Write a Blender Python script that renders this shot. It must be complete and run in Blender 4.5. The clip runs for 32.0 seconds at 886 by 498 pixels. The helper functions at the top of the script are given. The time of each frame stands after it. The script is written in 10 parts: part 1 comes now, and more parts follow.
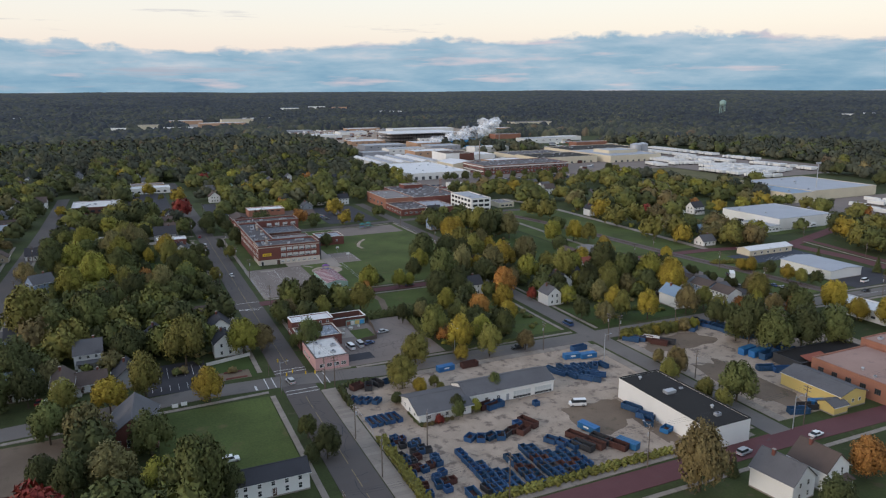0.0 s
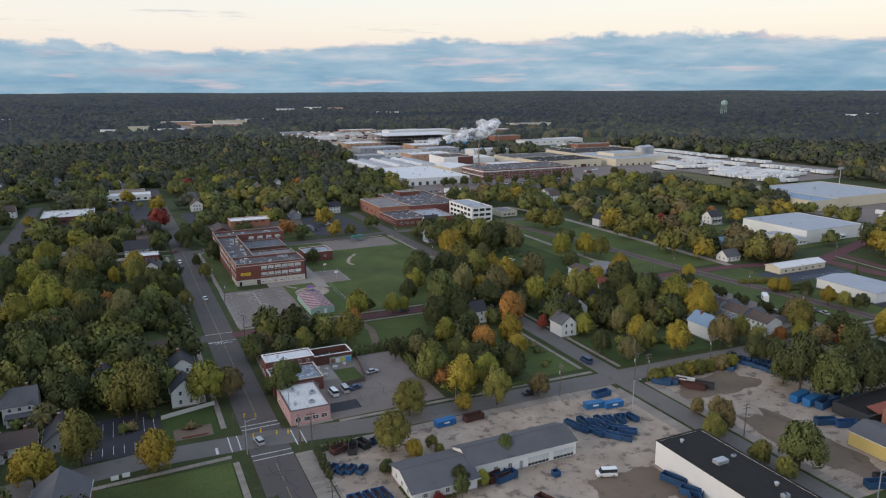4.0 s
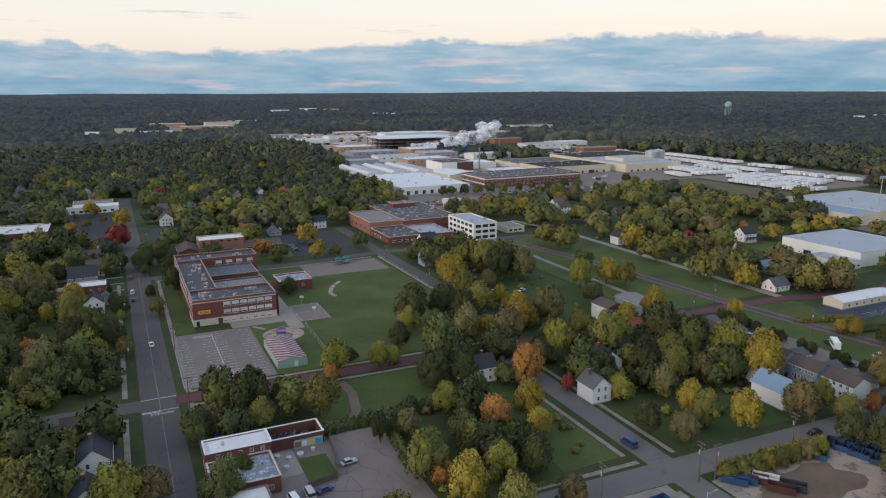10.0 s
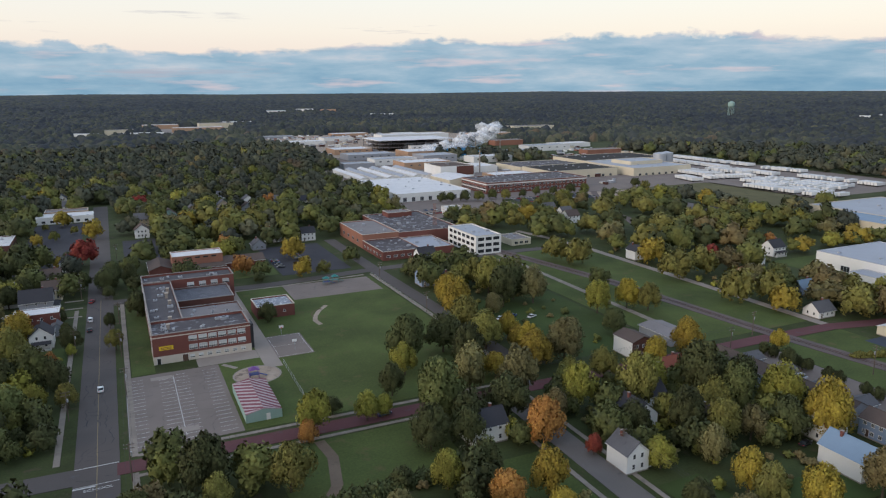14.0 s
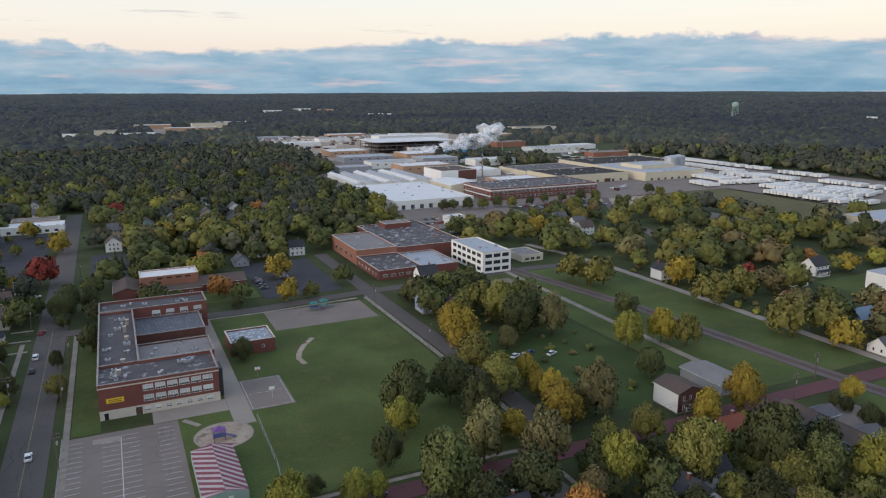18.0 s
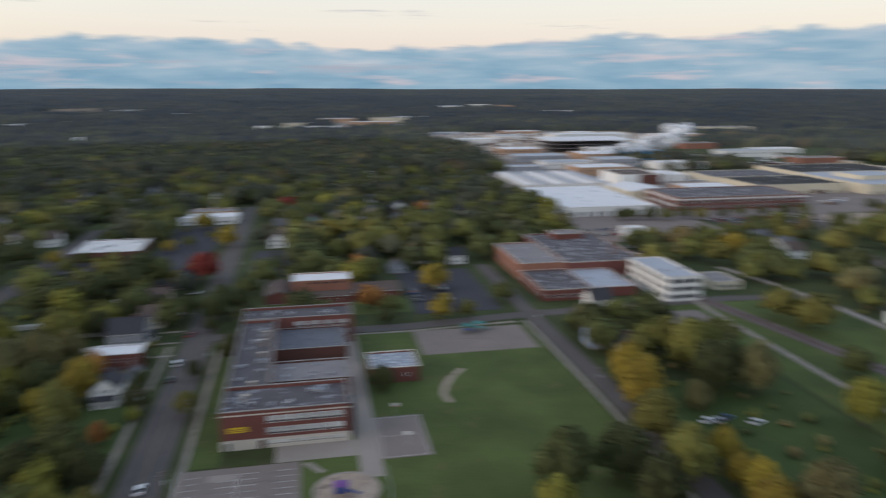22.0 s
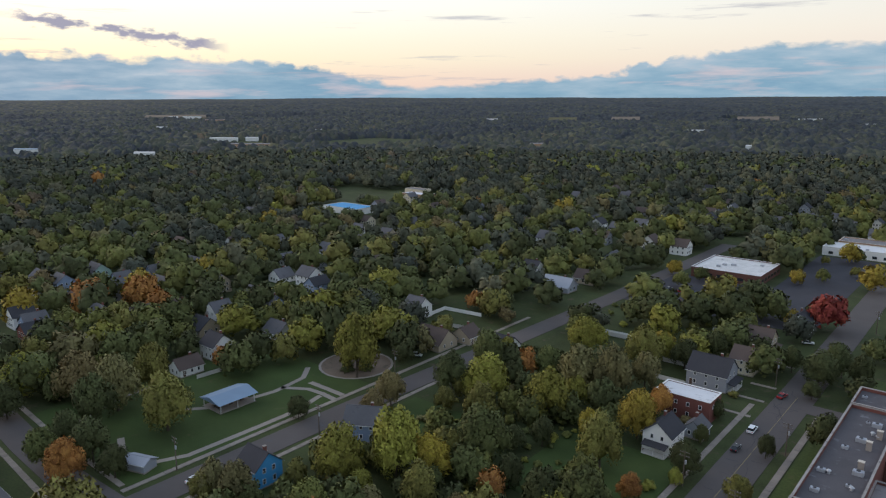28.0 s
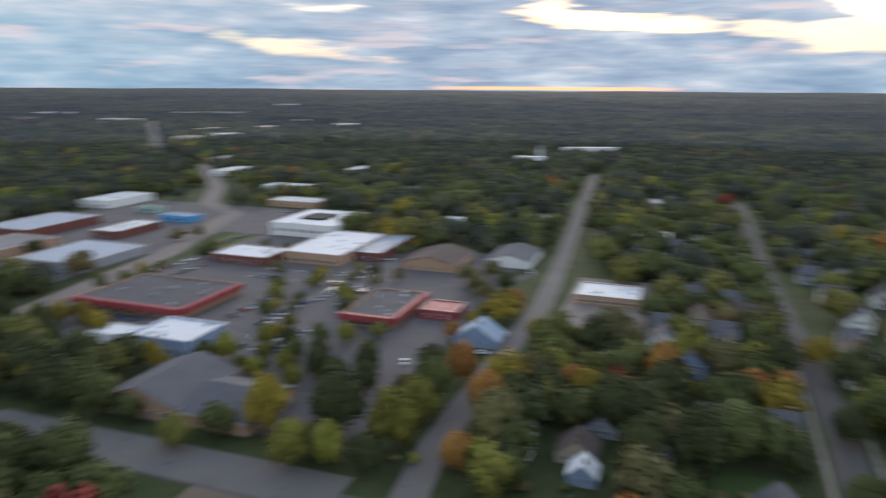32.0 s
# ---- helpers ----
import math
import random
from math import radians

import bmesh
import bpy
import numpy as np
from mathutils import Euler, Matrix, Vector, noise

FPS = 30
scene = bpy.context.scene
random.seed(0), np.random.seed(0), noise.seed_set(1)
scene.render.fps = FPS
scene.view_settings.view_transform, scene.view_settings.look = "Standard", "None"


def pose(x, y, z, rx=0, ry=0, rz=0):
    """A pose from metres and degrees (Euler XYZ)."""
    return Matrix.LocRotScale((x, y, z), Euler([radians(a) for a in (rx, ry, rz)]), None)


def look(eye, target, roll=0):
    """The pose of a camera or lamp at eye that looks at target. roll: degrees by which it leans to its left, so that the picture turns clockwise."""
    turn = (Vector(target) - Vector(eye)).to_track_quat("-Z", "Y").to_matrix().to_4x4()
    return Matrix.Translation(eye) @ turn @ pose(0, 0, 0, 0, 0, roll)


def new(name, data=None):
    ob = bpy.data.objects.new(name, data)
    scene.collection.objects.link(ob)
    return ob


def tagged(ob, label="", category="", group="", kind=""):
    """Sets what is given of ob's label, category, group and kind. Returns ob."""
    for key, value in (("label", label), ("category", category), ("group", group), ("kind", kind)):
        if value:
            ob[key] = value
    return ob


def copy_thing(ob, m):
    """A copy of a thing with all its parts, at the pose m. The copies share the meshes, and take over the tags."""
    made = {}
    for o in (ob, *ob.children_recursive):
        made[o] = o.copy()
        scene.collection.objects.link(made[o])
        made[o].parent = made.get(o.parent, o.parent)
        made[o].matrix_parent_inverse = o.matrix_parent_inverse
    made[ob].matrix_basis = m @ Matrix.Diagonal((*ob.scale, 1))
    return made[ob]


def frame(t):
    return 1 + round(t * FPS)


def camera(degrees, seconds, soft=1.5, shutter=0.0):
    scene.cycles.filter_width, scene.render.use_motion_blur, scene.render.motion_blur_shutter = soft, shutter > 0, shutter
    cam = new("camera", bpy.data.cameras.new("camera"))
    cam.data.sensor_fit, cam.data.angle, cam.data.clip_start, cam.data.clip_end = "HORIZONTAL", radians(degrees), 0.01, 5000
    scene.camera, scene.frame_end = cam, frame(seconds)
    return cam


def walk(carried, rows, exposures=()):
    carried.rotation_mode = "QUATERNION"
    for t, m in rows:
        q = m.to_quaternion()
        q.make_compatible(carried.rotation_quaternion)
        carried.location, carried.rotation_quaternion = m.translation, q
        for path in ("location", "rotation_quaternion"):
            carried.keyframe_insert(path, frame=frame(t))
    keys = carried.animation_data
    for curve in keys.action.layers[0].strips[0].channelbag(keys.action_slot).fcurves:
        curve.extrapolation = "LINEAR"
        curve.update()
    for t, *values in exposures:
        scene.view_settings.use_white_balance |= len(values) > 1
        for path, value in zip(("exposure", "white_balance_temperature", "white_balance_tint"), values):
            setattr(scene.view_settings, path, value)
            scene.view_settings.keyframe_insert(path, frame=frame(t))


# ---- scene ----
cam = camera(64.41, 32.0, soft=1.2, shutter=0.5)
PATH = [
    (0, (-16.04, -69.14, 94.58), (24.39, 19.62, 72.50), -0.24),
    (1, (-12.06, -60.26, 94.61), (28.44, 28.46, 72.52), -0.22),
    (2, (-8.10, -51.48, 94.70), (32.44, 37.24, 72.64), -0.24),
    (3, (-3.96, -42.41, 94.85), (36.61, 46.30, 72.80), -0.28),
    (3.5, (-1.91, -37.43, 94.84), (38.76, 51.22, 72.79), -0.28),
    (5.5, (6.13, -19.18, 94.78), (46.95, 69.42, 72.79), -0.27),
    (6, (8.00, -14.59, 94.68), (48.86, 73.99, 72.71), -0.27),
    (7, (11.99, -5.47, 94.80), (52.93, 83.08, 72.85), -0.25),
    (8, (16.44, 3.91, 95.06), (57.43, 92.43, 73.06), -0.27),
    (9, (20.73, 13.15, 94.83), (61.74, 101.66, 72.83), -0.26),
    (10, (25.02, 22.17, 94.63), (66.07, 110.68, 72.71), -0.26),
    (11, (29.28, 31.68, 94.66), (70.36, 120.17, 72.71), -0.20),
    (12, (33.34, 41.39, 94.89), (74.49, 129.84, 72.89), -0.16),
    (13, (37.92, 51.05, 94.85), (79.12, 139.47, 72.85), -0.25),
    (14, (41.89, 59.24, 94.66), (83.11, 147.68, 72.75), -0.35),
    (14.5, (43.89, 63.61, 94.60), (85.08, 152.07, 72.73), -0.38),
    (16.5, (52.12, 86.01, 94.61), (93.54, 174.34, 72.67), -0.23),
    (17, (53.97, 90.79, 94.57), (95.45, 179.10, 72.65), -0.23),
    (18, (58.23, 100.37, 94.46), (99.68, 188.69, 72.53), -0.23),
    (19, (62.63, 109.54, 94.37), (106.29, 196.80, 72.47), -0.32),
    (19.5, (65.15, 113.71, 94.36), (112.11, 199.24, 72.45), -0.34),
    (20, (68.35, 117.10, 94.38), (129.60, 193.02, 72.36), -0.31),
    (20.2, (69.36, 118.50, 94.40), (138.20, 187.65, 72.49), -0.27),
    (20.5, (70.33, 120.93, 94.41), (151.83, 174.44, 72.16), 0.11),
    (21, (70.81, 126.34, 94.43), (158.39, 169.12, 72.06), 0.05),
    (21.5, (71.30, 132.59, 94.50), (134.97, 206.48, 72.46), -0.19),
    (21.8, (72.04, 135.93, 94.45), (110.44, 225.57, 72.32), 0.03),
    (22, (72.92, 137.98, 94.42), (91.65, 233.62, 72.00), 0.04),
    (22.5, (76.26, 142.91, 94.22), (45.70, 235.42, 71.71), 0.30),
    (23, (80.00, 148.40, 94.03), (19.13, 224.51, 71.63), -0.13),
    (23.5, (82.57, 153.35, 93.95), (21.19, 229.10, 71.71), -0.27),
    (24, (83.93, 157.45, 93.87), (22.32, 233.06, 71.82), -0.33),
    (24.5, (84.62, 161.15, 93.89), (22.76, 236.59, 71.97), -0.27),
    (25, (84.67, 164.56, 93.93), (22.62, 239.90, 72.15), -0.27),
    (25.5, (84.14, 167.75, 93.93), (21.93, 242.99, 72.26), -0.24),
    (27.5, (80.18, 179.28, 94.02), (17.30, 254.07, 72.76), -0.19),
    (28, (78.87, 182.27, 94.03), (15.75, 256.89, 72.84), -0.22),
    (29, (75.31, 187.72, 94.21), (11.96, 262.16, 73.07), -0.15),
    (30, (70.92, 193.42, 94.45), (7.52, 267.80, 73.30), -0.13),
    (30.5, (68.09, 195.65, 94.63), (4.85, 270.18, 73.52), -0.00),
    (30.8, (65.80, 195.91, 94.72), (1.01, 269.14, 73.76), 0.14),
    (31, (64.09, 195.85, 94.75), (-9.75, 259.91, 73.69), 0.20),
    (31.2, (62.34, 195.90, 94.76), (-22.94, 243.53, 73.37), -0.35),
    (31.5, (59.99, 196.62, 94.85), (-35.83, 215.51, 73.40), -0.03),
    (31.6, (59.29, 196.85, 94.86), (-37.93, 205.74, 73.20), 0.29),
    (31.7, (58.63, 196.99, 94.86), (-38.95, 195.72, 73.04), 0.23),
    (31.8, (58.04, 197.10, 94.86), (-38.87, 185.67, 72.99), 0.20),
    (31.9, (57.49, 197.19, 94.86), (-37.61, 175.55, 72.78), 0.38),
    (32, (56.93, 197.30, 94.86), (-35.43, 166.07, 72.63), 0.41),
]
walk(cam, [(t, look(eye, target, roll)) for t, eye, target, roll in PATH], [(0, 0.0), (21.4, 0.0), (22, -0.1), (22.7, -0.03), (31.3, -0.03), (32, 0.24)])

# ---- sky and light ----
EYE_Z = 95.0
SUNSET = Vector((-0.985, -0.175, 0.0)).normalized()


def link(nt, a, b):
    nt.links.new(a, b)


def math_node(nt, op, a, b=None, c=None, clamp=False):
    n = nt.nodes.new("ShaderNodeMath")
    n.operation, n.use_clamp = op, clamp
    for i, v in enumerate((a, b, c)):
        if v is None:
            continue
        if isinstance(v, (int, float)):
            n.inputs[i].default_value = v
        else:
            link(nt, v, n.inputs[i])
    return n.outputs[0]


def mix_node(nt, fac, a, b):
    n = nt.nodes.new("ShaderNodeMix")
    n.data_type = "RGBA"
    for i, v in ((0, fac), (6, a), (7, b)):
        if isinstance(v, (int, float)):
            n.inputs[i].default_value = v
        elif isinstance(v, tuple):
            n.inputs[i].default_value = (*v, 1)
        else:
            link(nt, v, n.inputs[i])
    return n.outputs[2]


def noise_node(nt, vec, scale, detail=4, rough=0.55):
    n = nt.nodes.new("ShaderNodeTexNoise")
    n.inputs["Scale"].default_value, n.inputs["Detail"].default_value, n.inputs["Roughness"].default_value = scale, detail, rough
    if vec is not None:
        link(nt, vec, n.inputs["Vector"])
    return n.outputs["Fac"]


def scaled(nt, vec, s, off=(0, 0, 0)):
    n = nt.nodes.new("ShaderNodeMapping")
    n.inputs["Scale"].default_value = s
    n.inputs["Location"].default_value = off
    link(nt, vec, n.inputs["Vector"])
    return n.outputs[0]


def ramp_node(nt, fac, stops):
    n = nt.nodes.new("ShaderNodeValToRGB")
    el = n.color_ramp.elements
    while len(el) < len(stops):
        el.new(0.5)
    for e, (p, c) in zip(el, stops):
        e.position, e.color = p, (*c, 1)
    link(nt, fac, n.inputs[0])
    return n.outputs[0]


def build_world():
    w = bpy.data.worlds.new("dusk_sky")
    scene.world = w
    w.use_nodes = True
    nt = w.node_tree
    nt.nodes.clear()
    out = nt.nodes.new("ShaderNodeOutputWorld")
    bg = nt.nodes.new("ShaderNodeBackground")
    co = nt.nodes.new("ShaderNodeTexCoord").outputs["Generated"]
    sep = nt.nodes.new("ShaderNodeSeparateXYZ")
    link(nt, co, sep.inputs[0])
    z = sep.outputs[2]
    dot = nt.nodes.new("ShaderNodeVectorMath")
    dot.operation = "DOT_PRODUCT"
    link(nt, co, dot.inputs[0])
    dot.inputs[1].default_value = SUNSET
    west = math_node(nt, "SMOOTH_MIN", math_node(nt, "MAXIMUM", dot.outputs["Value"], 0.0), 1.0, 0.1)
    west2 = math_node(nt, "POWER", west, 3.0)
    sky = nt.nodes.new("ShaderNodeTexSky")
    sky.sky_type, sky.sun_disc, sky.sun_elevation, sky.sun_rotation = "NISHITA", False, radians(2.5), math.atan2(SUNSET.x, SUNSET.y)
    sky.air_density, sky.dust_density = 1.0, 2.0
    # the thin bright veil over the whole sky
    veil_e = ramp_node(nt, z, [
        (0.0, (0.84, 0.68, 0.66)), (0.045, (0.90, 0.79, 0.74)), (0.08, (0.93, 0.87, 0.81)), (0.13, (0.90, 0.91, 0.89)), (0.35, (0.60, 0.72, 0.90)), (1.0, (0.46, 0.59, 0.82))])
    veil_w = ramp_node(nt, z, [
        (0.0, (0.98, 0.70, 0.60)), (0.025, (1.0, 0.80, 0.64)), (0.05, (1.0, 0.95, 0.72)), (0.075, (1.0, 0.99, 0.82)), (0.12, (1.10, 1.10, 1.07)), (0.35, (0.74, 0.81, 0.92)), (1.0, (0.46, 0.59, 0.82))])
    veil = mix_node(nt, west, veil_e, veil_w)
    veil = mix_node(nt, 0.08, veil, sky.outputs[0])
    # the cloud bank along the horizon: its top edge in degrees over the bearing
    bearing = math_node(nt, "ADD", math_node(nt, "MULTIPLY", math_node(nt, "ARCTAN2", math_node(nt, "MULTIPLY", sep.outputs[0], -1.0), sep.outputs[1]), 0.5 / math.pi), 0.5)
    tops = [(-180, 6), (-120, 6), (-96, 5.8), (-76, 5.2), (-72, 4.2), (-66, 4.4), (-61, 3.5), (-45, 4.0), (-35, 4.2), (-29, 3.8), (-25, 4.1), (-18, 3.7), (-10, 3.1), (-3, 3.1), (7, 3.7), (16, 3.7), (22, 2.7), (28, 1.5), (43, 1.1), (48, 1.7), (52, 2.5), (60, 2.9), (72, 3.1), (77, 4.2), (84, 7.5), (92, 9.5), (150, 9.5), (180, 6)]
    top = ramp_node(nt, bearing, [((d + 180) / 360, (h / 10,) * 3) for d, h in tops])
    edge_f = noise_node(nt, scaled(nt, co, (1, 1, 3.0)), 30.0, 6, 0.62)
    edge_n = noise_node(nt, scaled(nt, co, (1, 1, 3.0), (3, 1, 5)), 7.0, 4, 0.55)
    edge = math_node(nt, "MULTIPLY", top, 0.1745)
    edge = math_node(nt, "ADD", edge, math_node(nt, "MULTIPLY", math_node(nt, "SUBTRACT", edge_f, 0.5), 0.016))
    edge = math_node(nt, "ADD", edge, math_node(nt, "MULTIPLY", math_node(nt, "SUBTRACT", edge_n, 0.5), 0.026))
    # heaped tops along the bank
    puff = noise_node(nt, scaled(nt, co, (1, 1, 1.3), (1, 4, 2)), 44.0, 5, 0.5)
    edge = math_node(nt, "ADD", edge, math_node(nt, "MULTIPLY", math_node(nt, "SUBTRACT", puff, 0.5), math_node(nt, "MULTIPLY", math_node(nt, "SUBTRACT", edge_n, 0.36, clamp=True), 0.12)))
    bank = math_node(nt, "MULTIPLY", math_node(nt, "SUBTRACT", edge, z), 150.0, clamp=True)
    body = noise_node(nt, scaled(nt, co, (1, 1, 5.5)), 9.0, 6, 0.58)
    streak = noise_node(nt, scaled(nt, co, (1, 1, 9.0), (4, 2, 1)), 7.0, 5, 0.55)
    shade = math_node(nt, "ADD", math_node(nt, "MULTIPLY", body, 0.75), math_node(nt, "MULTIPLY", z, 2.2))
    cloud_e = ramp_node(nt, shade, [(0.26, (0.20, 0.37, 0.52)), (0.40, (0.29, 0.45, 0.58)), (0.52, (0.40, 0.53, 0.64)), (0.66, (0.62, 0.64, 0.69))])
    cloud_w = ramp_node(nt, body, [(0.30, (0.22, 0.29, 0.42)), (0.46, (0.32, 0.40, 0.53)), (0.58, (0.44, 0.51, 0.62)), (0.74, (0.74, 0.76, 0.80))])
    cloud = mix_node(nt, math_node(nt, "POWER", west, 6.0), cloud_e, cloud_w)
    rosy = math_node(nt, "MULTIPLY", math_node(nt, "SUBTRACT", streak, 0.56), 8.0, clamp=True)
    cloud = mix_node(nt, math_node(nt, "MULTIPLY", rosy, 0.60), cloud, (0.76, 0.62, 0.64))
    holes = math_node(nt, "MULTIPLY", math_node(nt, "SUBTRACT", noise_node(nt, scaled(nt, co, (1, 1, 7.0), (1.5, 3, 2.2)), 2.7, 6, 0.52), 0.56), 14.0, clamp=True)
    holes = math_node(nt, "MULTIPLY", holes, math_node(nt, "MULTIPLY", math_node(nt, "SUBTRACT", z, 0.026), 40.0, clamp=True))
    bank = math_node(nt, "MULTIPLY", bank, math_node(nt, "SUBTRACT", 1.0, math_node(nt, "MULTIPLY", holes, math_node(nt, "MULTIPLY", math_node(nt, "POWER", west, 4.0), 0.95))))
    col = mix_node(nt, bank, veil, cloud)
    # loose streaks above the bank
    wisp_n = noise_node(nt, scaled(nt, co, (1, 1, 16.0), (2, 7, 3)), 4.2, 6, 0.6)
    wisp = math_node(nt, "MULTIPLY", math_node(nt, "SUBTRACT", wisp_n, 0.605), 8.0, clamp=True)
    low = math_node(nt, "MULTIPLY", math_node(nt, "SUBTRACT", 0.30, z), 5.0, clamp=True)
    col = mix_node(nt, math_node(nt, "MULTIPLY", math_node(nt, "MULTIPLY", wisp, low), 0.8), col, (0.44, 0.45, 0.53))
    # one long mauve streak over the west
    deg = math_node(nt, "MULTIPLY", math_node(nt, "SUBTRACT", bearing, 0.5), 360.0)
    elev = math_node(nt, "MULTIPLY", z, 57.3)
    line = math_node(nt, "ABSOLUTE", math_node(nt, "SUBTRACT", math_node(nt, "SUBTRACT", elev, 5.5), math_node(nt, "MULTIPLY", math_node(nt, "SUBTRACT", deg, 71.0), 0.12)))
    body_s = math_node(nt, "SUBTRACT", math_node(nt, "ADD", math_node(nt, "MULTIPLY", math_node(nt, "SUBTRACT", edge_f, 0.5), 2.2), 0.42), line)
    ends = math_node(nt, "MULTIPLY", math_node(nt, "SUBTRACT", 7.6, math_node(nt, "ABSOLUTE", math_node(nt, "SUBTRACT", deg, 64.0))), 0.5, clamp=True)
    col = mix_node(nt, math_node(nt, "MULTIPLY", math_node(nt, "MULTIPLY", body_s, 3.0, clamp=True), ends), col, (0.40, 0.39, 0.49))
    # the last red light under the bank
    glow_z = math_node(nt, "MULTIPLY", math_node(nt, "SUBTRACT", 0.0026, math_node(nt, "ABSOLUTE", math_node(nt, "SUBTRACT", z, 0.0012))), 600.0, clamp=True)
    glow_a = math_node(nt, "MULTIPLY", math_node(nt, "SUBTRACT", dot.outputs["Value"], 0.984), 90.0, clamp=True)
    col = mix_node(nt, math_node(nt, "MULTIPLY", glow_z, glow_a), col, (1.7, 0.72, 0.32))
    link(nt, col, bg.inputs[0])
    bg.inputs[1].default_value = SKY_STRENGTH
    link(nt, bg.outputs[0], out.inputs[0])


SKY_STRENGTH = 1.0
build_world()
sun_data = bpy.data.lights.new("sun", "SUN")
sun_data.energy, sun_data.angle, sun_data.color = 1.6, radians(36), (1.0, 0.87, 0.75)
sun = new("sun", sun_data)
sun.matrix_basis = look((0, 0, 300), (-SUNSET.x * 300, -SUNSET.y * 300, 230))

# ---- materials ----
MATS = {}


def material(name, color, rough=0.8, vary=0.25, scale=1.0, fine=8.0, bump=0.2, metal=0.0, stain=None, stain_at=0.6, island=0.0, objvar=0.0):
    """A surface with grain and larger stains at real-world size."""
    m = bpy.data.materials.new(name)
    m.use_nodes = True
    nt = m.node_tree
    bsdf = nt.nodes["Principled BSDF"]
    geo = nt.nodes.new("ShaderNodeNewGeometry")
    pos = geo.outputs["Position"]
    big = noise_node(nt, pos, 0.12 * scale, 4, 0.6)
    small = noise_node(nt, pos, fine, 5, 0.6)
    lo = tuple(c * (1 - vary) for c in color)
    hi = tuple(min(1, c * (1 + vary)) for c in color)
    mixed = math_node(nt, "ADD", math_node(nt, "MULTIPLY", big, 0.55), math_node(nt, "MULTIPLY", small, 0.45))
    col = mix_node(nt, math_node(nt, "MULTIPLY", math_node(nt, "SUBTRACT", mixed, 0.32), 2.8, clamp=True), lo, hi)
    if stain:
        patch = noise_node(nt, pos, 0.35 * scale, 6, 0.65)
        fac = math_node(nt, "MULTIPLY", math_node(nt, "SUBTRACT", patch, stain_at), 9.0, clamp=True)
        col = mix_node(nt, fac, col, stain)
    if island or objvar:
        src, amount = geo.outputs["Random Per Island"], island
        if objvar:
            own = nt.nodes.new("ShaderNodeObjectInfo").outputs["Random"]
            src = math_node(nt, "ADD", math_node(nt, "MULTIPLY", src, 0.5), math_node(nt, "MULTIPLY", own, 0.5)) if island else own
            amount = max(objvar, island)
        hsv = nt.nodes.new("ShaderNodeHueSaturation")
        link(nt, col, hsv.inputs["Color"])
        link(nt, math_node(nt, "ADD", math_node(nt, "MULTIPLY", src, amount * 2), 1.0 - amount), hsv.inputs["Value"])
        link(nt, math_node(nt, "ADD", math_node(nt, "MULTIPLY", src, amount * 0.06), 0.5 - amount * 0.03), hsv.inputs["Hue"])
        col = hsv.outputs[0]
    link(nt, col, bsdf.inputs["Base Color"])
    rr = math_node(nt, "ADD", math_node(nt, "MULTIPLY", small, 0.25), rough - 0.12, clamp=True)
    link(nt, rr, bsdf.inputs["Roughness"])
    bsdf.inputs["Metallic"].default_value = metal
    if "Specular IOR Level" in bsdf.inputs and rough > 0.7:
        bsdf.inputs["Specular IOR Level"].default_value = 0.25
    if bump:
        b = nt.nodes.new("ShaderNodeBump")
        b.inputs["Strength"].default_value, b.inputs["Distance"].default_value = bump, 0.05
        link(nt, small, b.inputs["Height"])
        link(nt, b.outputs[0], bsdf.inputs["Normal"])
    MATS[name] = m
    return m


def M(name):
    return MATS[name]


material("turf_rough", (0.047, 0.059, 0.020), 0.95, 0.45, 0.5, 1.5, 0.5, stain=(0.085, 0.068, 0.042), stain_at=0.58)
material("lawn", (0.071, 0.093, 0.026), 0.95, 0.42, 0.35, 1.4, 0.4, stain=(0.108, 0.096, 0.040), stain_at=0.58)
material("lawn_dark", (0.049, 0.073, 0.020), 0.95, 0.34, 0.4, 3.0, 0.4, stain=(0.090, 0.086, 0.038), stain_at=0.62)
material("field_tan", (0.185, 0.145, 0.110), 0.95, 0.2, 0.3, 0.6, 0.2)
material("dirt_grass", (0.110, 0.100, 0.046), 0.95, 0.3, 0.3, 2.0, 0.4, stain=(0.075, 0.070, 0.034), stain_at=0.55)
material("asphalt", (0.106, 0.091, 0.086), 0.92, 0.14, 0.5, 6.0, 0.2, stain=(0.105, 0.100, 0.108), stain_at=0.62)
material("asphalt_mid", (0.118, 0.104, 0.103), 0.9, 0.18, 0.6, 6.0, 0.2, stain=(0.120, 0.108, 0.100), stain_at=0.62)
material("asphalt_worn", (0.158, 0.140, 0.130), 0.92, 0.16, 0.5, 5.0, 0.2, stain=(0.110, 0.100, 0.098), stain_at=0.60)
material("asphalt_blue", (0.052, 0.062, 0.086), 0.9, 0.2, 0.6, 6.0, 0.2)
material("brick_dun", (0.285, 0.190, 0.132), 0.9, 0.16, 1.0, 9.0, 0.3)
material("asphalt_dark", (0.052, 0.050, 0.058), 0.9, 0.2, 0.6, 6.0, 0.2, stain=(0.085, 0.08, 0.085), stain_at=0.64)
material("asphalt_old", (0.205, 0.168, 0.150), 0.92, 0.16, 0.6, 5.0, 0.2, stain=(0.125, 0.118, 0.120), stain_at=0.62)
material("pavement", (0.262, 0.222, 0.190), 0.9, 0.18, 0.8, 5.0, 0.15, stain=(0.16, 0.145, 0.125), stain_at=0.58, island=0.10)
material("roof_pink", (0.34, 0.22, 0.185), 0.85, 0.15, 0.7, 5.0, 0.2, stain=(0.24, 0.17, 0.15), stain_at=0.58)
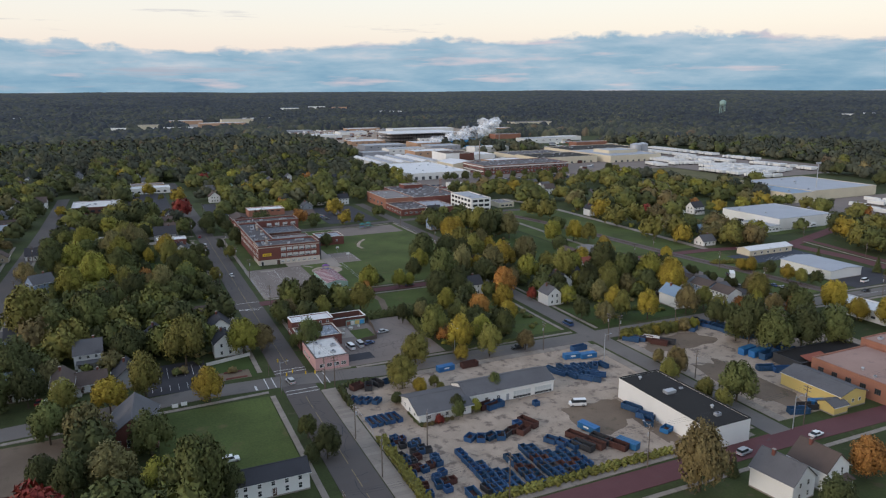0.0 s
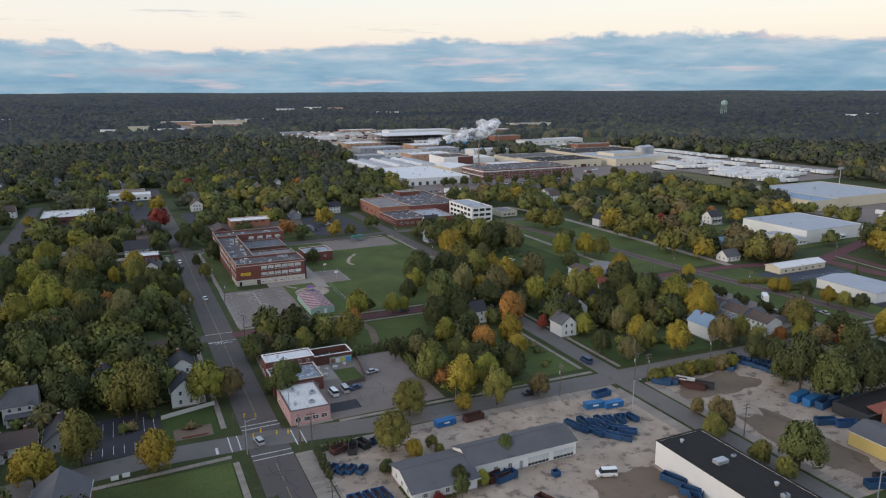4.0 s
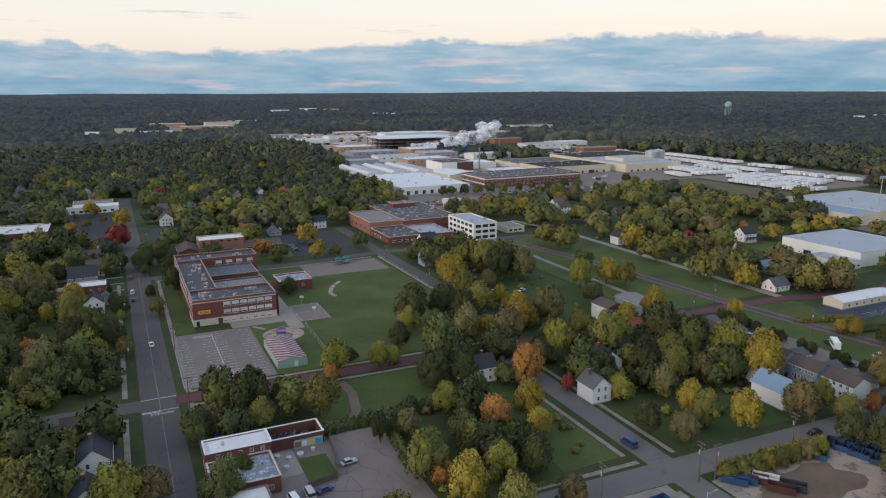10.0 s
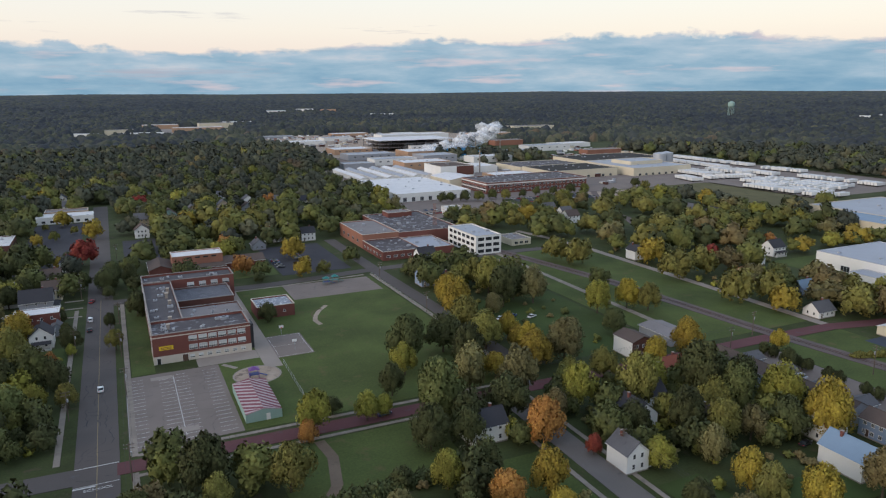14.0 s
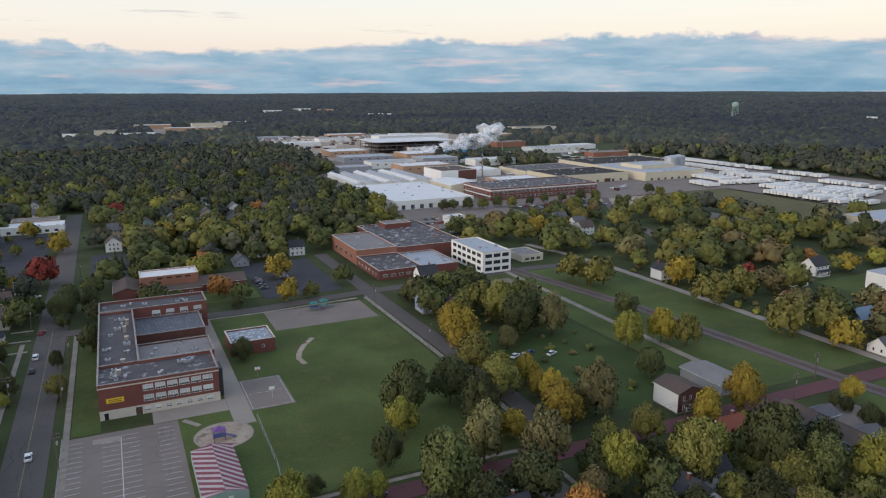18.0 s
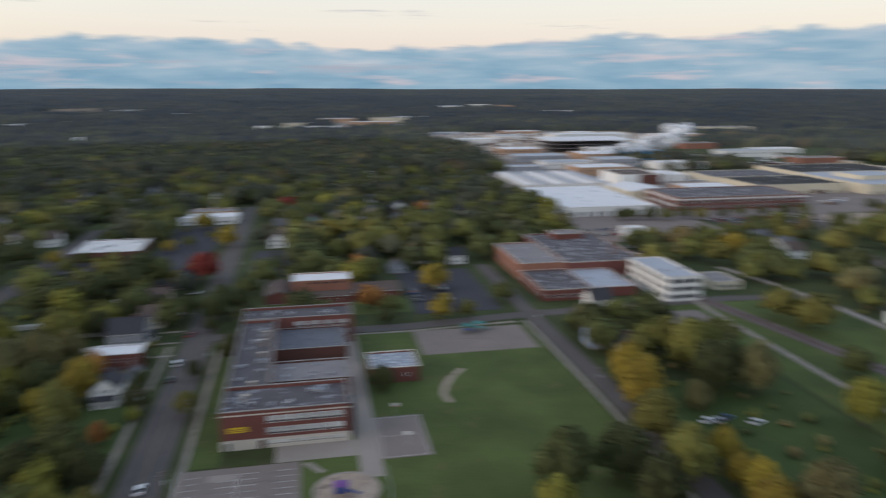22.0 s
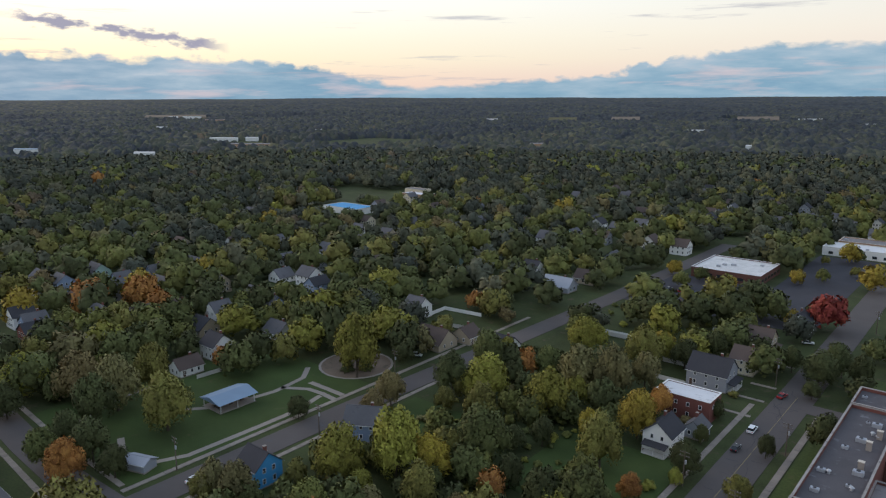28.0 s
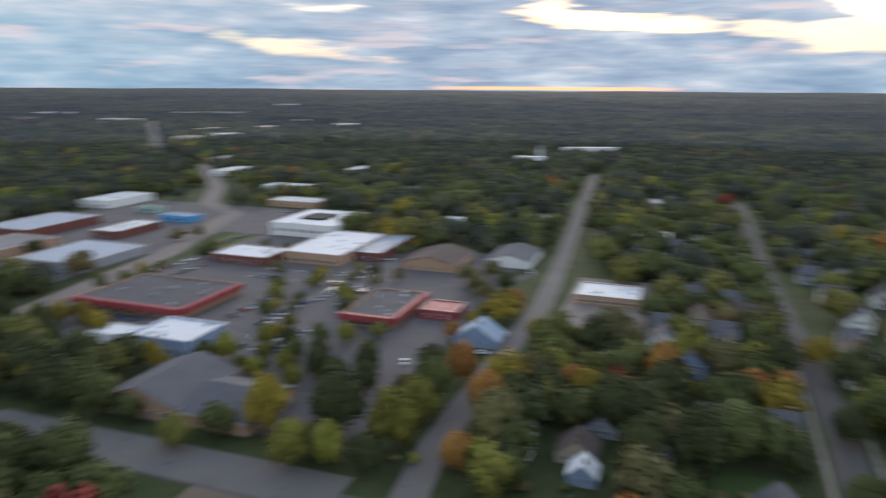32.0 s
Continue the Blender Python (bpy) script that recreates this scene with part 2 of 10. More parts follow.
material("concrete", (0.295, 0.252, 0.222), 0.9, 0.14, 0.8, 5.0, 0.15, stain=(0.24, 0.225, 0.21), stain_at=0.64)
material("gravel", (0.365, 0.287, 0.226), 0.95, 0.34, 0.8, 4.0, 0.4, stain=(0.165, 0.128, 0.108), stain_at=0.52)
material("dirt", (0.17, 0.125, 0.092), 0.95, 0.28, 0.6, 4.0, 0.4, stain=(0.10, 0.085, 0.055), stain_at=0.58)
material("brick_paving", (0.125, 0.052, 0.056), 0.88, 0.18, 0.6, 6.0, 0.3, stain=(0.105, 0.075, 0.078), stain_at=0.60)
material("ballast", (0.135, 0.105, 0.10), 0.95, 0.25, 0.8, 6.0, 0.5)
material("white_line", (0.62, 0.60, 0.58), 0.85, 0.2, 2.0, 6.0, 0.1, stain=(0.25, 0.24, 0.24), stain_at=0.60)
material("yellow_line", (0.25, 0.19, 0.11), 0.85, 0.2, 2.0, 6.0, 0.1)
for nm, c in (("leaf_dark", (0.053, 0.066, 0.028)), ("leaf_green", (0.076, 0.094, 0.035)), ("leaf_mid", (0.108, 0.124, 0.038)), ("leaf_olive", (0.130, 0.134, 0.040)),
              ("leaf_yellow", (0.215, 0.180, 0.033)), ("leaf_lime", (0.160, 0.170, 0.037)), ("leaf_orange", (0.262, 0.138, 0.044)), ("leaf_red", (0.195, 0.046, 0.036)), ("leaf_grey", (0.120, 0.118, 0.055)), ("leaf_brown", (0.130, 0.112, 0.054))):
    material(nm, tuple(a * b for a, b in zip(c, (1.37, 1.22, 1.10))), 0.9, 0.45, 0.9, 1.7, 0.0, island=0.46, objvar=0.46)
# far woods: greens greyed in the base colour to stand for distance haze
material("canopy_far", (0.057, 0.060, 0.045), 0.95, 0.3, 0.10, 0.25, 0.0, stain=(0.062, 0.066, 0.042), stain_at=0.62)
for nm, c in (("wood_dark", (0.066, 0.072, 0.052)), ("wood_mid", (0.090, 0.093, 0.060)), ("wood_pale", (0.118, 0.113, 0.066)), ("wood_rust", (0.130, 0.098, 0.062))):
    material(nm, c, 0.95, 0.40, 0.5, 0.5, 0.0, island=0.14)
# horizon canopy: blue distance haze and shade between crowns are mixed into these colours
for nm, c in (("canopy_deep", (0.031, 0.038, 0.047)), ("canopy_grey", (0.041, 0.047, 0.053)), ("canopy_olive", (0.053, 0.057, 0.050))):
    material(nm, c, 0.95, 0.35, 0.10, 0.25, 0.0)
material("bark", (0.085, 0.066, 0.05), 0.95, 0.3, 3.0, 10.0, 0.4)
material("brick_red", (0.175, 0.068, 0.056), 0.9, 0.18, 1.0, 9.0, 0.3, stain=(0.150, 0.075, 0.060), stain_at=0.62)
material("brick_orange", (0.300, 0.140, 0.098), 0.9, 0.16, 1.0, 9.0, 0.3)
material("brick_washed", (0.46, 0.235, 0.165), 0.9, 0.2, 1.0, 9.0, 0.3, stain=(0.66, 0.54, 0.48), stain_at=0.54)
material("brick_brown", (0.130, 0.060, 0.048), 0.9, 0.2, 1.0, 9.0, 0.3)
material("brick_tan", (0.42, 0.27, 0.18), 0.9, 0.14, 1.0, 9.0, 0.3)
material("pink_paint", (0.56, 0.34, 0.33), 0.85, 0.12, 1.0, 7.0, 0.15)
material("white_paint", (0.74, 0.73, 0.71), 0.75, 0.08, 0.8, 6.0, 0.1, stain=(0.58, 0.55, 0.51), stain_at=0.66)
material("cream_paint", (0.62, 0.55, 0.42), 0.8, 0.1, 0.8, 6.0, 0.1)
material("yellow_paint", (0.62, 0.47, 0.17), 0.8, 0.1, 0.8, 6.0, 0.1, stain=(0.5, 0.4, 0.2), stain_at=0.66)
material("stone_trim", (0.56, 0.50, 0.43), 0.85, 0.14, 1.0, 7.0, 0.15)
material("grey_siding", (0.30, 0.31, 0.34), 0.8, 0.1, 0.8, 6.0, 0.1)
material("blue_siding", (0.235, 0.30, 0.42), 0.8, 0.1, 0.8, 6.0, 0.1)
material("bright_blue_siding", (0.06, 0.30, 0.58), 0.7, 0.1, 0.8, 6.0, 0.1)
material("teal_siding", (0.30, 0.42, 0.38), 0.8, 0.1, 0.8, 6.0, 0.1)
material("tan_siding", (0.40, 0.33, 0.24), 0.8, 0.1, 0.8, 6.0, 0.1)
material("green_roof", (0.05, 0.20, 0.14), 0.6, 0.12, 1.0, 6.0, 0.15)
material("red_siding", (0.22, 0.05, 0.05), 0.8, 0.12, 0.8, 6.0, 0.1)
material("shingle_grey", (0.115, 0.112, 0.120), 0.92, 0.2, 1.0, 7.0, 0.4, stain=(0.075, 0.073, 0.08), stain_at=0.6)
material("shingle_dark", (0.050, 0.049, 0.056), 0.92, 0.22, 1.0, 7.0, 0.4)
material("shingle_brown", (0.105, 0.078, 0.068), 0.92, 0.2, 1.0, 7.0, 0.4)
material("shingle_red", (0.26, 0.085, 0.058), 0.9, 0.18, 1.0, 7.0, 0.4)
material("roof_blue", (0.19, 0.27, 0.37), 0.6, 0.1, 1.0, 7.0, 0.2)
material("roof_white", (0.66, 0.65, 0.66), 0.7, 0.10, 1.0, 4.0, 0.1, stain=(0.36, 0.35, 0.35), stain_at=0.60)
material("roof_grey", (0.33, 0.35, 0.40), 0.6, 0.1, 0.6, 5.0, 0.1, stain=(0.24, 0.25, 0.29), stain_at=0.62)
material("roof_tar", (0.090, 0.080, 0.086), 0.8, 0.28, 0.9, 4.0, 0.2, stain=(0.35, 0.355, 0.385), stain_at=0.545)
material("roof_patchy", (0.24, 0.26, 0.30), 0.8, 0.3, 2.2, 3.0, 0.2, stain=(0.62, 0.64, 0.68), stain_at=0.52)
material("coping_grey", (0.30, 0.275, 0.26), 0.85, 0.25, 2.0, 4.0, 0.2, stain=(0.12, 0.11, 0.11), stain_at=0.56)
material("roof_dirty", (0.60, 0.59, 0.58), 0.8, 0.22, 2.0, 3.0, 0.15, stain=(0.24, 0.23, 0.22), stain_at=0.60)
material("roof_dusk", (0.092, 0.084, 0.090), 0.85, 0.24, 0.9, 4.0, 0.2, stain=(0.165, 0.162, 0.172), stain_at=0.60)
material("roof_speckled", (0.10, 0.10, 0.115), 0.85, 0.3, 5.0, 2.0, 0.2, stain=(0.30, 0.32, 0.36), stain_at=0.52)
material("roof_brown", (0.130, 0.105, 0.100), 0.85, 0.2, 0.9, 4.0, 0.2, stain=(0.075, 0.062, 0.062), stain_at=0.56)
material("window_blind", (0.46, 0.48, 0.48), 0.6, 0.12, 2.0, 3.0, 0.0, objvar=0.3)
material("roof_black", (0.020, 0.018, 0.018), 0.8, 0.25, 0.7, 4.0, 0.2, stain=(0.05, 0.047, 0.05), stain_at=0.62)
material("roof_gravel", (0.22, 0.20, 0.20), 0.9, 0.16, 0.7, 5.0, 0.3, stain=(0.13, 0.12, 0.125), stain_at=0.6)
material("metal_grey", (0.42, 0.43, 0.46), 0.5, 0.1, 1.0, 6.0, 0.1, metal=0.4)
material("blue_steel", (0.018, 0.066, 0.155), 0.6, 0.3, 1.5, 5.0, 0.15, objvar=0.3, stain=(0.045, 0.03, 0.028), stain_at=0.70)
material("bright_blue_steel", (0.02, 0.13, 0.31), 0.55, 0.2, 1.5, 5.0, 0.1, objvar=0.2)
material("rust", (0.085, 0.040, 0.034), 0.9, 0.3, 1.5, 5.0, 0.25, objvar=0.2)
material("dark_steel", (0.035, 0.036, 0.042), 0.6, 0.3, 1.5, 5.0, 0.15)
material("rubber", (0.018, 0.018, 0.019), 0.9, 0.2, 2.0, 8.0, 0.2)
material("wood_pole", (0.135, 0.105, 0.085), 0.95, 0.25, 2.0, 9.0, 0.4)
material("wood_fence", (0.55, 0.53, 0.50), 0.9, 0.12, 1.5, 8.0, 0.2)
material("wire", (0.03, 0.03, 0.032), 0.7, 0.1, 1.0, 4.0, 0.0)
material("door_brown", (0.09, 0.05, 0.035), 0.7, 0.15, 1.0, 6.0, 0.1)
material("sign_yellow", (0.70, 0.47, 0.02), 0.6, 0.1, 1.0, 6.0, 0.05)
material("sign_blue", (0.03, 0.05, 0.20), 0.6, 0.1, 1.0, 6.0, 0.05)
material("sign_red", (0.62, 0.02, 0.03), 0.5, 0.1, 1.0, 6.0, 0.05)
material("red_roofing", (0.30, 0.045, 0.052), 0.6, 0.12, 1.0, 6.0, 0.1)
material("purple_plastic", (0.16, 0.06, 0.24), 0.5, 0.1, 1.0, 6.0, 0.0)
material("teal_plastic", (0.02, 0.18, 0.17), 0.5, 0.1, 1.0, 6.0, 0.0)
material("play_stripe", (0.20, 0.065, 0.085), 0.9, 0.15, 1.0, 6.0, 0.1)
material("play_pale", (0.42, 0.36, 0.36), 0.9, 0.12, 1.0, 6.0, 0.1)
for nm, c in (("car_white", (0.78, 0.78, 0.78)), ("car_silver", (0.42, 0.43, 0.45)), ("car_black", (0.015, 0.015, 0.018)), ("car_red", (0.32, 0.02, 0.02)), ("car_blue", (0.03, 0.07, 0.18)), ("car_grey", (0.12, 0.125, 0.135))):
    material(nm, c, 0.35, 0.04, 1.0, 6.0, 0.0)


def glass_material():
    m = bpy.data.materials.new("window_glass")
    m.use_nodes = True
    b = m.node_tree.nodes["Principled BSDF"]
    b.inputs["Base Color"].default_value = (0.03, 0.035, 0.04, 1)
    b.inputs["Roughness"].default_value = 0.08
    MATS["window_glass"] = m


glass_material()


def steam_material():
    m = bpy.data.materials.new("steam")
    m.use_nodes = True
    nt = m.node_tree
    b = nt.nodes["Principled BSDF"]
    b.inputs["Base Color"].default_value = (0.93, 0.94, 0.96, 1)
    b.inputs["Roughness"].default_value = 1.0
    geo = nt.nodes.new("ShaderNodeNewGeometry")
    n = noise_node(nt, geo.outputs["Position"], 0.06, 5, 0.65)
    link(nt, math_node(nt, "MULTIPLY", math_node(nt, "SUBTRACT", n, 0.36), 2.0, clamp=True), b.inputs["Alpha"])
    MATS["steam"] = m


steam_material()


# ---- mesh helpers ----
class Geo:
    """Gathers faces for one mesh object."""

    def __init__(self):
        self.v, self.f, self.m, self.mats = [], [], [], []

    def slot(self, name):
        if name not in self.mats:
            self.mats.append(name)
        return self.mats.index(name)

    def face(self, pts, mat):
        n = len(self.v)
        self.v += [tuple(p) for p in pts]
        self.f.append(tuple(range(n, n + len(pts))))
        self.m.append(self.slot(mat))

    def box(self, x0, y0, z0, x1, y1, z1, mat, top=None, bottom=True):
        n = len(self.v)
        self.v += [(x0, y0, z0), (x1, y0, z0), (x1, y1, z0), (x0, y1, z0), (x0, y0, z1), (x1, y0, z1), (x1, y1, z1), (x0, y1, z1)]
        a, b = self.slot(mat), self.slot(top or mat)
        for q, k in (((0, 1, 5, 4), a), ((1, 2, 6, 5), a), ((2, 3, 7, 6), a), ((3, 0, 4, 7), a), ((4, 5, 6, 7), b)):
            self.f.append(tuple(n + i for i in q))
            self.m.append(k)
        if bottom:
            self.f.append((n + 3, n + 2, n + 1, n))
            self.m.append(a)
        return self

    def hull(self, low, high, mat, top=None):
        """A solid between two rings of as many points."""
        n, k = len(self.v), len(low)
        self.v += [tuple(p) for p in low] + [tuple(p) for p in high]
        a, b = self.slot(mat), self.slot(top or mat)
        for i in range(k):
            j = (i + 1) % k
            self.f.append((n + i, n + j, n + k + j, n + k + i))
            self.m.append(a)
        self.f.append(tuple(n + k + i for i in range(k)))
        self.m.append(b)
        self.f.append(tuple(n + i for i in reversed(range(k))))
        self.m.append(a)
        return self

    def tube(self, p, q, r0, r1, mat, sides=6):
        p, q = Vector(p), Vector(q)
        d = (q - p).normalized()
        s = d.orthogonal().normalized()
        t = d.cross(s)
        ring = lambda c, r: [c + (s * math.cos(2 * math.pi * i / sides) + t * math.sin(2 * math.pi * i / sides)) * r for i in range(sides)]
        return self.hull(ring(p, r0), ring(q, r1), mat)

    def cyl(self, x, y, z0, z1, r, mat, sides=12, r1=None):
        return self.tube((x, y, z0), (x, y, z1), r, r if r1 is None else r1, mat, sides)

    def mesh(self, name):
        me = bpy.data.meshes.new(name)
        me.from_pydata(self.v, [], self.f)
        for m in self.mats:
            me.materials.append(M(m))
        me.polygons.foreach_set("material_index", self.m)
        me.update()
        return me

    def obj(self, name, parent=None, label="", category="", group="", kind="", at=None):
        ob = new(name, self.mesh(name))
        if parent is not None:
            ob.parent = parent
        if at is not None:
            ob.matrix_basis = at
        return tagged(ob, label, category, group, kind)


def base(name, m, label="", category="", group=""):
    ob = new(name)
    ob.matrix_basis = m
    return tagged(ob, label, category, group)


def np_mesh(name, V, F, mi, mats, N=None):
    """A mesh of triangles from arrays."""
    me = bpy.data.meshes.new(name)
    me.vertices.add(len(V))
    me.vertices.foreach_set("co", np.ascontiguousarray(V, dtype=np.float32).ravel())
    me.loops.add(len(F) * 3)
    me.loops.foreach_set("vertex_index", np.ascontiguousarray(F, dtype=np.int32).ravel())
    me.polygons.add(len(F))
    me.polygons.foreach_set("loop_start", np.arange(0, len(F) * 3, 3, dtype=np.int32))
    me.polygons.foreach_set("loop_total", np.full(len(F), 3, dtype=np.int32))
    for m in mats:
        me.materials.append(M(m))
    me.polygons.foreach_set("material_index", np.ascontiguousarray(mi, dtype=np.int32))
    me.polygons.foreach_set("use_smooth", np.ones(len(F), dtype=bool))
    me.update(calc_edges=True)
    if N is not None:
        me.normals_split_custom_set_from_vertices(np.ascontiguousarray(N, dtype=np.float32))
    return me

# ---- ground ----
CX, CY = 50.0, 120.0


def rise(r):
    """Height of the land at a distance: flat near by, wooded slopes up to the horizon."""
    r = np.asarray(r, float)
    return np.where(r > 2000, EYE_Z * (1 - r * (4800 - np.minimum(r, 4790)) / 5.6e6) * 0.88, 0.0)


def hills(a, r):
    """Long low ridges in the far land."""
    far = np.clip((r - 2500) / 1100, 0, 1)
    roll = np.sin(r / 150 + 2.2 * np.sin(a * 5 + 1) + 1.1 * np.sin(a * 13)) * (7.5 + 3.5 * np.sin(a * 8 + r / 500))
    rim = 2.2 * np.sin(a * 9 + 1) + 1.5 * np.sin(a * 23 + 2) + 0.8 * np.sin(a * 51)
    last = np.clip((r - 4300) / 400, 0, 1)
    return far * (roll * np.clip(1.25 - (r - 2500) / 2300, 0.3, 1) * (1 - last) + rim * last)


def polar(name, radii, angles, height, mats, pick, label, kind):
    A, R = np.meshgrid(angles, radii)
    X, Y = CX - np.sin(A) * R, CY + np.cos(A) * R
    V = np.stack([X, Y, height(A, R, X, Y)], -1).reshape(-1, 3)
    nr, na = R.shape
    i = (np.arange(nr - 1)[:, None] * na + np.arange(na - 1)[None]).ravel()
    F = np.concatenate([np.stack([i, i + na, i + na + 1], -1), np.stack([i, i + na + 1, i + 1], -1)])
    keep, mi = pick(V, F)
    ob = new(name, np_mesh(name, V, F[keep], mi[keep], mats))
    return tagged(ob, label, kind=kind)


polar("ground", np.concatenate([[0.01, 200, 500, 1000], np.linspace(1500, 4900, 120)]), np.linspace(0, 2 * math.pi, 181),
      lambda A, R, X, Y: np.maximum(rise(R) + hills(A, R), 0) - 0.05, ["turf_rough"], lambda V, F: (np.ones(len(F), bool), np.zeros(len(F), int)), "rough grass and bare soil between the trees", "structure")

# open land in the woods: x0, y0, x1, y1
CLEAR = []


def clear(*rects):
    CLEAR.extend(rects)


clear((22, -80, 40, 590), (-400, 238, 320, 250), (-300, 240, -60, 258), (-90, 398, 260, 414), (-60, 140, 700, 160), (140, -60, 154, 246), (-82, 140, -62, 430))


def quad(name, x0, y0, x1, y1, z, mat, label, open_land=True, kind="structure"):
    """A flat piece of the ground with a little thickness."""
    if open_land:
        clear((x0, y0, x1, y1))
    return Geo().box(x0, y0, z - 0.12, x1, y1, z, mat, bottom=False).obj(name, None, label, kind=kind)


def worn_patch(name, x0, y0, x1, y1, z, mat, label):
    """A patch of bare ground with an uneven rounded edge."""
    rng = random.Random(name)
    clear((x0, y0, x1, y1))
    ring, wave = [], [rng.uniform(0, 6.28) for _ in range(4)]
    for i in range(56):
        a = i * math.tau / 56
        k = 1 + sum(q * math.sin(n * a + w) for n, q, w in zip((2, 3, 5, 9), (0.10, 0.09, 0.07, 0.05), wave)) + rng.uniform(-0.04, 0.04)
        c, q = math.cos(a), math.sin(a)
        ring.append(((x0 + x1) / 2 + (x1 - x0) / 2 * k * math.copysign(abs(c) ** 0.7, c), (y0 + y1) / 2 + (y1 - y0) / 2 * k * math.copysign(abs(q) ** 0.7, q)))
    return Geo().hull([(x, y, z - 0.1) for x, y in ring], [(x, y, z) for x, y in ring], mat).obj(name, None, label, kind="structure")


def strip(name, pts, width, z, mat, label, open_land=True):
    """A road or path along a line of points."""
    g = Geo()
    P = [Vector((*p, 0)) for p in pts]
    side = []
    for i, p in enumerate(P):
        d = (P[min(i + 1, len(P) - 1)] - P[max(i - 1, 0)]).normalized()
        side.append(Vector((-d.y, d.x, 0)) * width / 2)
    L = [p + s for p, s in zip(P, side)]
    R = [p - s for p, s in zip(P, side)]
    up, dn = Vector((0, 0, z)), Vector((0, 0, z - 0.12))
    for i in range(len(P) - 1):
        g.face([R[i] + up, R[i + 1] + up, L[i + 1] + up, L[i] + up], mat)
        g.face([R[i] + dn, R[i + 1] + dn, R[i + 1] + up, R[i] + up], mat)
        g.face([L[i + 1] + dn, L[i] + dn, L[i] + up, L[i + 1] + up], mat)
        if open_land:
            n = max(1, int((P[i + 1] - P[i]).length / 12))
            for k in range(n + 1):
                c = P[i].lerp(P[i + 1], k / n)
                clear((c.x - width / 2 - 2.5, c.y - width / 2 - 2.5, c.x + width / 2 + 2.5, c.y + width / 2 + 2.5))
    return g.obj(name, None, label, kind="structure")


def slabs(name, pts, width, z=0.10):
    """A pavement of concrete slabs with open joints, a little uneven."""
    rng = random.Random(name)
    g = Geo()
    for p, q in zip(pts, pts[1:]):
        p, q = Vector((*p, 0)), Vector((*q, 0))
        n = max(1, round((q - p).length / 1.6))
        d = (q - p).normalized()
        s = Vector((-d.y, d.x, 0)) * width / 2
        for i in range(n):
            a, b = p.lerp(q, i / n) + d * 0.03, p.lerp(q, (i + 1) / n) - d * 0.03
            h = Vector((0, 0, z + rng.uniform(-0.012, 0.012)))
            lo = Vector((0, 0, -0.04))
            g.hull([a - s + lo, b - s + lo, b + s + lo, a + s + lo], [a - s + h, b - s + h, b + s + h, a + s + h], "pavement")
    return g.obj(name, None, "pale concrete slab pavement beside the street", kind="structure")


ASP = "worn grey asphalt street"
BRS = "dull red brick-paved street"
strip("road_main", [(30, -60), (30, 140), (30.3, 250), (30, 420), (29, 560), (28, 720)], 10.8, 0.06, "asphalt", ASP)
strip("road_woods", [(900, 395), (973, 429), (1440, 650), (1905, 870)], 19, 0.12, "asphalt_old", ASP)
strip("road_cross", [(-760, 104), (-580, 117), (-400, 131.6), (-320, 138), (-245, 142.6), (-173, 140.5), (-107, 139.5), (-82, 142), (-60, 147.5), (0, 153.5), (30, 152), (60, 147), (110, 146), (210, 143.5), (250, 140.5), (360, 136), (577, 129), (760, 122)], 9.2, 0.064, "asphalt_worn", ASP)
strip("road_brick_school", [(35, 244), (120, 243), (200, 241.5), (262, 241.5), (300, 240), (318, 236), (352, 228)], 6.6, 0.068, "brick_paving", BRS)
strip("road_west", [(25, 244), (-54, 246.4), (-100, 244), (-124, 244.6), (-153, 246.4), (-200, 246.6), (-264, 245), (-350, 244), (-600, 246)], 8.6, 0.068, "asphalt", ASP)
strip("road_school_north", [(35, 407), (110, 406), (160, 412), (240, 416), (262, 417), (300, 412)], 7.5, 0.068, "asphalt", ASP)
strip("road_east", [(146, 57), (146.5, 150), (148, 240)], 7.8, 0.072, "asphalt_worn", ASP)
strip("road_east_upper", [(156, 244), (165, 262), (166, 330), (165, 410), (165, 500)], 7.2, 0.072, "asphalt", ASP)
strip("road_brick_south", [(-20, 52), (60, 54), (140, 54), (200, 52), (300, 44)], 7.6, 0.068, "brick_paving", BRS)
strip("road_park", [(-76, 20), (-74, 130), (-73.4, 320), (-70.5, 400), (-68, 480), (-66, 640)], 9.5, 0.072, "asphalt", ASP)
strip("road_park_south", [(-78.6, 10), (-78.4, 126)], 15.5, 0.075, "asphalt_worn", ASP)
strip("road_field", [(301, 243), (301, 300), (300.5, 400), (296, 440), (290, 470)], 4.4, 0.076, "concrete", "narrow pale concrete lane beside the field")
strip("road_brick_north_east", [(352, 228), (372, 234), (400, 243), (440, 256)], 8.0, 0.076, "brick_paving", BRS)
strip("road_brick_far_east", [(356, 228), (358, 190), (352, 141), (350, 90)], 9.0, 0.08, "brick_paving", BRS)
strip("road_brick_lane", [(378, 234), (370, 188), (362.5, 144)], 4.6, 0.08, "brick_paving", BRS)
strip("road_far_west", [(-90, -56), (-166, -66), (-271, -84), (-396, -126), (-436, -178), (-519, -230), (-658, -349), (-806, -549), (-1100, -800), (-1434, -1098), (-1600, -1230)], 15, 0.06, "asphalt_old", "wide pale avenue running off to the town", True)
strip("road_shops", [(-98, 61), (-126, 78), (-189, 84), (-247, 108), (-300, 128)], 7, 0.076, "asphalt", ASP)
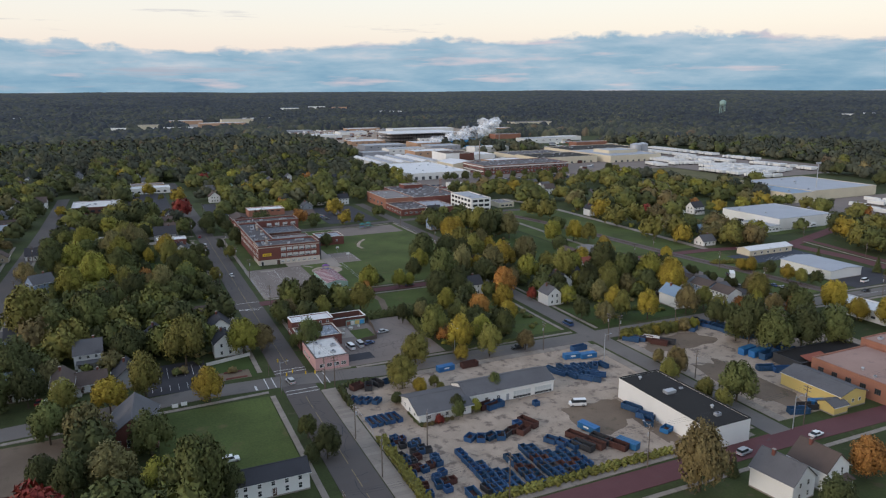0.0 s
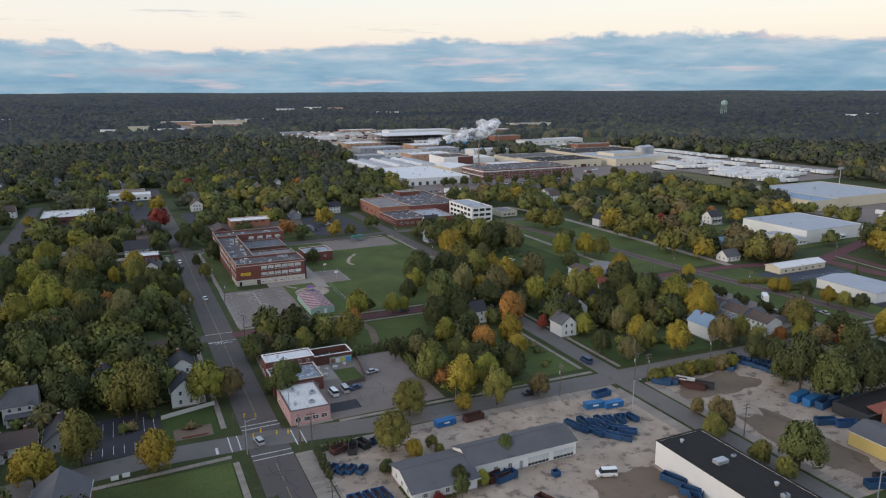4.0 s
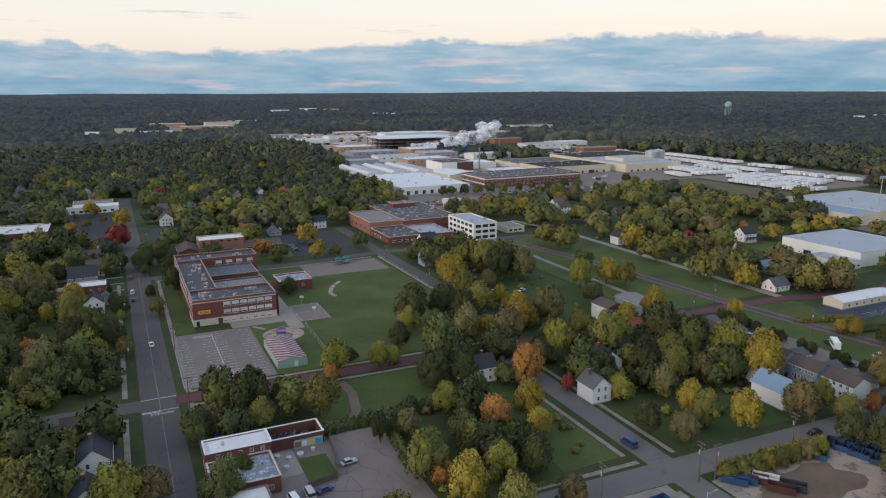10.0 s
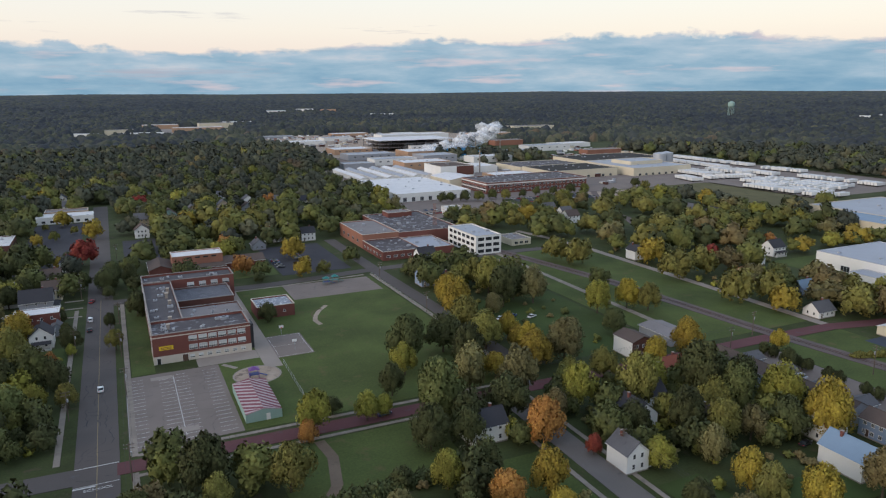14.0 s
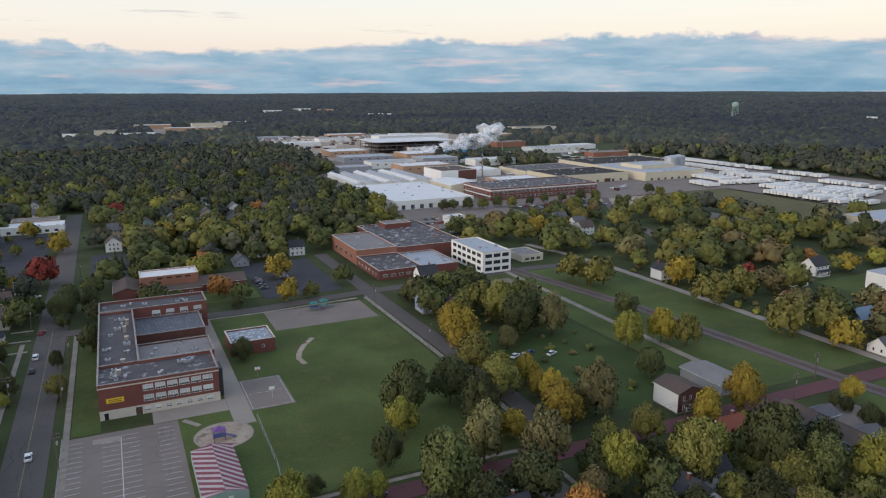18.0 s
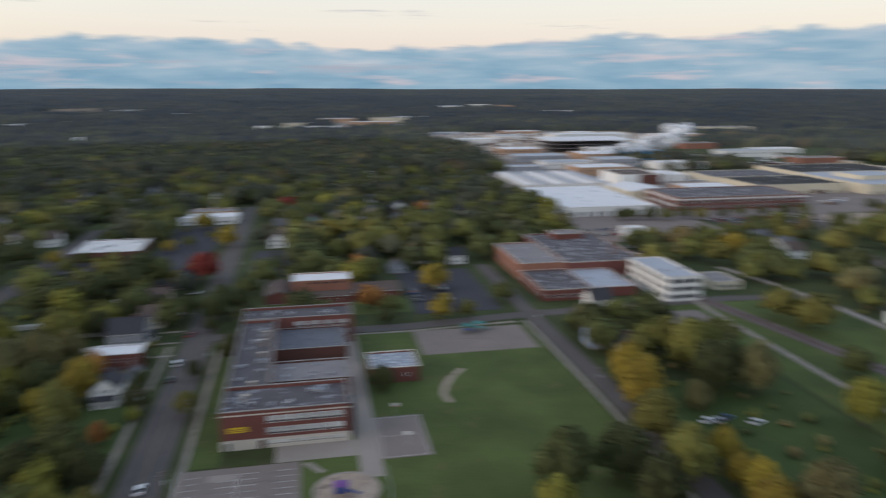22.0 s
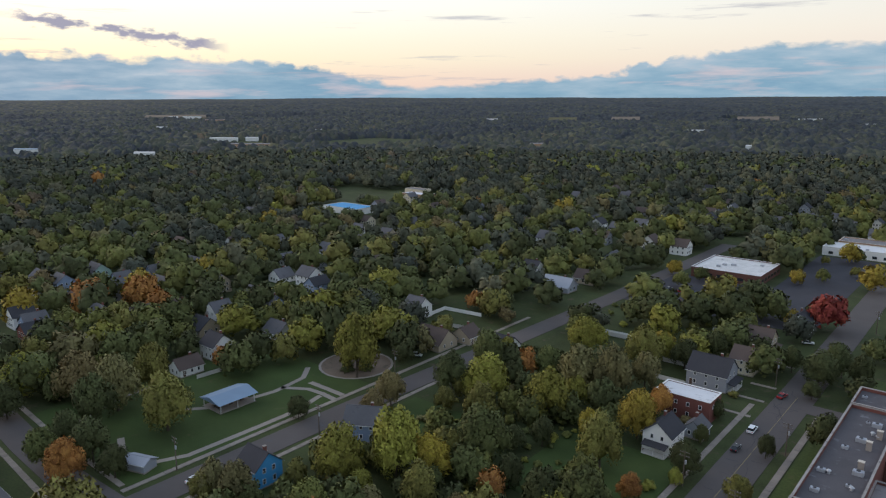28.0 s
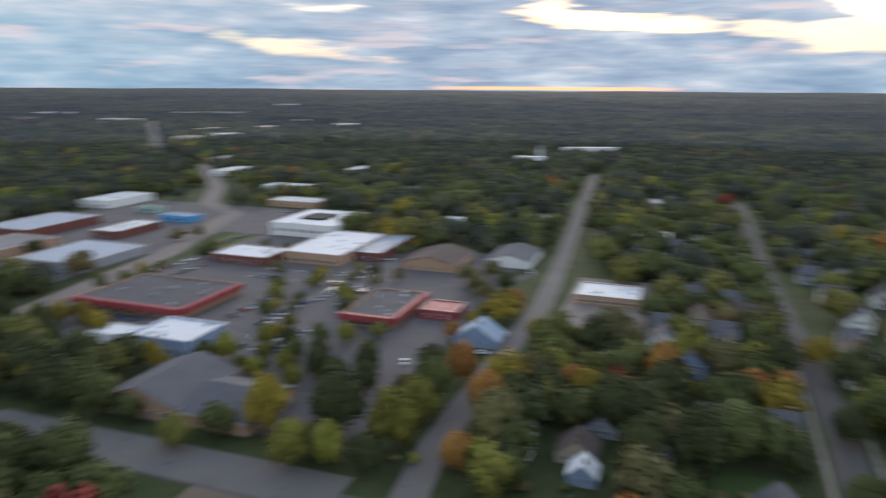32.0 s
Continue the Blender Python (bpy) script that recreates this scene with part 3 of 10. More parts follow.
for nm, pts, w in (("field_path", [(240.5, 252), (241.5, 330), (243, 404), (244, 420)], 3.0),
                   ("pavement_main_east", [(38.0, -40), (38.0, 140)], 4.7), ("pavement_main_school", [(39.6, 160), (39.2, 240)], 1.7), ("pavement_school_side", [(39.4, 249), (39.0, 402)], 1.7),
                   ("pavement_main_west", [(20.6, 60), (20.6, 142)], 1.6), ("pavement_main_west_upper", [(20.4, 163), (20.4, 236)], 1.6), ("pavement_main_west_far", [(20.6, 252), (20.6, 400)], 1.6),
                   ("pavement_cross_north", [(52, 153.6), (110, 152.6), (141, 152)], 1.5), ("pavement_cross_lawn", [(20, 145.4), (-15, 143.8), (-60, 141.2)], 1.6),
                   ("pavement_cross_south", [(43, 140), (110, 139.5), (140, 138.6)], 3.4), ("pavement_east_w", [(139.5, 156), (140, 236)], 1.4), ("pavement_east_e", [(153, 152), (154, 236)], 1.4),
                   ("pavement_brick_n", [(40, 249.4), (140, 248.6), (156, 248)], 1.5), ("pavement_brick_s", [(40, 238.2), (138, 237.6)], 1.4),
                   ("pavement_field_side", [(159.5, 256), (160.5, 330), (160, 404)], 1.6), ("pavement_school_north", [(40, 401.5), (110, 400.5), (156, 404)], 1.5),
                   ("pavement_park_e", [(-66.5, 160), (-66.5, 236)], 1.4), ("pavement_park_side", [(-66.4, 250), (-66.4, 400)], 1.5), ("pavement_park_w", [(-81.6, 250), (-81.6, 430)], 1.6),
                   ("pavement_south", [(-20, 58.8), (112, 60), (138, 60)], 2.4), ("pavement_south_low", [(60, 47), (200, 46)], 1.4), ("pavement_east_yard", [(152.8, 62), (153, 137)], 3.4), ("pavement_east_box", [(139.4, 62), (139.4, 137)], 3.6),
                   ("pavement_brick_lane", [(371.5, 232), (365, 189), (358.5, 145)], 1.3), ("pavement_west_s", [(-84, 236.4), (-127, 238.4), (-200, 241)], 1.5), ("pavement_west_n", [(-84, 251.4), (-126, 251.6), (-160, 253.2)], 1.5), ("park_west_walk", [(-126.4, 252.6), (-136, 278), (-137, 292)], 1.4), ("front_path", [(14, 390.5), (23, 390.5)], 1.3), ("front_path", [(13, 404), (23, 404)], 1.2), ("front_path", [(15, 417), (23, 417)], 1.4), ("front_path", [(14, 440), (23, 440)], 1.3), ("front_path", [(-83, 232), (-89, 221)], 3.0), ("pavement_avenue", [(246, 134.2), (360, 129.6), (560, 122)], 1.6), ("pavement_avenue_n", [(236, 148), (350, 143), (560, 136)], 1.6)):
    slabs(nm, pts, w)

# ---- trees ----
def ico(sub):
    bm = bmesh.new()
    bmesh.ops.create_icosphere(bm, subdivisions=sub, radius=1.0)
    V = np.array([v.co[:] for v in bm.verts])
    F = np.array([[v.index for v in f.verts] for f in bm.faces])
    bm.free()
    return V, F


ICO1, ICO2 = ico(1), ico(2)


def unit(q):
    return q / np.maximum(np.linalg.norm(q, axis=-1, keepdims=True), 1e-6)


def crown(seed, lobes, leaves, leaf, core=ICO1, tall=1.0, fill=0.78, rough=0.8, lift=0.0, loose=1.0):
    """A crown of unit radius standing on z = 0: boughs set round an egg-shaped middle, each a dark core under a shell of small leaf clumps; gives points, triangles and soft normals."""
    rng = np.random.RandomState(seed)
    Vs, Fs, Ns, n = [], [], [], 0
    mid = np.array([0, 0, 0.86 * tall])
    cs, rs = [mid * 0.95], [0.66]
    for i in range(lobes):
        h = 1 - 1.62 * (i + 0.5) / lobes
        a = i * 2.39996 + rng.uniform(-0.35, 0.35)
        ring = math.sqrt(max(0.0, 1 - h * h))
        out = rng.uniform(0.84 - 0.14 * loose, 1.08 + 0.14 * loose) * (0.58 if h > 0 else 0.66)
        cs.append(mid + np.array([math.cos(a) * ring * out, math.sin(a) * ring * out, h * rng.uniform(0.46, 0.70) * tall]))
        rs.append(rng.uniform(0.36 - 0.12 * loose, 0.46) * (8.0 / lobes) ** 0.16)
    for c, r in zip(cs, rs):
        V = core[0] * (1 + rough * rng.uniform(-0.2, 0.16, (len(core[0]), 1))) * r * fill * np.array([1, 1, 0.92 + 0.2 * loose]) + c
        Vs.append(V)
        Ns.append(unit(0.5 * unit(V - c) + 0.5 * unit(V - mid)))
        Fs.append(core[1] + n)
        n += len(V)
    for c, r in zip(cs[1:], rs[1:]):
        per = int(leaves * r ** 2 / sum(q ** 2 for q in rs[1:]))
        if not per:
            break
        d = rng.normal(size=(per, 3))
        d += unit(c - mid) * 0.55
        d[:, 2] += 0.2
        d = unit(d)
        p = c + d * r * rng.uniform(0.82 - 0.08 * loose, 1.12 + 0.20 * loose, (per, 1)) * np.array([1, 1, 1 + 0.22 * loose])
        face = unit(d + rng.normal(size=(per, 3)) * 0.6)
        s = unit(np.cross(face, rng.normal(size=(per, 3))))
        t = np.cross(face, s)
        k = leaf * rng.uniform(0.55, 1.45, (per, 1))
        V = np.stack([p - s * k - t * k * 0.6, p + s * k - t * k * 0.6, p + t * k * 1.1], 1).reshape(-1, 3)
        Fs.append(np.arange(per * 3).reshape(-1, 3) + n)
        Vs.append(V)
        Ns.append(np.repeat(unit((0.34 + 0.18 * loose) * face + (0.36 - 0.12 * loose) * d + 0.50 * unit(p - mid)), 3, 0))
        n += len(V)
    P = np.concatenate(Vs)
    P[:, :2] /= np.percentile(np.hypot(P[:, 0], P[:, 1]), 97)
    P[:, 2] *= 1.72 * tall ** 0.5 / np.percentile(P[:, 2], 99.5)
    return P, np.concatenate(Fs), unit((1 - lift) * np.concatenate(Ns) + lift * np.array([0, 0, 1.0]))


def cone_crown(seed, leaves):
    """A spruce: whorls of drooping boughs round a spire."""
    rng = np.random.RandomState(seed)
    h = 1 - np.sqrt(rng.uniform(0, 1, leaves))
    a = rng.uniform(0, 6.283, leaves)
    r = (1 - h) * rng.uniform(0.45, 1.0, leaves) * 0.95
    p = np.stack([np.cos(a) * r, np.sin(a) * r, 0.12 + h * 2.7], -1)
    o = np.stack([np.cos(a), np.sin(a), -0.5 + 0 * a], -1)
    s = np.stack([-np.sin(a), np.cos(a), 0 * a], -1)
    k = 0.17 * rng.uniform(0.7, 1.3, (leaves, 1))
    V = np.stack([p - o * k, p - s * k * 0.8, p + o * k * 1.3, p + s * k * 0.8], 1).reshape(-1, 3)
    i = np.arange(leaves) * 4
    N = np.repeat(o * np.array([1, 1, 0]) + np.array([0, 0, 0.6]), 4, 0)
    return V, np.concatenate([np.stack([i, i + 1, i + 2], -1), np.stack([i, i + 2, i + 3], -1)]), N / np.linalg.norm(N, axis=1, keepdims=True)


def trunk_geo(seed, bark="bark"):
    rng = random.Random(seed)
    g = Geo()
    g.tube((0, 0, -0.02), (0.02, 0.01, 0.45), 0.062, 0.042, bark, 7)
    g.tube((0.02, 0.01, 0.45), (0.03, 0.0, 1.1), 0.042, 0.018, bark, 6)
    for i in range(4):
        a = rng.uniform(0, 6.28) + i * 1.57
        g.tube((0.02, 0.01, 0.34 + 0.07 * i), (math.cos(a) * 0.42, math.sin(a) * 0.42, 0.72 + 0.12 * i), 0.026, 0.008, bark, 5)
    return g.mesh("trunk")


NEAR_SHAPES = [crown(10 + i, (17, 22, 15, 20, 26, 18)[i], 3700, (0.050, 0.046, 0.052, 0.047, 0.043, 0.049)[i], ICO1, (0.90, 0.98, 1.04, 0.92, 1.0, 1.10)[i], lift=0.06) for i in range(6)]
NEAR_TRUNKS = [trunk_geo(i) for i in range(3)]
NEAR_MESH = {}
SPRUCE = cone_crown(5, 420)
TREE_WORDS = {"leaf_dark": "dark green", "leaf_green": "green", "leaf_mid": "fresh green", "leaf_olive": "olive green", "leaf_yellow": "golden yellow", "leaf_lime": "yellow-green",
              "leaf_orange": "autumn orange", "leaf_red": "autumn red", "leaf_grey": "grey-green", "leaf_brown": "thin brown"}
TREES = []


def tree(x, y, r, col="leaf_green", h=None, shape=None, kind="tree"):
    """A broadleaf tree of crown radius r, as a thing with a trunk and a crown."""
    k = len(TREES)
    shape = k % 6 if shape is None else shape
    key = (shape, col)
    if key not in NEAR_MESH:
        V, F, N = NEAR_SHAPES[shape] if shape < 6 else SPRUCE
        NEAR_MESH[key] = np_mesh("crown", V, F, np.zeros(len(F), int), [col], N)
    slim = 0.86 + 0.14 * ((k * 37) % 11) / 10
    h = h or r * (1.85 + 0.62 * ((k * 53) % 7) / 6)
    word = TREE_WORDS[col]
    names = {"tree": f"broadleaf tree with a full {word} crown", "bush": f"rounded {word} bush by the ground", "spruce": "dark green pointed spruce tree"}
    ob = base({"tree": "tree", "bush": "bush", "spruce": "spruce_tree"}[kind], pose(x, y, 0, 0, 0, (k * 77) % 360), names[kind], kind if kind != "spruce" else "tree")
    z = {"tree": 0.16, "bush": -0.12, "spruce": 0.0}[kind]
    s = h / (1.75 if shape < 6 else 2.8)
    c = new("crown", NEAR_MESH[key])
    c.parent, c.location, c.scale = ob, (0, 0, z * s), (r * slim, r * (1.86 - slim), s)
    if kind != "bush":
        t = new("trunk", NEAR_TRUNKS[k % 3])
        t.parent, t.scale = ob, (r * 0.9, r * 0.9, s)
    TREES.append((x, y, r))
    return ob


def trees(col, spots, h=None):
    for x, y, r in spots:
        # the trees east of the school lot are the younger ones
        tree(x, y, r * 0.88 if x > 75 else r, col, h)


EXTRA = []


def far_trees(col, spots):
    for x, y, r in spots:
        TREES.append((x, y, r))
        EXTRA.append((x, y, r, col))


def scatter(name, templates, spots, mats, label, soft=True):
    """Many trees in one mesh; spots: x, y, z, radius, height, template, material."""
    spots = np.array(spots)
    Vs, Fs, Ms, Ns, n = [], [], [], [], 0
    for k, (V, F, N) in enumerate(templates):
        S = spots[spots[:, 5] == k]
        if not len(S):
            continue
        a = S[:, 0] * 1.7 + S[:, 1] * 2.3
        c, s = np.cos(a)[:, None], np.sin(a)[:, None]
        X = (V[None, :, 0] * c - V[None, :, 1] * s) * S[:, 3:4] + S[:, 0:1]
        Y = (V[None, :, 0] * s + V[None, :, 1] * c) * S[:, 3:4] + S[:, 1:2]
        Z = V[None, :, 2] * S[:, 4:5] / 1.75 + S[:, 2:3]
        Vs.append(np.stack([X, Y, Z], -1).reshape(-1, 3))
        Ns.append(np.stack([N[None, :, 0] * c - N[None, :, 1] * s, N[None, :, 0] * s + N[None, :, 1] * c, np.repeat(N[None, :, 2], len(S), 0)], -1).reshape(-1, 3))
        Fs.append((F[None] + (np.arange(len(S)) * len(V))[:, None, None] + n).reshape(-1, 3))
        Ms.append(np.repeat(S[:, 6].astype(int), len(F)))
        n += len(S) * len(V)
    ob = new(name, np_mesh(name, np.concatenate(Vs), np.concatenate(Fs), np.concatenate(Ms), mats, np.concatenate(Ns) if soft else None))
    return tagged(ob, label, "trees", kind="stuff")

# open land far out: pale yards, fields and factory ground
FAR_OPEN = [(250, 500, 480, 900), (590, 880, 780, 1180), (300, 850, 470, 1060), (330, 1000, 620, 1300), (300, 1250, 760, 1620), (440, 560, 790, 880), (470, 380, 700, 620), (480, 230, 660, 440), (470, 90, 560, 240),
            (-520, -240, -260, 60), (-60, 530, 60, 690), (150, 1760, 330, 2150), (-1320, 980, -1040, 1080), (-480, 610, -340, 690), (620, 1000, 900, 1150),
            (-1340, 600, -1240, 680), (-1640, -700, -1440, -540), (-1360, -720, -1290, -640), (-1080, -250, -1020, -190), (-640, 1930, -520, 2000), (-1300, 2590, -1000, 2680), (-860, 2880, -660, 2990)]

# ---- builders ----
CACHE = {}


def window_mesh(w, h, frame, bars, glass="window_glass"):
    key = ("win", round(w, 2), round(h, 2), frame, bars, glass)
    if key not in CACHE:
        g, t = Geo(), 0.09
        for a in ((-w / 2, -0.06, 0, -w / 2 + t, 0.03, h), (w / 2 - t, -0.06, 0, w / 2, 0.03, h), (-w / 2, -0.06, 0, w / 2, 0.03, t), (-w / 2, -0.06, h - t, w / 2, 0.03, h)):
            g.box(*a, frame)
        for i in range(1, bars):
            x = -w / 2 + w * i / bars
            g.box(x - 0.04, -0.05, t, x + 0.04, 0.02, h - t, frame)
        g.box(-w / 2, -0.05, h * 0.5 - 0.03, w / 2, 0.02, h * 0.5 + 0.03, frame)
        p = Geo()
        p.box(-w / 2 + 0.04, -0.02, 0.04 if glass == "window_glass" else h * 0.3, w / 2 - 0.04, 0.02, h - 0.04, glass)
        if glass != "window_glass":
            p.box(-w / 2 + 0.04, -0.02, 0.04, w / 2 - 0.04, 0.02, h * 0.3, "window_glass")
        CACHE[key] = (g.mesh("window"), p.mesh("pane"))
    return CACHE[key]


SIDE = {"S": 0, "E": 90, "N": 180, "W": -90}


def wall_pose(side, x0, y0, x1, y1, u, z, off=0.0):
    """The pose on a wall, u metres along it from its left end as seen from outside."""
    at = {"S": (x0 + u, y0 - off), "E": (x1 + off, y0 + u), "N": (x1 - u, y1 + off), "W": (x0 - off, y1 - u)}[side]
    return pose(at[0], at[1], z, 0, 0, SIDE[side])


FAR_WINDOWS = {}


def far_window(parent, m, w, h, frame, bars):
    """Windows of a far building, too small to pick apart, go into one part."""
    g = FAR_WINDOWS.setdefault(parent.name, (parent, Geo()))[1]
    n = len(g.v)
    g.box(-w / 2, -0.06, 0, w / 2, 0.03, h, frame)
    for i in range(bars):
        g.box(-w / 2 + w * i / bars + 0.08, -0.09, 0.1, -w / 2 + w * (i + 1) / bars - 0.08, 0.02, h - 0.1, "window_glass")
    g.v[n:] = [tuple(m @ Vector(v)) for v in g.v[n:]]


def add_window(parent, m, w, h, frame="white_paint", bars=2, glass="window_glass"):
    a, b = window_mesh(w, h, frame, bars, glass)
    p = parent.matrix_basis.translation
    if math.hypot(p.x - 40, p.y - 170) > 330:
        far_window(parent, m, w, h, frame, bars)
        return None
    if math.hypot(p.x - 40, p.y - 170) > 165:
        key = ("far", a.name)
        if key not in CACHE:
            g = Geo()
            g.box(-w / 2 + 0.04, -0.02, 0.04, w / 2 - 0.04, 0.02, h - 0.04, "window_glass")
            t = 0.12
            for q in ((-w / 2, -0.06, 0, -w / 2 + t, 0.03, h), (w / 2 - t, -0.06, 0, w / 2, 0.03, h), (-w / 2, -0.06, 0, w / 2, 0.03, t), (-w / 2, -0.06, h - t, w / 2, 0.03, h)):
                g.box(*q, frame)
            for i in range(1, bars):
                g.box(-w / 2 + w * i / bars - 0.05, -0.05, t, -w / 2 + w * i / bars + 0.05, 0.02, h - t, frame)
            CACHE[key] = g.mesh("window")
        o = new("window", CACHE[key])
        o.parent, o.matrix_basis = parent, m
        return o
    o = new("window", a)
    o.parent, o.matrix_basis = parent, m
    p = new("pane", b)
    p.parent = o
    return o


def add_door(parent, m, w=1.0, h=2.1, mat="door_brown", label=""):
    key = ("door", w, h, mat)
    if key not in CACHE:
        g = Geo()
        g.box(-w / 2 - 0.1, -0.07, 0, -w / 2, 0.03, h + 0.1, "white_paint").box(w / 2, -0.07, 0, w / 2 + 0.1, 0.03, h + 0.1, "white_paint").box(-w / 2, -0.07, h, w / 2, 0.03, h + 0.1, "white_paint")
        g.box(-w / 2, -0.04, 0.02, w / 2, 0.02, h, mat)
        CACHE[key] = g.mesh("door")
    o = new("door", CACHE[key])
    o.parent, o.matrix_basis = parent, m
    return tagged(o, label)


def roof_units(parent, x0, y0, x1, y1, z, n, seed):
    rng = random.Random(seed)
    p = parent.matrix_basis.translation
    joined = Geo() if math.hypot(p.x - 40, p.y - 170) > 240 else None
    for i in range(n):
        s = rng.uniform(0.45, 1.15)
        x, y = rng.uniform(x0 + 2, x1 - 2), rng.uniform(y0 + 2, y1 - 2)
        if joined:
            joined.box(x - s, y - s * 0.7, z, x + s, y + s * 0.7, z + s * 0.8, "metal_grey").box(x - s * 0.8, y - s * 0.5, z + s * 0.8, x + s * 0.8, y + s * 0.5, z + s * 0.95, "roof_grey")
            continue
        g = Geo()
        if i % 3:
            g.box(-s, -s * 0.7, 0, s, s * 0.7, s * 0.8, "metal_grey").box(-s * 0.9, -s * 0.6, s * 0.8, s * 0.9, s * 0.6, s * 0.8 + 0.12, "roof_grey")
            g.cyl(0, 0, s * 0.8 + 0.1, s * 0.8 + 0.3, s * 0.4, "dark_steel", 10)
        else:
            g.cyl(0, 0, 0, 0.7, 0.35, "metal_grey", 10).cyl(0, 0, 0.7, 1.0, 0.6, "metal_grey", 10, 0.3)
        g.obj("roof_unit" if i % 3 else "roof_vent", parent, at=pose(x, y, z))
    if joined and n:
        joined.obj("roof_units", parent, kind="stuff")


def flat_building(name, x0, y0, x1, y1, h, wall, roof, label, category="building", rows=(), parapet=0.6, units=0, coping="stone_trim", seed=0, low=None, z0=0.0):
    """A building with a flat roof behind a parapet. rows: side, count, width, height, sill, first, last, frame, bars."""
    if z0 == 0:
        clear((x0, y0, x1, y1))
    b = base(name, pose(x0, y0, z0), label, category)
    w, d, t = x1 - x0, y1 - y0, 0.35
    g = Geo()
    for q in ((0, 0, w, t), (0, d - t, w, d), (0, t, t, d - t), (w - t, t, w, d - t)):
        g.box(q[0], q[1], 0, q[2], q[3], h, wall)
    if low:
        g.box(-0.06, -0.06, 0, w + 0.06, 0, low[0], low[1]).box(-0.06, d, 0, w + 0.06, d + 0.06, low[0], low[1]).box(-0.06, 0, 0, 0, d, low[0], low[1]).box(w, 0, 0, w + 0.06, d, low[0], low[1])
    g.obj("wall", b)
    Geo().box(t, t, h - parapet - 0.3, w - t, d - t, h - parapet, roof).obj("roof", b)
    c = Geo()
    for q in ((-0.12, -0.12, w + 0.12, t + 0.06), (-0.12, d - t - 0.06, w + 0.12, d + 0.12), (-0.12, t + 0.06, t + 0.06, d - t - 0.06), (w - t - 0.06, t + 0.06, w + 0.12, d - t - 0.06)):
        c.box(q[0], q[1], h, q[2], q[3], h + 0.14, coping)
    c.obj("coping", b)
    for side, n, ww, hh, sill, first, last, frame, bars in rows:
        L = w if side in "SN" else d
        for i in range(n):
            u = L * (first + (last - first) * (i + 0.5) / n)
            add_window(b, wall_pose(side, 0, 0, w, d, u, sill, 0.0), ww, hh, frame, bars)
    roof_units(b, 0, 0, w, d, h - parapet, units, seed + int(x0 + y0))
    return b


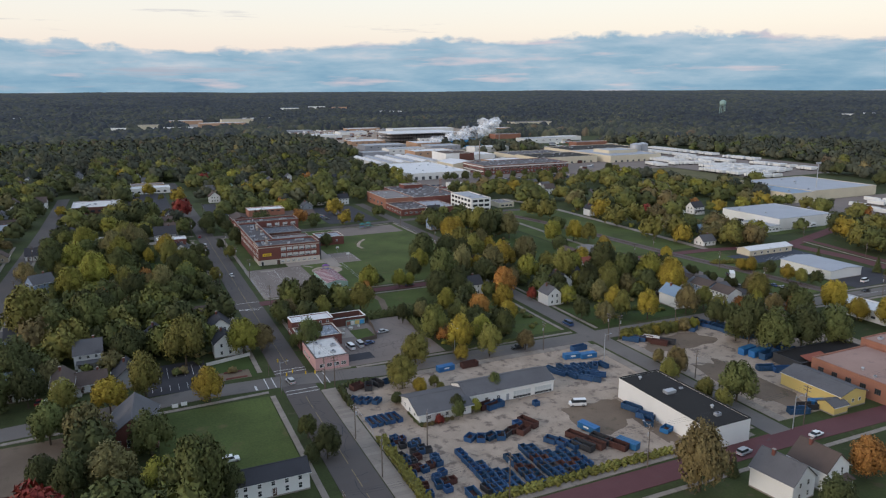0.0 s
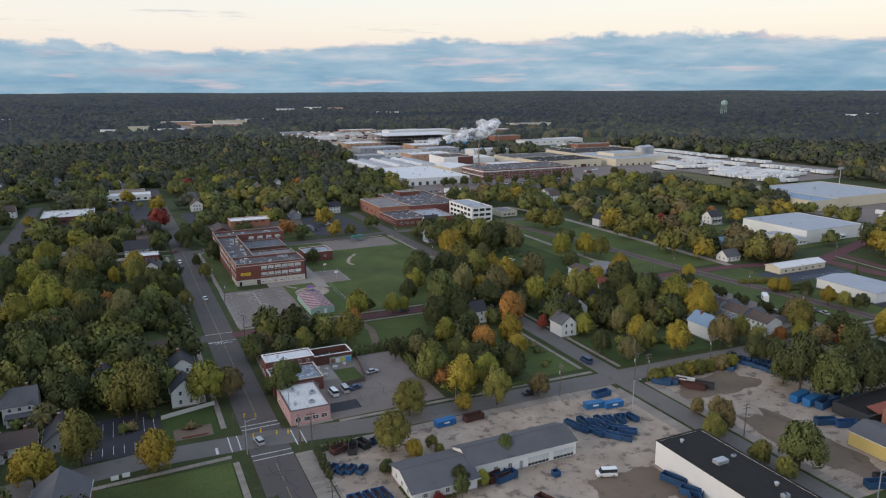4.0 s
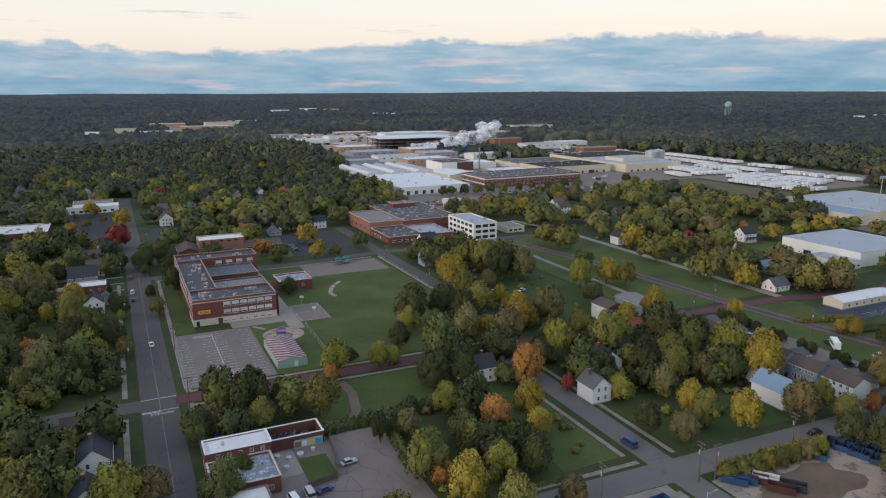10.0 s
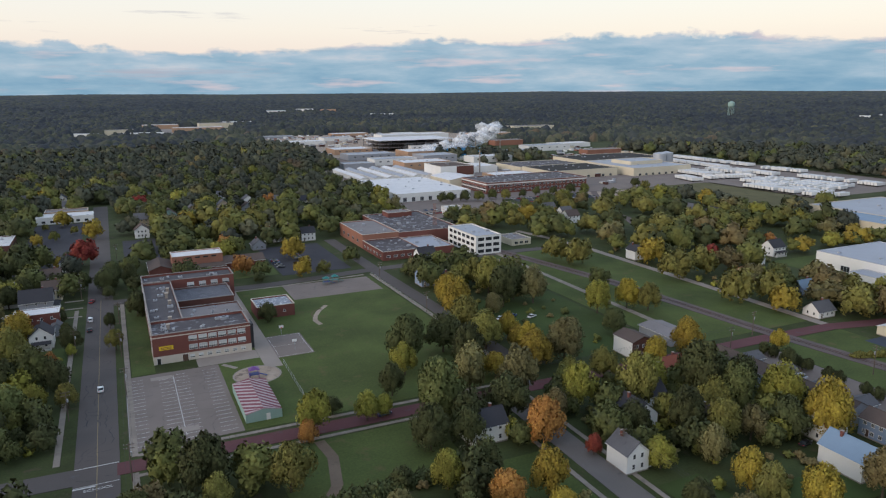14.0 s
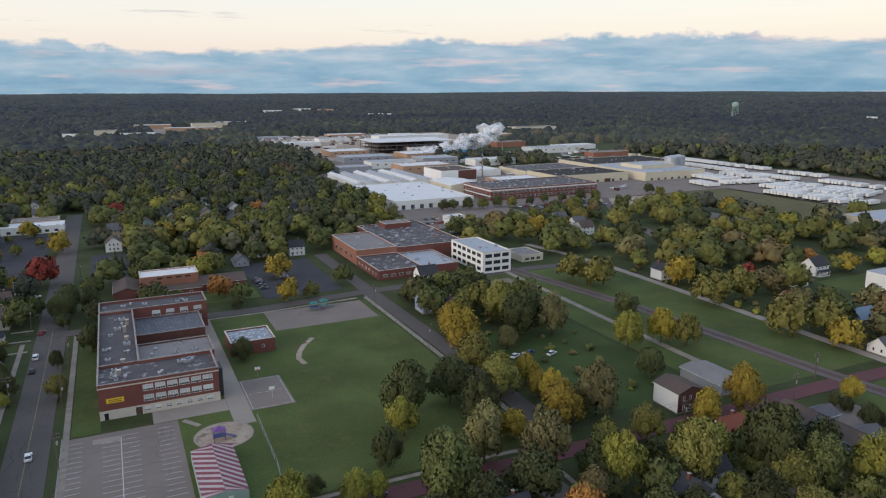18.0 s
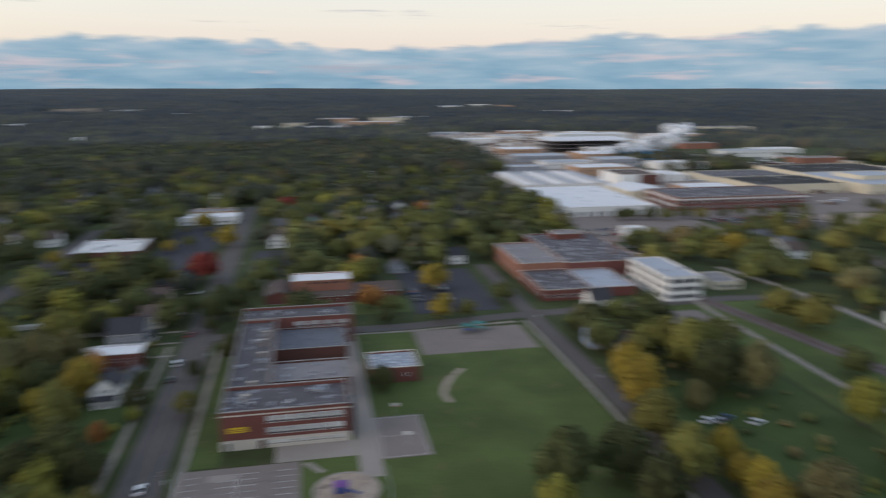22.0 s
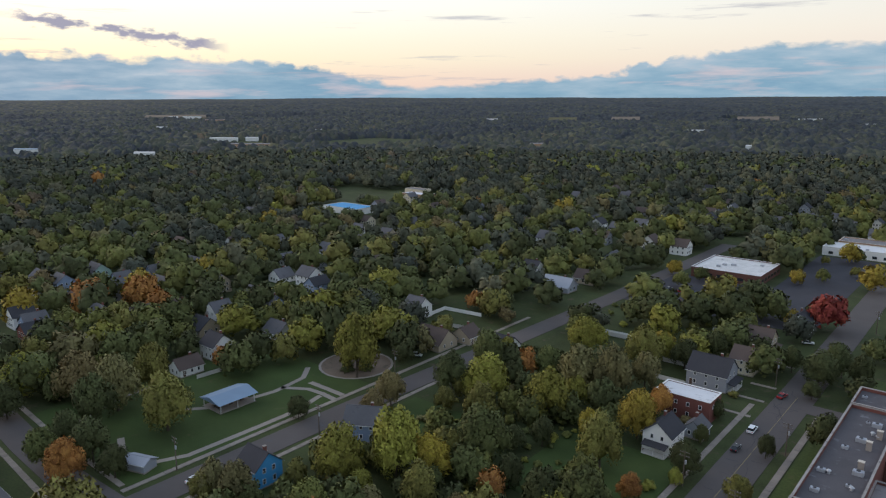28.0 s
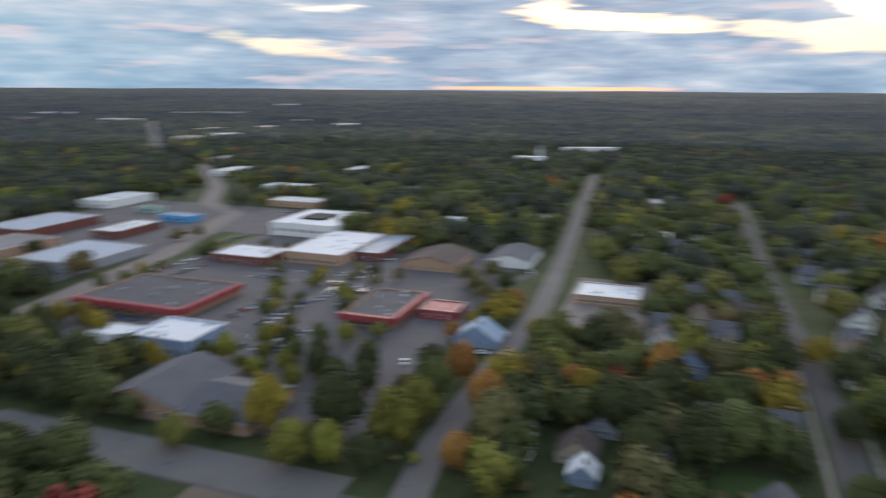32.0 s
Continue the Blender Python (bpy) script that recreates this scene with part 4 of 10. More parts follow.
def gable_building(name, x, y, w, d, h, rise_, wall, roof, rot, label, category="house", rows=(), over=0.4, ridge="x", chimney=False, porch=None, doors=(), flag=True):
    """A building with a pitched roof, centred on x, y and turned by rot degrees; its ridge runs along its own x (or y)."""
    if flag:
        k = max(w, d) / 2 - 0.6
        clear((x - k, y - k, x + k, y + k))
    if ridge == "y":
        w, d, rot = d, w, rot + 90
    b = base(name, pose(x, y, 0, 0, 0, rot), label, category)
    g = Geo()
    X, Y = w / 2, d / 2
    g.face([(-X, -Y, 0), (X, -Y, 0), (X, -Y, h), (-X, -Y, h)], wall)
    g.face([(X, Y, 0), (-X, Y, 0), (-X, Y, h), (X, Y, h)], wall)
    g.face([(X, -Y, 0), (X, Y, 0), (X, Y, h), (X, 0, h + rise_), (X, -Y, h)], wall)
    g.face([(-X, Y, 0), (-X, -Y, 0), (-X, -Y, h), (-X, 0, h + rise_), (-X, Y, h)], wall)
    g.box(-X - 0.05, -Y - 0.05, 0, X + 0.05, Y + 0.05, 0.35, "concrete")
    g.obj("wall", b)
    t = 0.18
    sl = rise_ / Y
    for s in (-1, 1):
        r = Geo()
        e = (Y + over) * s
        ze = h - over * sl
        lo = [(-X - over, e, ze), (X + over, e, ze), (X + over, 0, h + rise_), (-X - over, 0, h + rise_)]
        if s > 0:
            lo = lo[::-1]
        r.hull(lo, [(p[0], p[1], p[2] + t) for p in lo], roof)
        r.obj("roof", b)
    Geo().box(-X - over, -0.14, h + rise_ + t - 0.06, X + over, 0.14, h + rise_ + t + 0.05, roof).obj("ridge", b)
    for s in (-1, 1):
        Geo().box(-X - over, s * (Y + over) - 0.07, h - over * sl - 0.02, X + over, s * (Y + over) + 0.07, h - over * sl + 0.12, "white_paint").obj("gutter", b)
    if chimney:
        Geo().box(X * 0.35, 0.3, h, X * 0.35 + 0.7, 1.0, h + rise_ + 0.9, "brick_red").box(X * 0.35 - 0.06, 0.24, h + rise_ + 0.9, X * 0.35 + 0.76, 1.06, h + rise_ + 1.02, "concrete").obj("chimney", b)
    for side, n, ww, hh, sill, first, last, frame, bars in rows:
        L = w if side in "SN" else d
        for i in range(n):
            u = L * (first + (last - first) * (i + 0.5) / n)
            add_window(b, wall_pose(side, -X, -Y, X, Y, u, sill), ww, hh, frame, bars, "window_blind" if ww > 4 else "window_glass")
    for side, u, mat in doors:
        add_door(b, wall_pose(side, -X, -Y, X, Y, u, 0.36), 1.0, 2.1, mat)
    if porch:
        side, depth = porch
        m = wall_pose(side, -X, -Y, X, Y, (w if side in "SN" else d) / 2, 0)
        L = (w if side in "SN" else d) * 0.8
        p = new("porch")
        p.parent, p.matrix_basis = b, m
        Geo().box(-L / 2, -depth, 0, L / 2, 0, 0.35, "wood_fence").obj("porch_floor", p)
        Geo().hull([(-L / 2 - 0.2, -depth - 0.3, 2.65), (L / 2 + 0.2, -depth - 0.3, 2.65), (L / 2 + 0.2, 0, 3.15), (-L / 2 - 0.2, 0, 3.15)],
                   [(-L / 2 - 0.2, -depth - 0.3, 2.8), (L / 2 + 0.2, -depth - 0.3, 2.8), (L / 2 + 0.2, 0, 3.3), (-L / 2 - 0.2, 0, 3.3)], roof).obj("porch_roof", p)
        for k in (-1, 0, 1):
            Geo().box(k * L / 2 * 0.95 - 0.08, -depth + 0.1, 0.35, k * L / 2 * 0.95 + 0.08, -depth + 0.26, 2.7, "white_paint").obj("porch_post", p)
    return b


HOUSE_ROWS = lambda two: [("S", 3, 0.95, 1.4, 1.1, 0.08, 0.92, "white_paint", 1), ("E", 2, 0.95, 1.4, 1.1, 0.12, 0.88, "white_paint", 1), ("W", 2, 0.95, 1.4, 1.1, 0.12, 0.88, "white_paint", 1)] + (
    [("S", 3, 0.95, 1.4, 3.9, 0.08, 0.92, "white_paint", 1), ("E", 2, 0.95, 1.4, 3.9, 0.15, 0.85, "white_paint", 1), ("W", 2, 0.95, 1.4, 3.9, 0.15, 0.85, "white_paint", 1)] if two else [])
WALL_WORDS = {"white_paint": "white", "grey_siding": "grey", "blue_siding": "blue", "cream_paint": "cream", "tan_siding": "tan", "teal_siding": "pale green", "brick_red": "red brick", "red_siding": "dark red", "bright_blue_siding": "bright blue"}
ROOF_WORDS = {"shingle_grey": "grey shingle", "shingle_dark": "dark shingle", "shingle_brown": "brown shingle", "shingle_red": "red shingle", "roof_white": "white", "roof_blue": "blue-grey", "roof_grey": "grey"}


def far_house(x, y, w, d, wall, roof, ridge, two):
    """A house that is only seen from far off: walls, two roof slopes, windows and a chimney."""
    h = 5.4 if two else 3.0
    rot = 0
    if ridge == "y":
        w, d, rot = d, w, 90
    label = f"{'two-storey' if two else 'single-storey'} {WALL_WORDS[wall]} house with a pitched {ROOF_WORDS[roof]} roof"
    b = base("house", pose(x, y, 0, 0, 0, rot), label, "house")
    X, Y, r = w / 2, d / 2, 0.4 * min(w, d)
    g = Geo()
    g.face([(-X, -Y, 0), (X, -Y, 0), (X, -Y, h), (-X, -Y, h)], wall)
    g.face([(X, Y, 0), (-X, Y, 0), (-X, Y, h), (X, Y, h)], wall)
    g.face([(X, -Y, 0), (X, Y, 0), (X, Y, h), (X, 0, h + r), (X, -Y, h)], wall)
    g.face([(-X, Y, 0), (-X, -Y, 0), (-X, -Y, h), (-X, 0, h + r), (-X, Y, h)], wall)
    g.obj("wall", b)
    for s in (-1, 1):
        e, ze = (Y + 0.4) * s, h - 0.4 * r / Y
        lo = [(-X - .4, e, ze), (X + .4, e, ze), (X + .4, 0, h + r), (-X - .4, 0, h + r)]
        lo = lo if s < 0 else lo[::-1]
        Geo().hull(lo, [(p[0], p[1], p[2] + 0.18) for p in lo], roof).obj("roof", b)
    g = Geo()
    for z in ((1.1, 3.8) if two else (1.1,)):
        for k in (-0.6, 0, 0.6):
            for s in (-1, 1):
                g.box(k * X - 0.5, s * Y - 0.06, z, k * X + 0.5, s * Y + 0.06, z + 1.4, "white_paint").box(k * X - 0.4, s * Y - 0.08, z + 0.1, k * X + 0.4, s * Y + 0.08, z + 1.3, "window_glass")
                g.box(s * X - 0.06, k * Y * 0.8 - 0.5, z, s * X + 0.06, k * Y * 0.8 + 0.5, z + 1.4, "white_paint").box(s * X - 0.08, k * Y * 0.8 - 0.4, z + 0.1, s * X + 0.08, k * Y * 0.8 + 0.4, z + 1.3, "window_glass")
    g.obj("windows", b, kind="stuff")
    if math.hypot(x - CX, y - CY) < 400:
        Geo().box(X * 0.3, 0.2, h, X * 0.3 + 0.7, 0.9, h + r + 0.8, "brick_red").obj("chimney", b)
    clear((x - 4.6, y - 4.6, x + 4.6, y + 4.6))
    return b


def house(x, y, w=8.0, d=9.0, wall="white_paint", roof="shingle_grey", ridge="y", two=True, porch=None, rot=0, chimney=True):
    h = 5.4 if two else 3.0
    label = f"{'two-storey' if two else 'single-storey'} {WALL_WORDS[wall]} house with a pitched {ROOF_WORDS[roof]} roof"
    b = gable_building("house", x, y, w, d, h, 0.42 * min(w, d), wall, roof, rot, label, "house", HOUSE_ROWS(two), ridge=ridge, chimney=chimney, porch=porch, doors=(("S", 1.6, "door_brown"),))
    return b


# vehicles
def car_mesh_parts(paint, kind):
    L, W, H = {"car": (4.5, 1.8, 1.45), "van": (5.2, 2.0, 2.2), "suv": (4.7, 1.9, 1.75)}[kind]
    b = Geo()
    z0, z1 = 0.32, H * 0.58
    b.hull([(-L / 2, -W / 2 + .08, z0), (L / 2, -W / 2 + .08, z0), (L / 2, W / 2 - .08, z0), (-L / 2, W / 2 - .08, z0)],
           [(-L / 2 + .08, -W / 2, z1 - .05), (L / 2 - .15, -W / 2, z1 - .12), (L / 2 - .15, W / 2, z1 - .12), (-L / 2 + .08, W / 2, z1 - .05)], paint)
    b.hull([(-L / 2 + .08, -W / 2, z1 - .05), (L / 2 - .15, -W / 2, z1 - .12), (L / 2 - .15, W / 2, z1 - .12), (-L / 2 + .08, W / 2, z1 - .05)],
           [(-L / 2 + .14, -W / 2 + .05, z1), (L / 2 - .3, -W / 2 + .06, z1 - .03), (L / 2 - .3, W / 2 - .06, z1 - .03), (-L / 2 + .14, W / 2 - .05, z1)], paint)
    f = {"car": (-1.75, 1.0, -1.1, 0.35), "van": (-2.5, 1.9, -2.45, 1.3), "suv": (-2.2, 1.0, -2.0, 0.5)}[kind]
    c = Geo()
    c.hull([(f[0], -W / 2 + .1, z1 - .02), (f[1], -W / 2 + .1, z1 - .02), (f[1], W / 2 - .1, z1 - .02), (f[0], W / 2 - .1, z1 - .02)],
           [(f[2], -W / 2 + .24, H - .06), (f[3], -W / 2 + .24, H - .06), (f[3], W / 2 - .24, H - .06), (f[2], W / 2 - .24, H - .06)], "window_glass")
    r = Geo()
    r.box(f[2] - .05, -W / 2 + .22, H - .06, f[3] + .05, W / 2 - .22, H, paint)
    w = Geo().tube((0, -0.11, 0), (0, 0.11, 0), 0.34, 0.34, "rubber", 12).tube((0, -0.125, 0), (0, 0.125, 0), 0.19, 0.19, "metal_grey", 10)
    return L, W, b.mesh("body"), c.mesh("glasshouse"), r.mesh("roof_panel"), w.mesh("wheel")


CAR_WORDS = {"car_white": "white", "car_silver": "silver", "car_black": "black", "car_red": "red", "car_blue": "dark blue", "car_grey": "dark grey"}
CAR_FIRST = {}


def car(x, y, rot=0, paint="car_silver", kind="car"):
    key = (paint, kind)
    m = pose(x, y, 0.08, 0, 0, rot)
    if key in CAR_FIRST:
        return copy_thing(CAR_FIRST[key], m)
    L, W, body, cab, top, wheel = car_mesh_parts(paint, kind)
    b = base("van" if kind == "van" else "car", m, f"parked {CAR_WORDS[paint]} {'van' if kind == 'van' else 'car'} on the asphalt", kind if kind != "suv" else "car")
    for n, me in (("body", body), ("glasshouse", cab), ("roof_panel", top)):
        new(n, me).parent = b
    for sx in (-0.31, 0.31):
        for sy in (-0.43, 0.43):
            o = new("wheel", wheel)
            o.parent, o.location = b, (sx * L, sy * W, 0.34)
    for sy in (-0.33, 0.33):
        h = Geo().box(L / 2 - 0.16, sy * W - 0.16, 0.62, L / 2 - 0.02, sy * W + 0.16, 0.76, "white_paint").obj("headlight", b)
        t = Geo().box(-L / 2 + 0.02, sy * W - 0.16, 0.66, -L / 2 + 0.16, sy * W + 0.16, 0.8, "sign_red").obj("tail_light", b)
    CAR_FIRST[key] = b
    return b


BOX_FIRST = {}


def skip(x, y, rot, mat="blue_steel", L=6.4, W=2.4, H=1.7, z=0.05):
    """An open steel roll-off container with ribs, rails and rollers."""
    key = (mat, L, W, H)
    m = pose(x, y, z, 0, 0, rot)
    if key in BOX_FIRST:
        return copy_thing(BOX_FIRST[key], m)
    word = {"blue_steel": "blue", "bright_blue_steel": "bright blue", "rust": "rusty brown", "dark_steel": "dark grey", "white_paint": "white"}[mat]
    b = base("roll_off_container", m, f"open {word} steel roll-off container with ribbed sides", "container", "containers in the yard")
    t, top = 0.08, 0.25 + H
    ring = lambda k, z: [(-L / 2 + k, -W / 2 + k, z), (L / 2 - k, -W / 2 + k, z), (L / 2 - k, W / 2 - k, z), (-L / 2 + k, W / 2 - k, z)]
    g = Geo()
    g.v = ring(0, 0.06) + ring(0, top) + ring(t, top) + ring(t, 0.35)
    for lo in (0, 4, 8):
        for i in range(4):
            g.f.append((lo + i, lo + (i + 1) % 4, lo + 4 + (i + 1) % 4, lo + 4 + i))
    g.f += [(12, 13, 14, 15), (3, 2, 1, 0)]
    g.m = [g.slot(mat)] * len(g.f)
    g.obj("tub", b)
    r = Geo()
    for s in (-1, 1):
        n = int(L / 0.8)
        for i in range(n + 1):
            x_ = -L / 2 + 0.1 + (L - 0.2) * i / n
            r.box(x_ - 0.05, s * W / 2 - 0.06, 0.3, x_ + 0.05, s * W / 2 + 0.06, 0.25 + H, mat)
        r.box(-L / 2, s * W / 2 - 0.08, 0.2 + H, L / 2, s * W / 2 + 0.08, 0.32 + H, mat)
    r.obj("ribbing", b)
    lrng = random.Random(len(BOX_FIRST))
    ld = Geo().box(-L / 2 + 0.1, -W / 2 + 0.1, 0.35, L / 2 - 0.1, W / 2 - 0.1, 0.5, "rust")
    for i in range(int(L * 1.4)):
        x_, y_, s_ = lrng.uniform(-L / 2 + 0.5, L / 2 - 0.5), lrng.uniform(-W / 2 + 0.5, W / 2 - 0.5), lrng.uniform(0.15, 0.4)
        ld.hull([(x_ - s_, y_ - s_, 0.45), (x_ + s_, y_ - s_ * 0.6, 0.45), (x_ + s_ * 0.7, y_ + s_, 0.45)], [(x_ - s_ * 0.4, y_ - s_ * 0.3, 0.5 + s_), (x_ + s_ * 0.5, y_, 0.5 + s_ * 1.3), (x_, y_ + s_ * 0.5, 0.5 + s_)], lrng.choice(["dark_steel", "dirt", "rust"]))
    ld.obj("load", b)
    if mat == "bright_blue_steel" and L > 4:
        Geo().box(-L / 2, -W / 2, top + 0.02, L / 2, W / 2, top + 0.12, mat).box(-L / 2 + 0.4, -0.08, top + 0.12, L / 2 - 0.4, 0.08, top + 0.2, mat).obj("lid", b)
        for s in (-1, 1):
            Geo().box(-0.9, s * (W / 2 + 0.07) - 0.02, 0.9, 0.9, s * (W / 2 + 0.07) + 0.02, 1.4, "white_paint").obj("plate", b)
        tagged(b, "covered bright blue steel roll-off container with ribbed sides")
    BOX_FIRST[key] = b
    return b


TRAILER = {}


def trailer(x, y, rot, mat="white_paint"):
    m = pose(x, y, 0.05, 0, 0, rot)
    if mat in TRAILER:
        return copy_thing(TRAILER[mat], m)
    b = Geo().box(-7, -1.3, 1.15, 7, 1.3, 4.0, mat, "roof_white").obj("semi_trailer", None, "white box semi-trailer parked in a row", "trailer", "trailers in the yard", at=m)
    g = Geo().box(-6.6, -0.6, 0.85, 6.6, 0.6, 1.15, "dark_steel")
    for x_ in (-5.6, -4.4):
        for k in (-1, 1):
            g.tube((x_, k * 1.2, 0.5), (x_, k * 0.7, 0.5), 0.5, 0.5, "rubber", 10)
    g.box(4.0, -0.5, 0, 4.2, 0.5, 0.9, "dark_steel").obj("running_gear", b)
    TRAILER[mat] = b
    return b


POLE = {}


def pole(x, y, rot=0, h=11.0, lamp=False, mat="wood_pole"):
    key = (h, lamp, mat)
    m = pose(x, y, 0, 0, 0, rot)
    if key in POLE:
        return copy_thing(POLE[key], m)
    b = base("street_lamp" if lamp and mat != "wood_pole" else "utility_pole", m, "tall grey steel street lamp by the kerb" if mat != "wood_pole" else "weathered wooden utility pole with cross-arms by the street", "lamp" if mat != "wood_pole" else "pole")
    Geo().cyl(0, 0, 0, h, 0.17, mat, 8, 0.11).obj("shaft", b)
    if mat == "wood_pole":
        for k, z in enumerate((h - 0.5, h - 1.5)):
            a = Geo().box(-1.25, -0.07, z, 1.25, 0.07, z + 0.14, mat)
            for i in (-1.1, -0.5, 0.5, 1.1):
                a.cyl(i, 0, z + 0.14, z + 0.32, 0.05, "metal_grey", 6)
            a.obj("cross_arm", b)
        Geo().cyl(0.35, 0, h - 3.4, h - 2.4, 0.24, "metal_grey", 10).obj("transformer", b)
    if lamp:
        Geo().tube((0, 0, h - 0.6), (2.2, 0, h - 0.1), 0.05, 0.04, "metal_grey", 6).obj("lamp_arm", b)
        Geo().box(2.0, -0.15, h - 0.22, 2.7, 0.15, h - 0.08, "metal_grey").obj("lamp_head", b)
    POLE[key] = b
    return b


def wires(points, n=3, sag=0.9, gap=0.9):
    """Power wires hung between poles."""
    b = base("power_line", pose(*points[0]), "thin dark overhead wires slung between wooden poles", "cable")
    o = Vector(points[0])
    for k in range(n):
        g = Geo()
        for p, q in zip(points, points[1:]):
            p, q = Vector(p), Vector(q)
            d = (q - p).normalized()
            s = Vector((-d.y, d.x, 0)) * gap * (k - (n - 1) / 2)
            prev = None
            for i in range(9):
                u = i / 8
                c = p.lerp(q, u) + s - Vector((0, 0, sag * 4 * u * (1 - u))) - o
                if prev is not None:
                    g.tube(prev, c, 0.022, 0.022, "wire", 3)
                prev = c
        g.obj("wire", b)


def marks(name, rects, mat="white_line", z=0.085, label="worn white road paint"):
    g = Geo()
    for x0, y0, x1, y1 in rects:
        g.box(x0, y0, z - 0.004, x1, y1, z, mat, bottom=False)
    return g.obj(name, None, label, kind="structure")

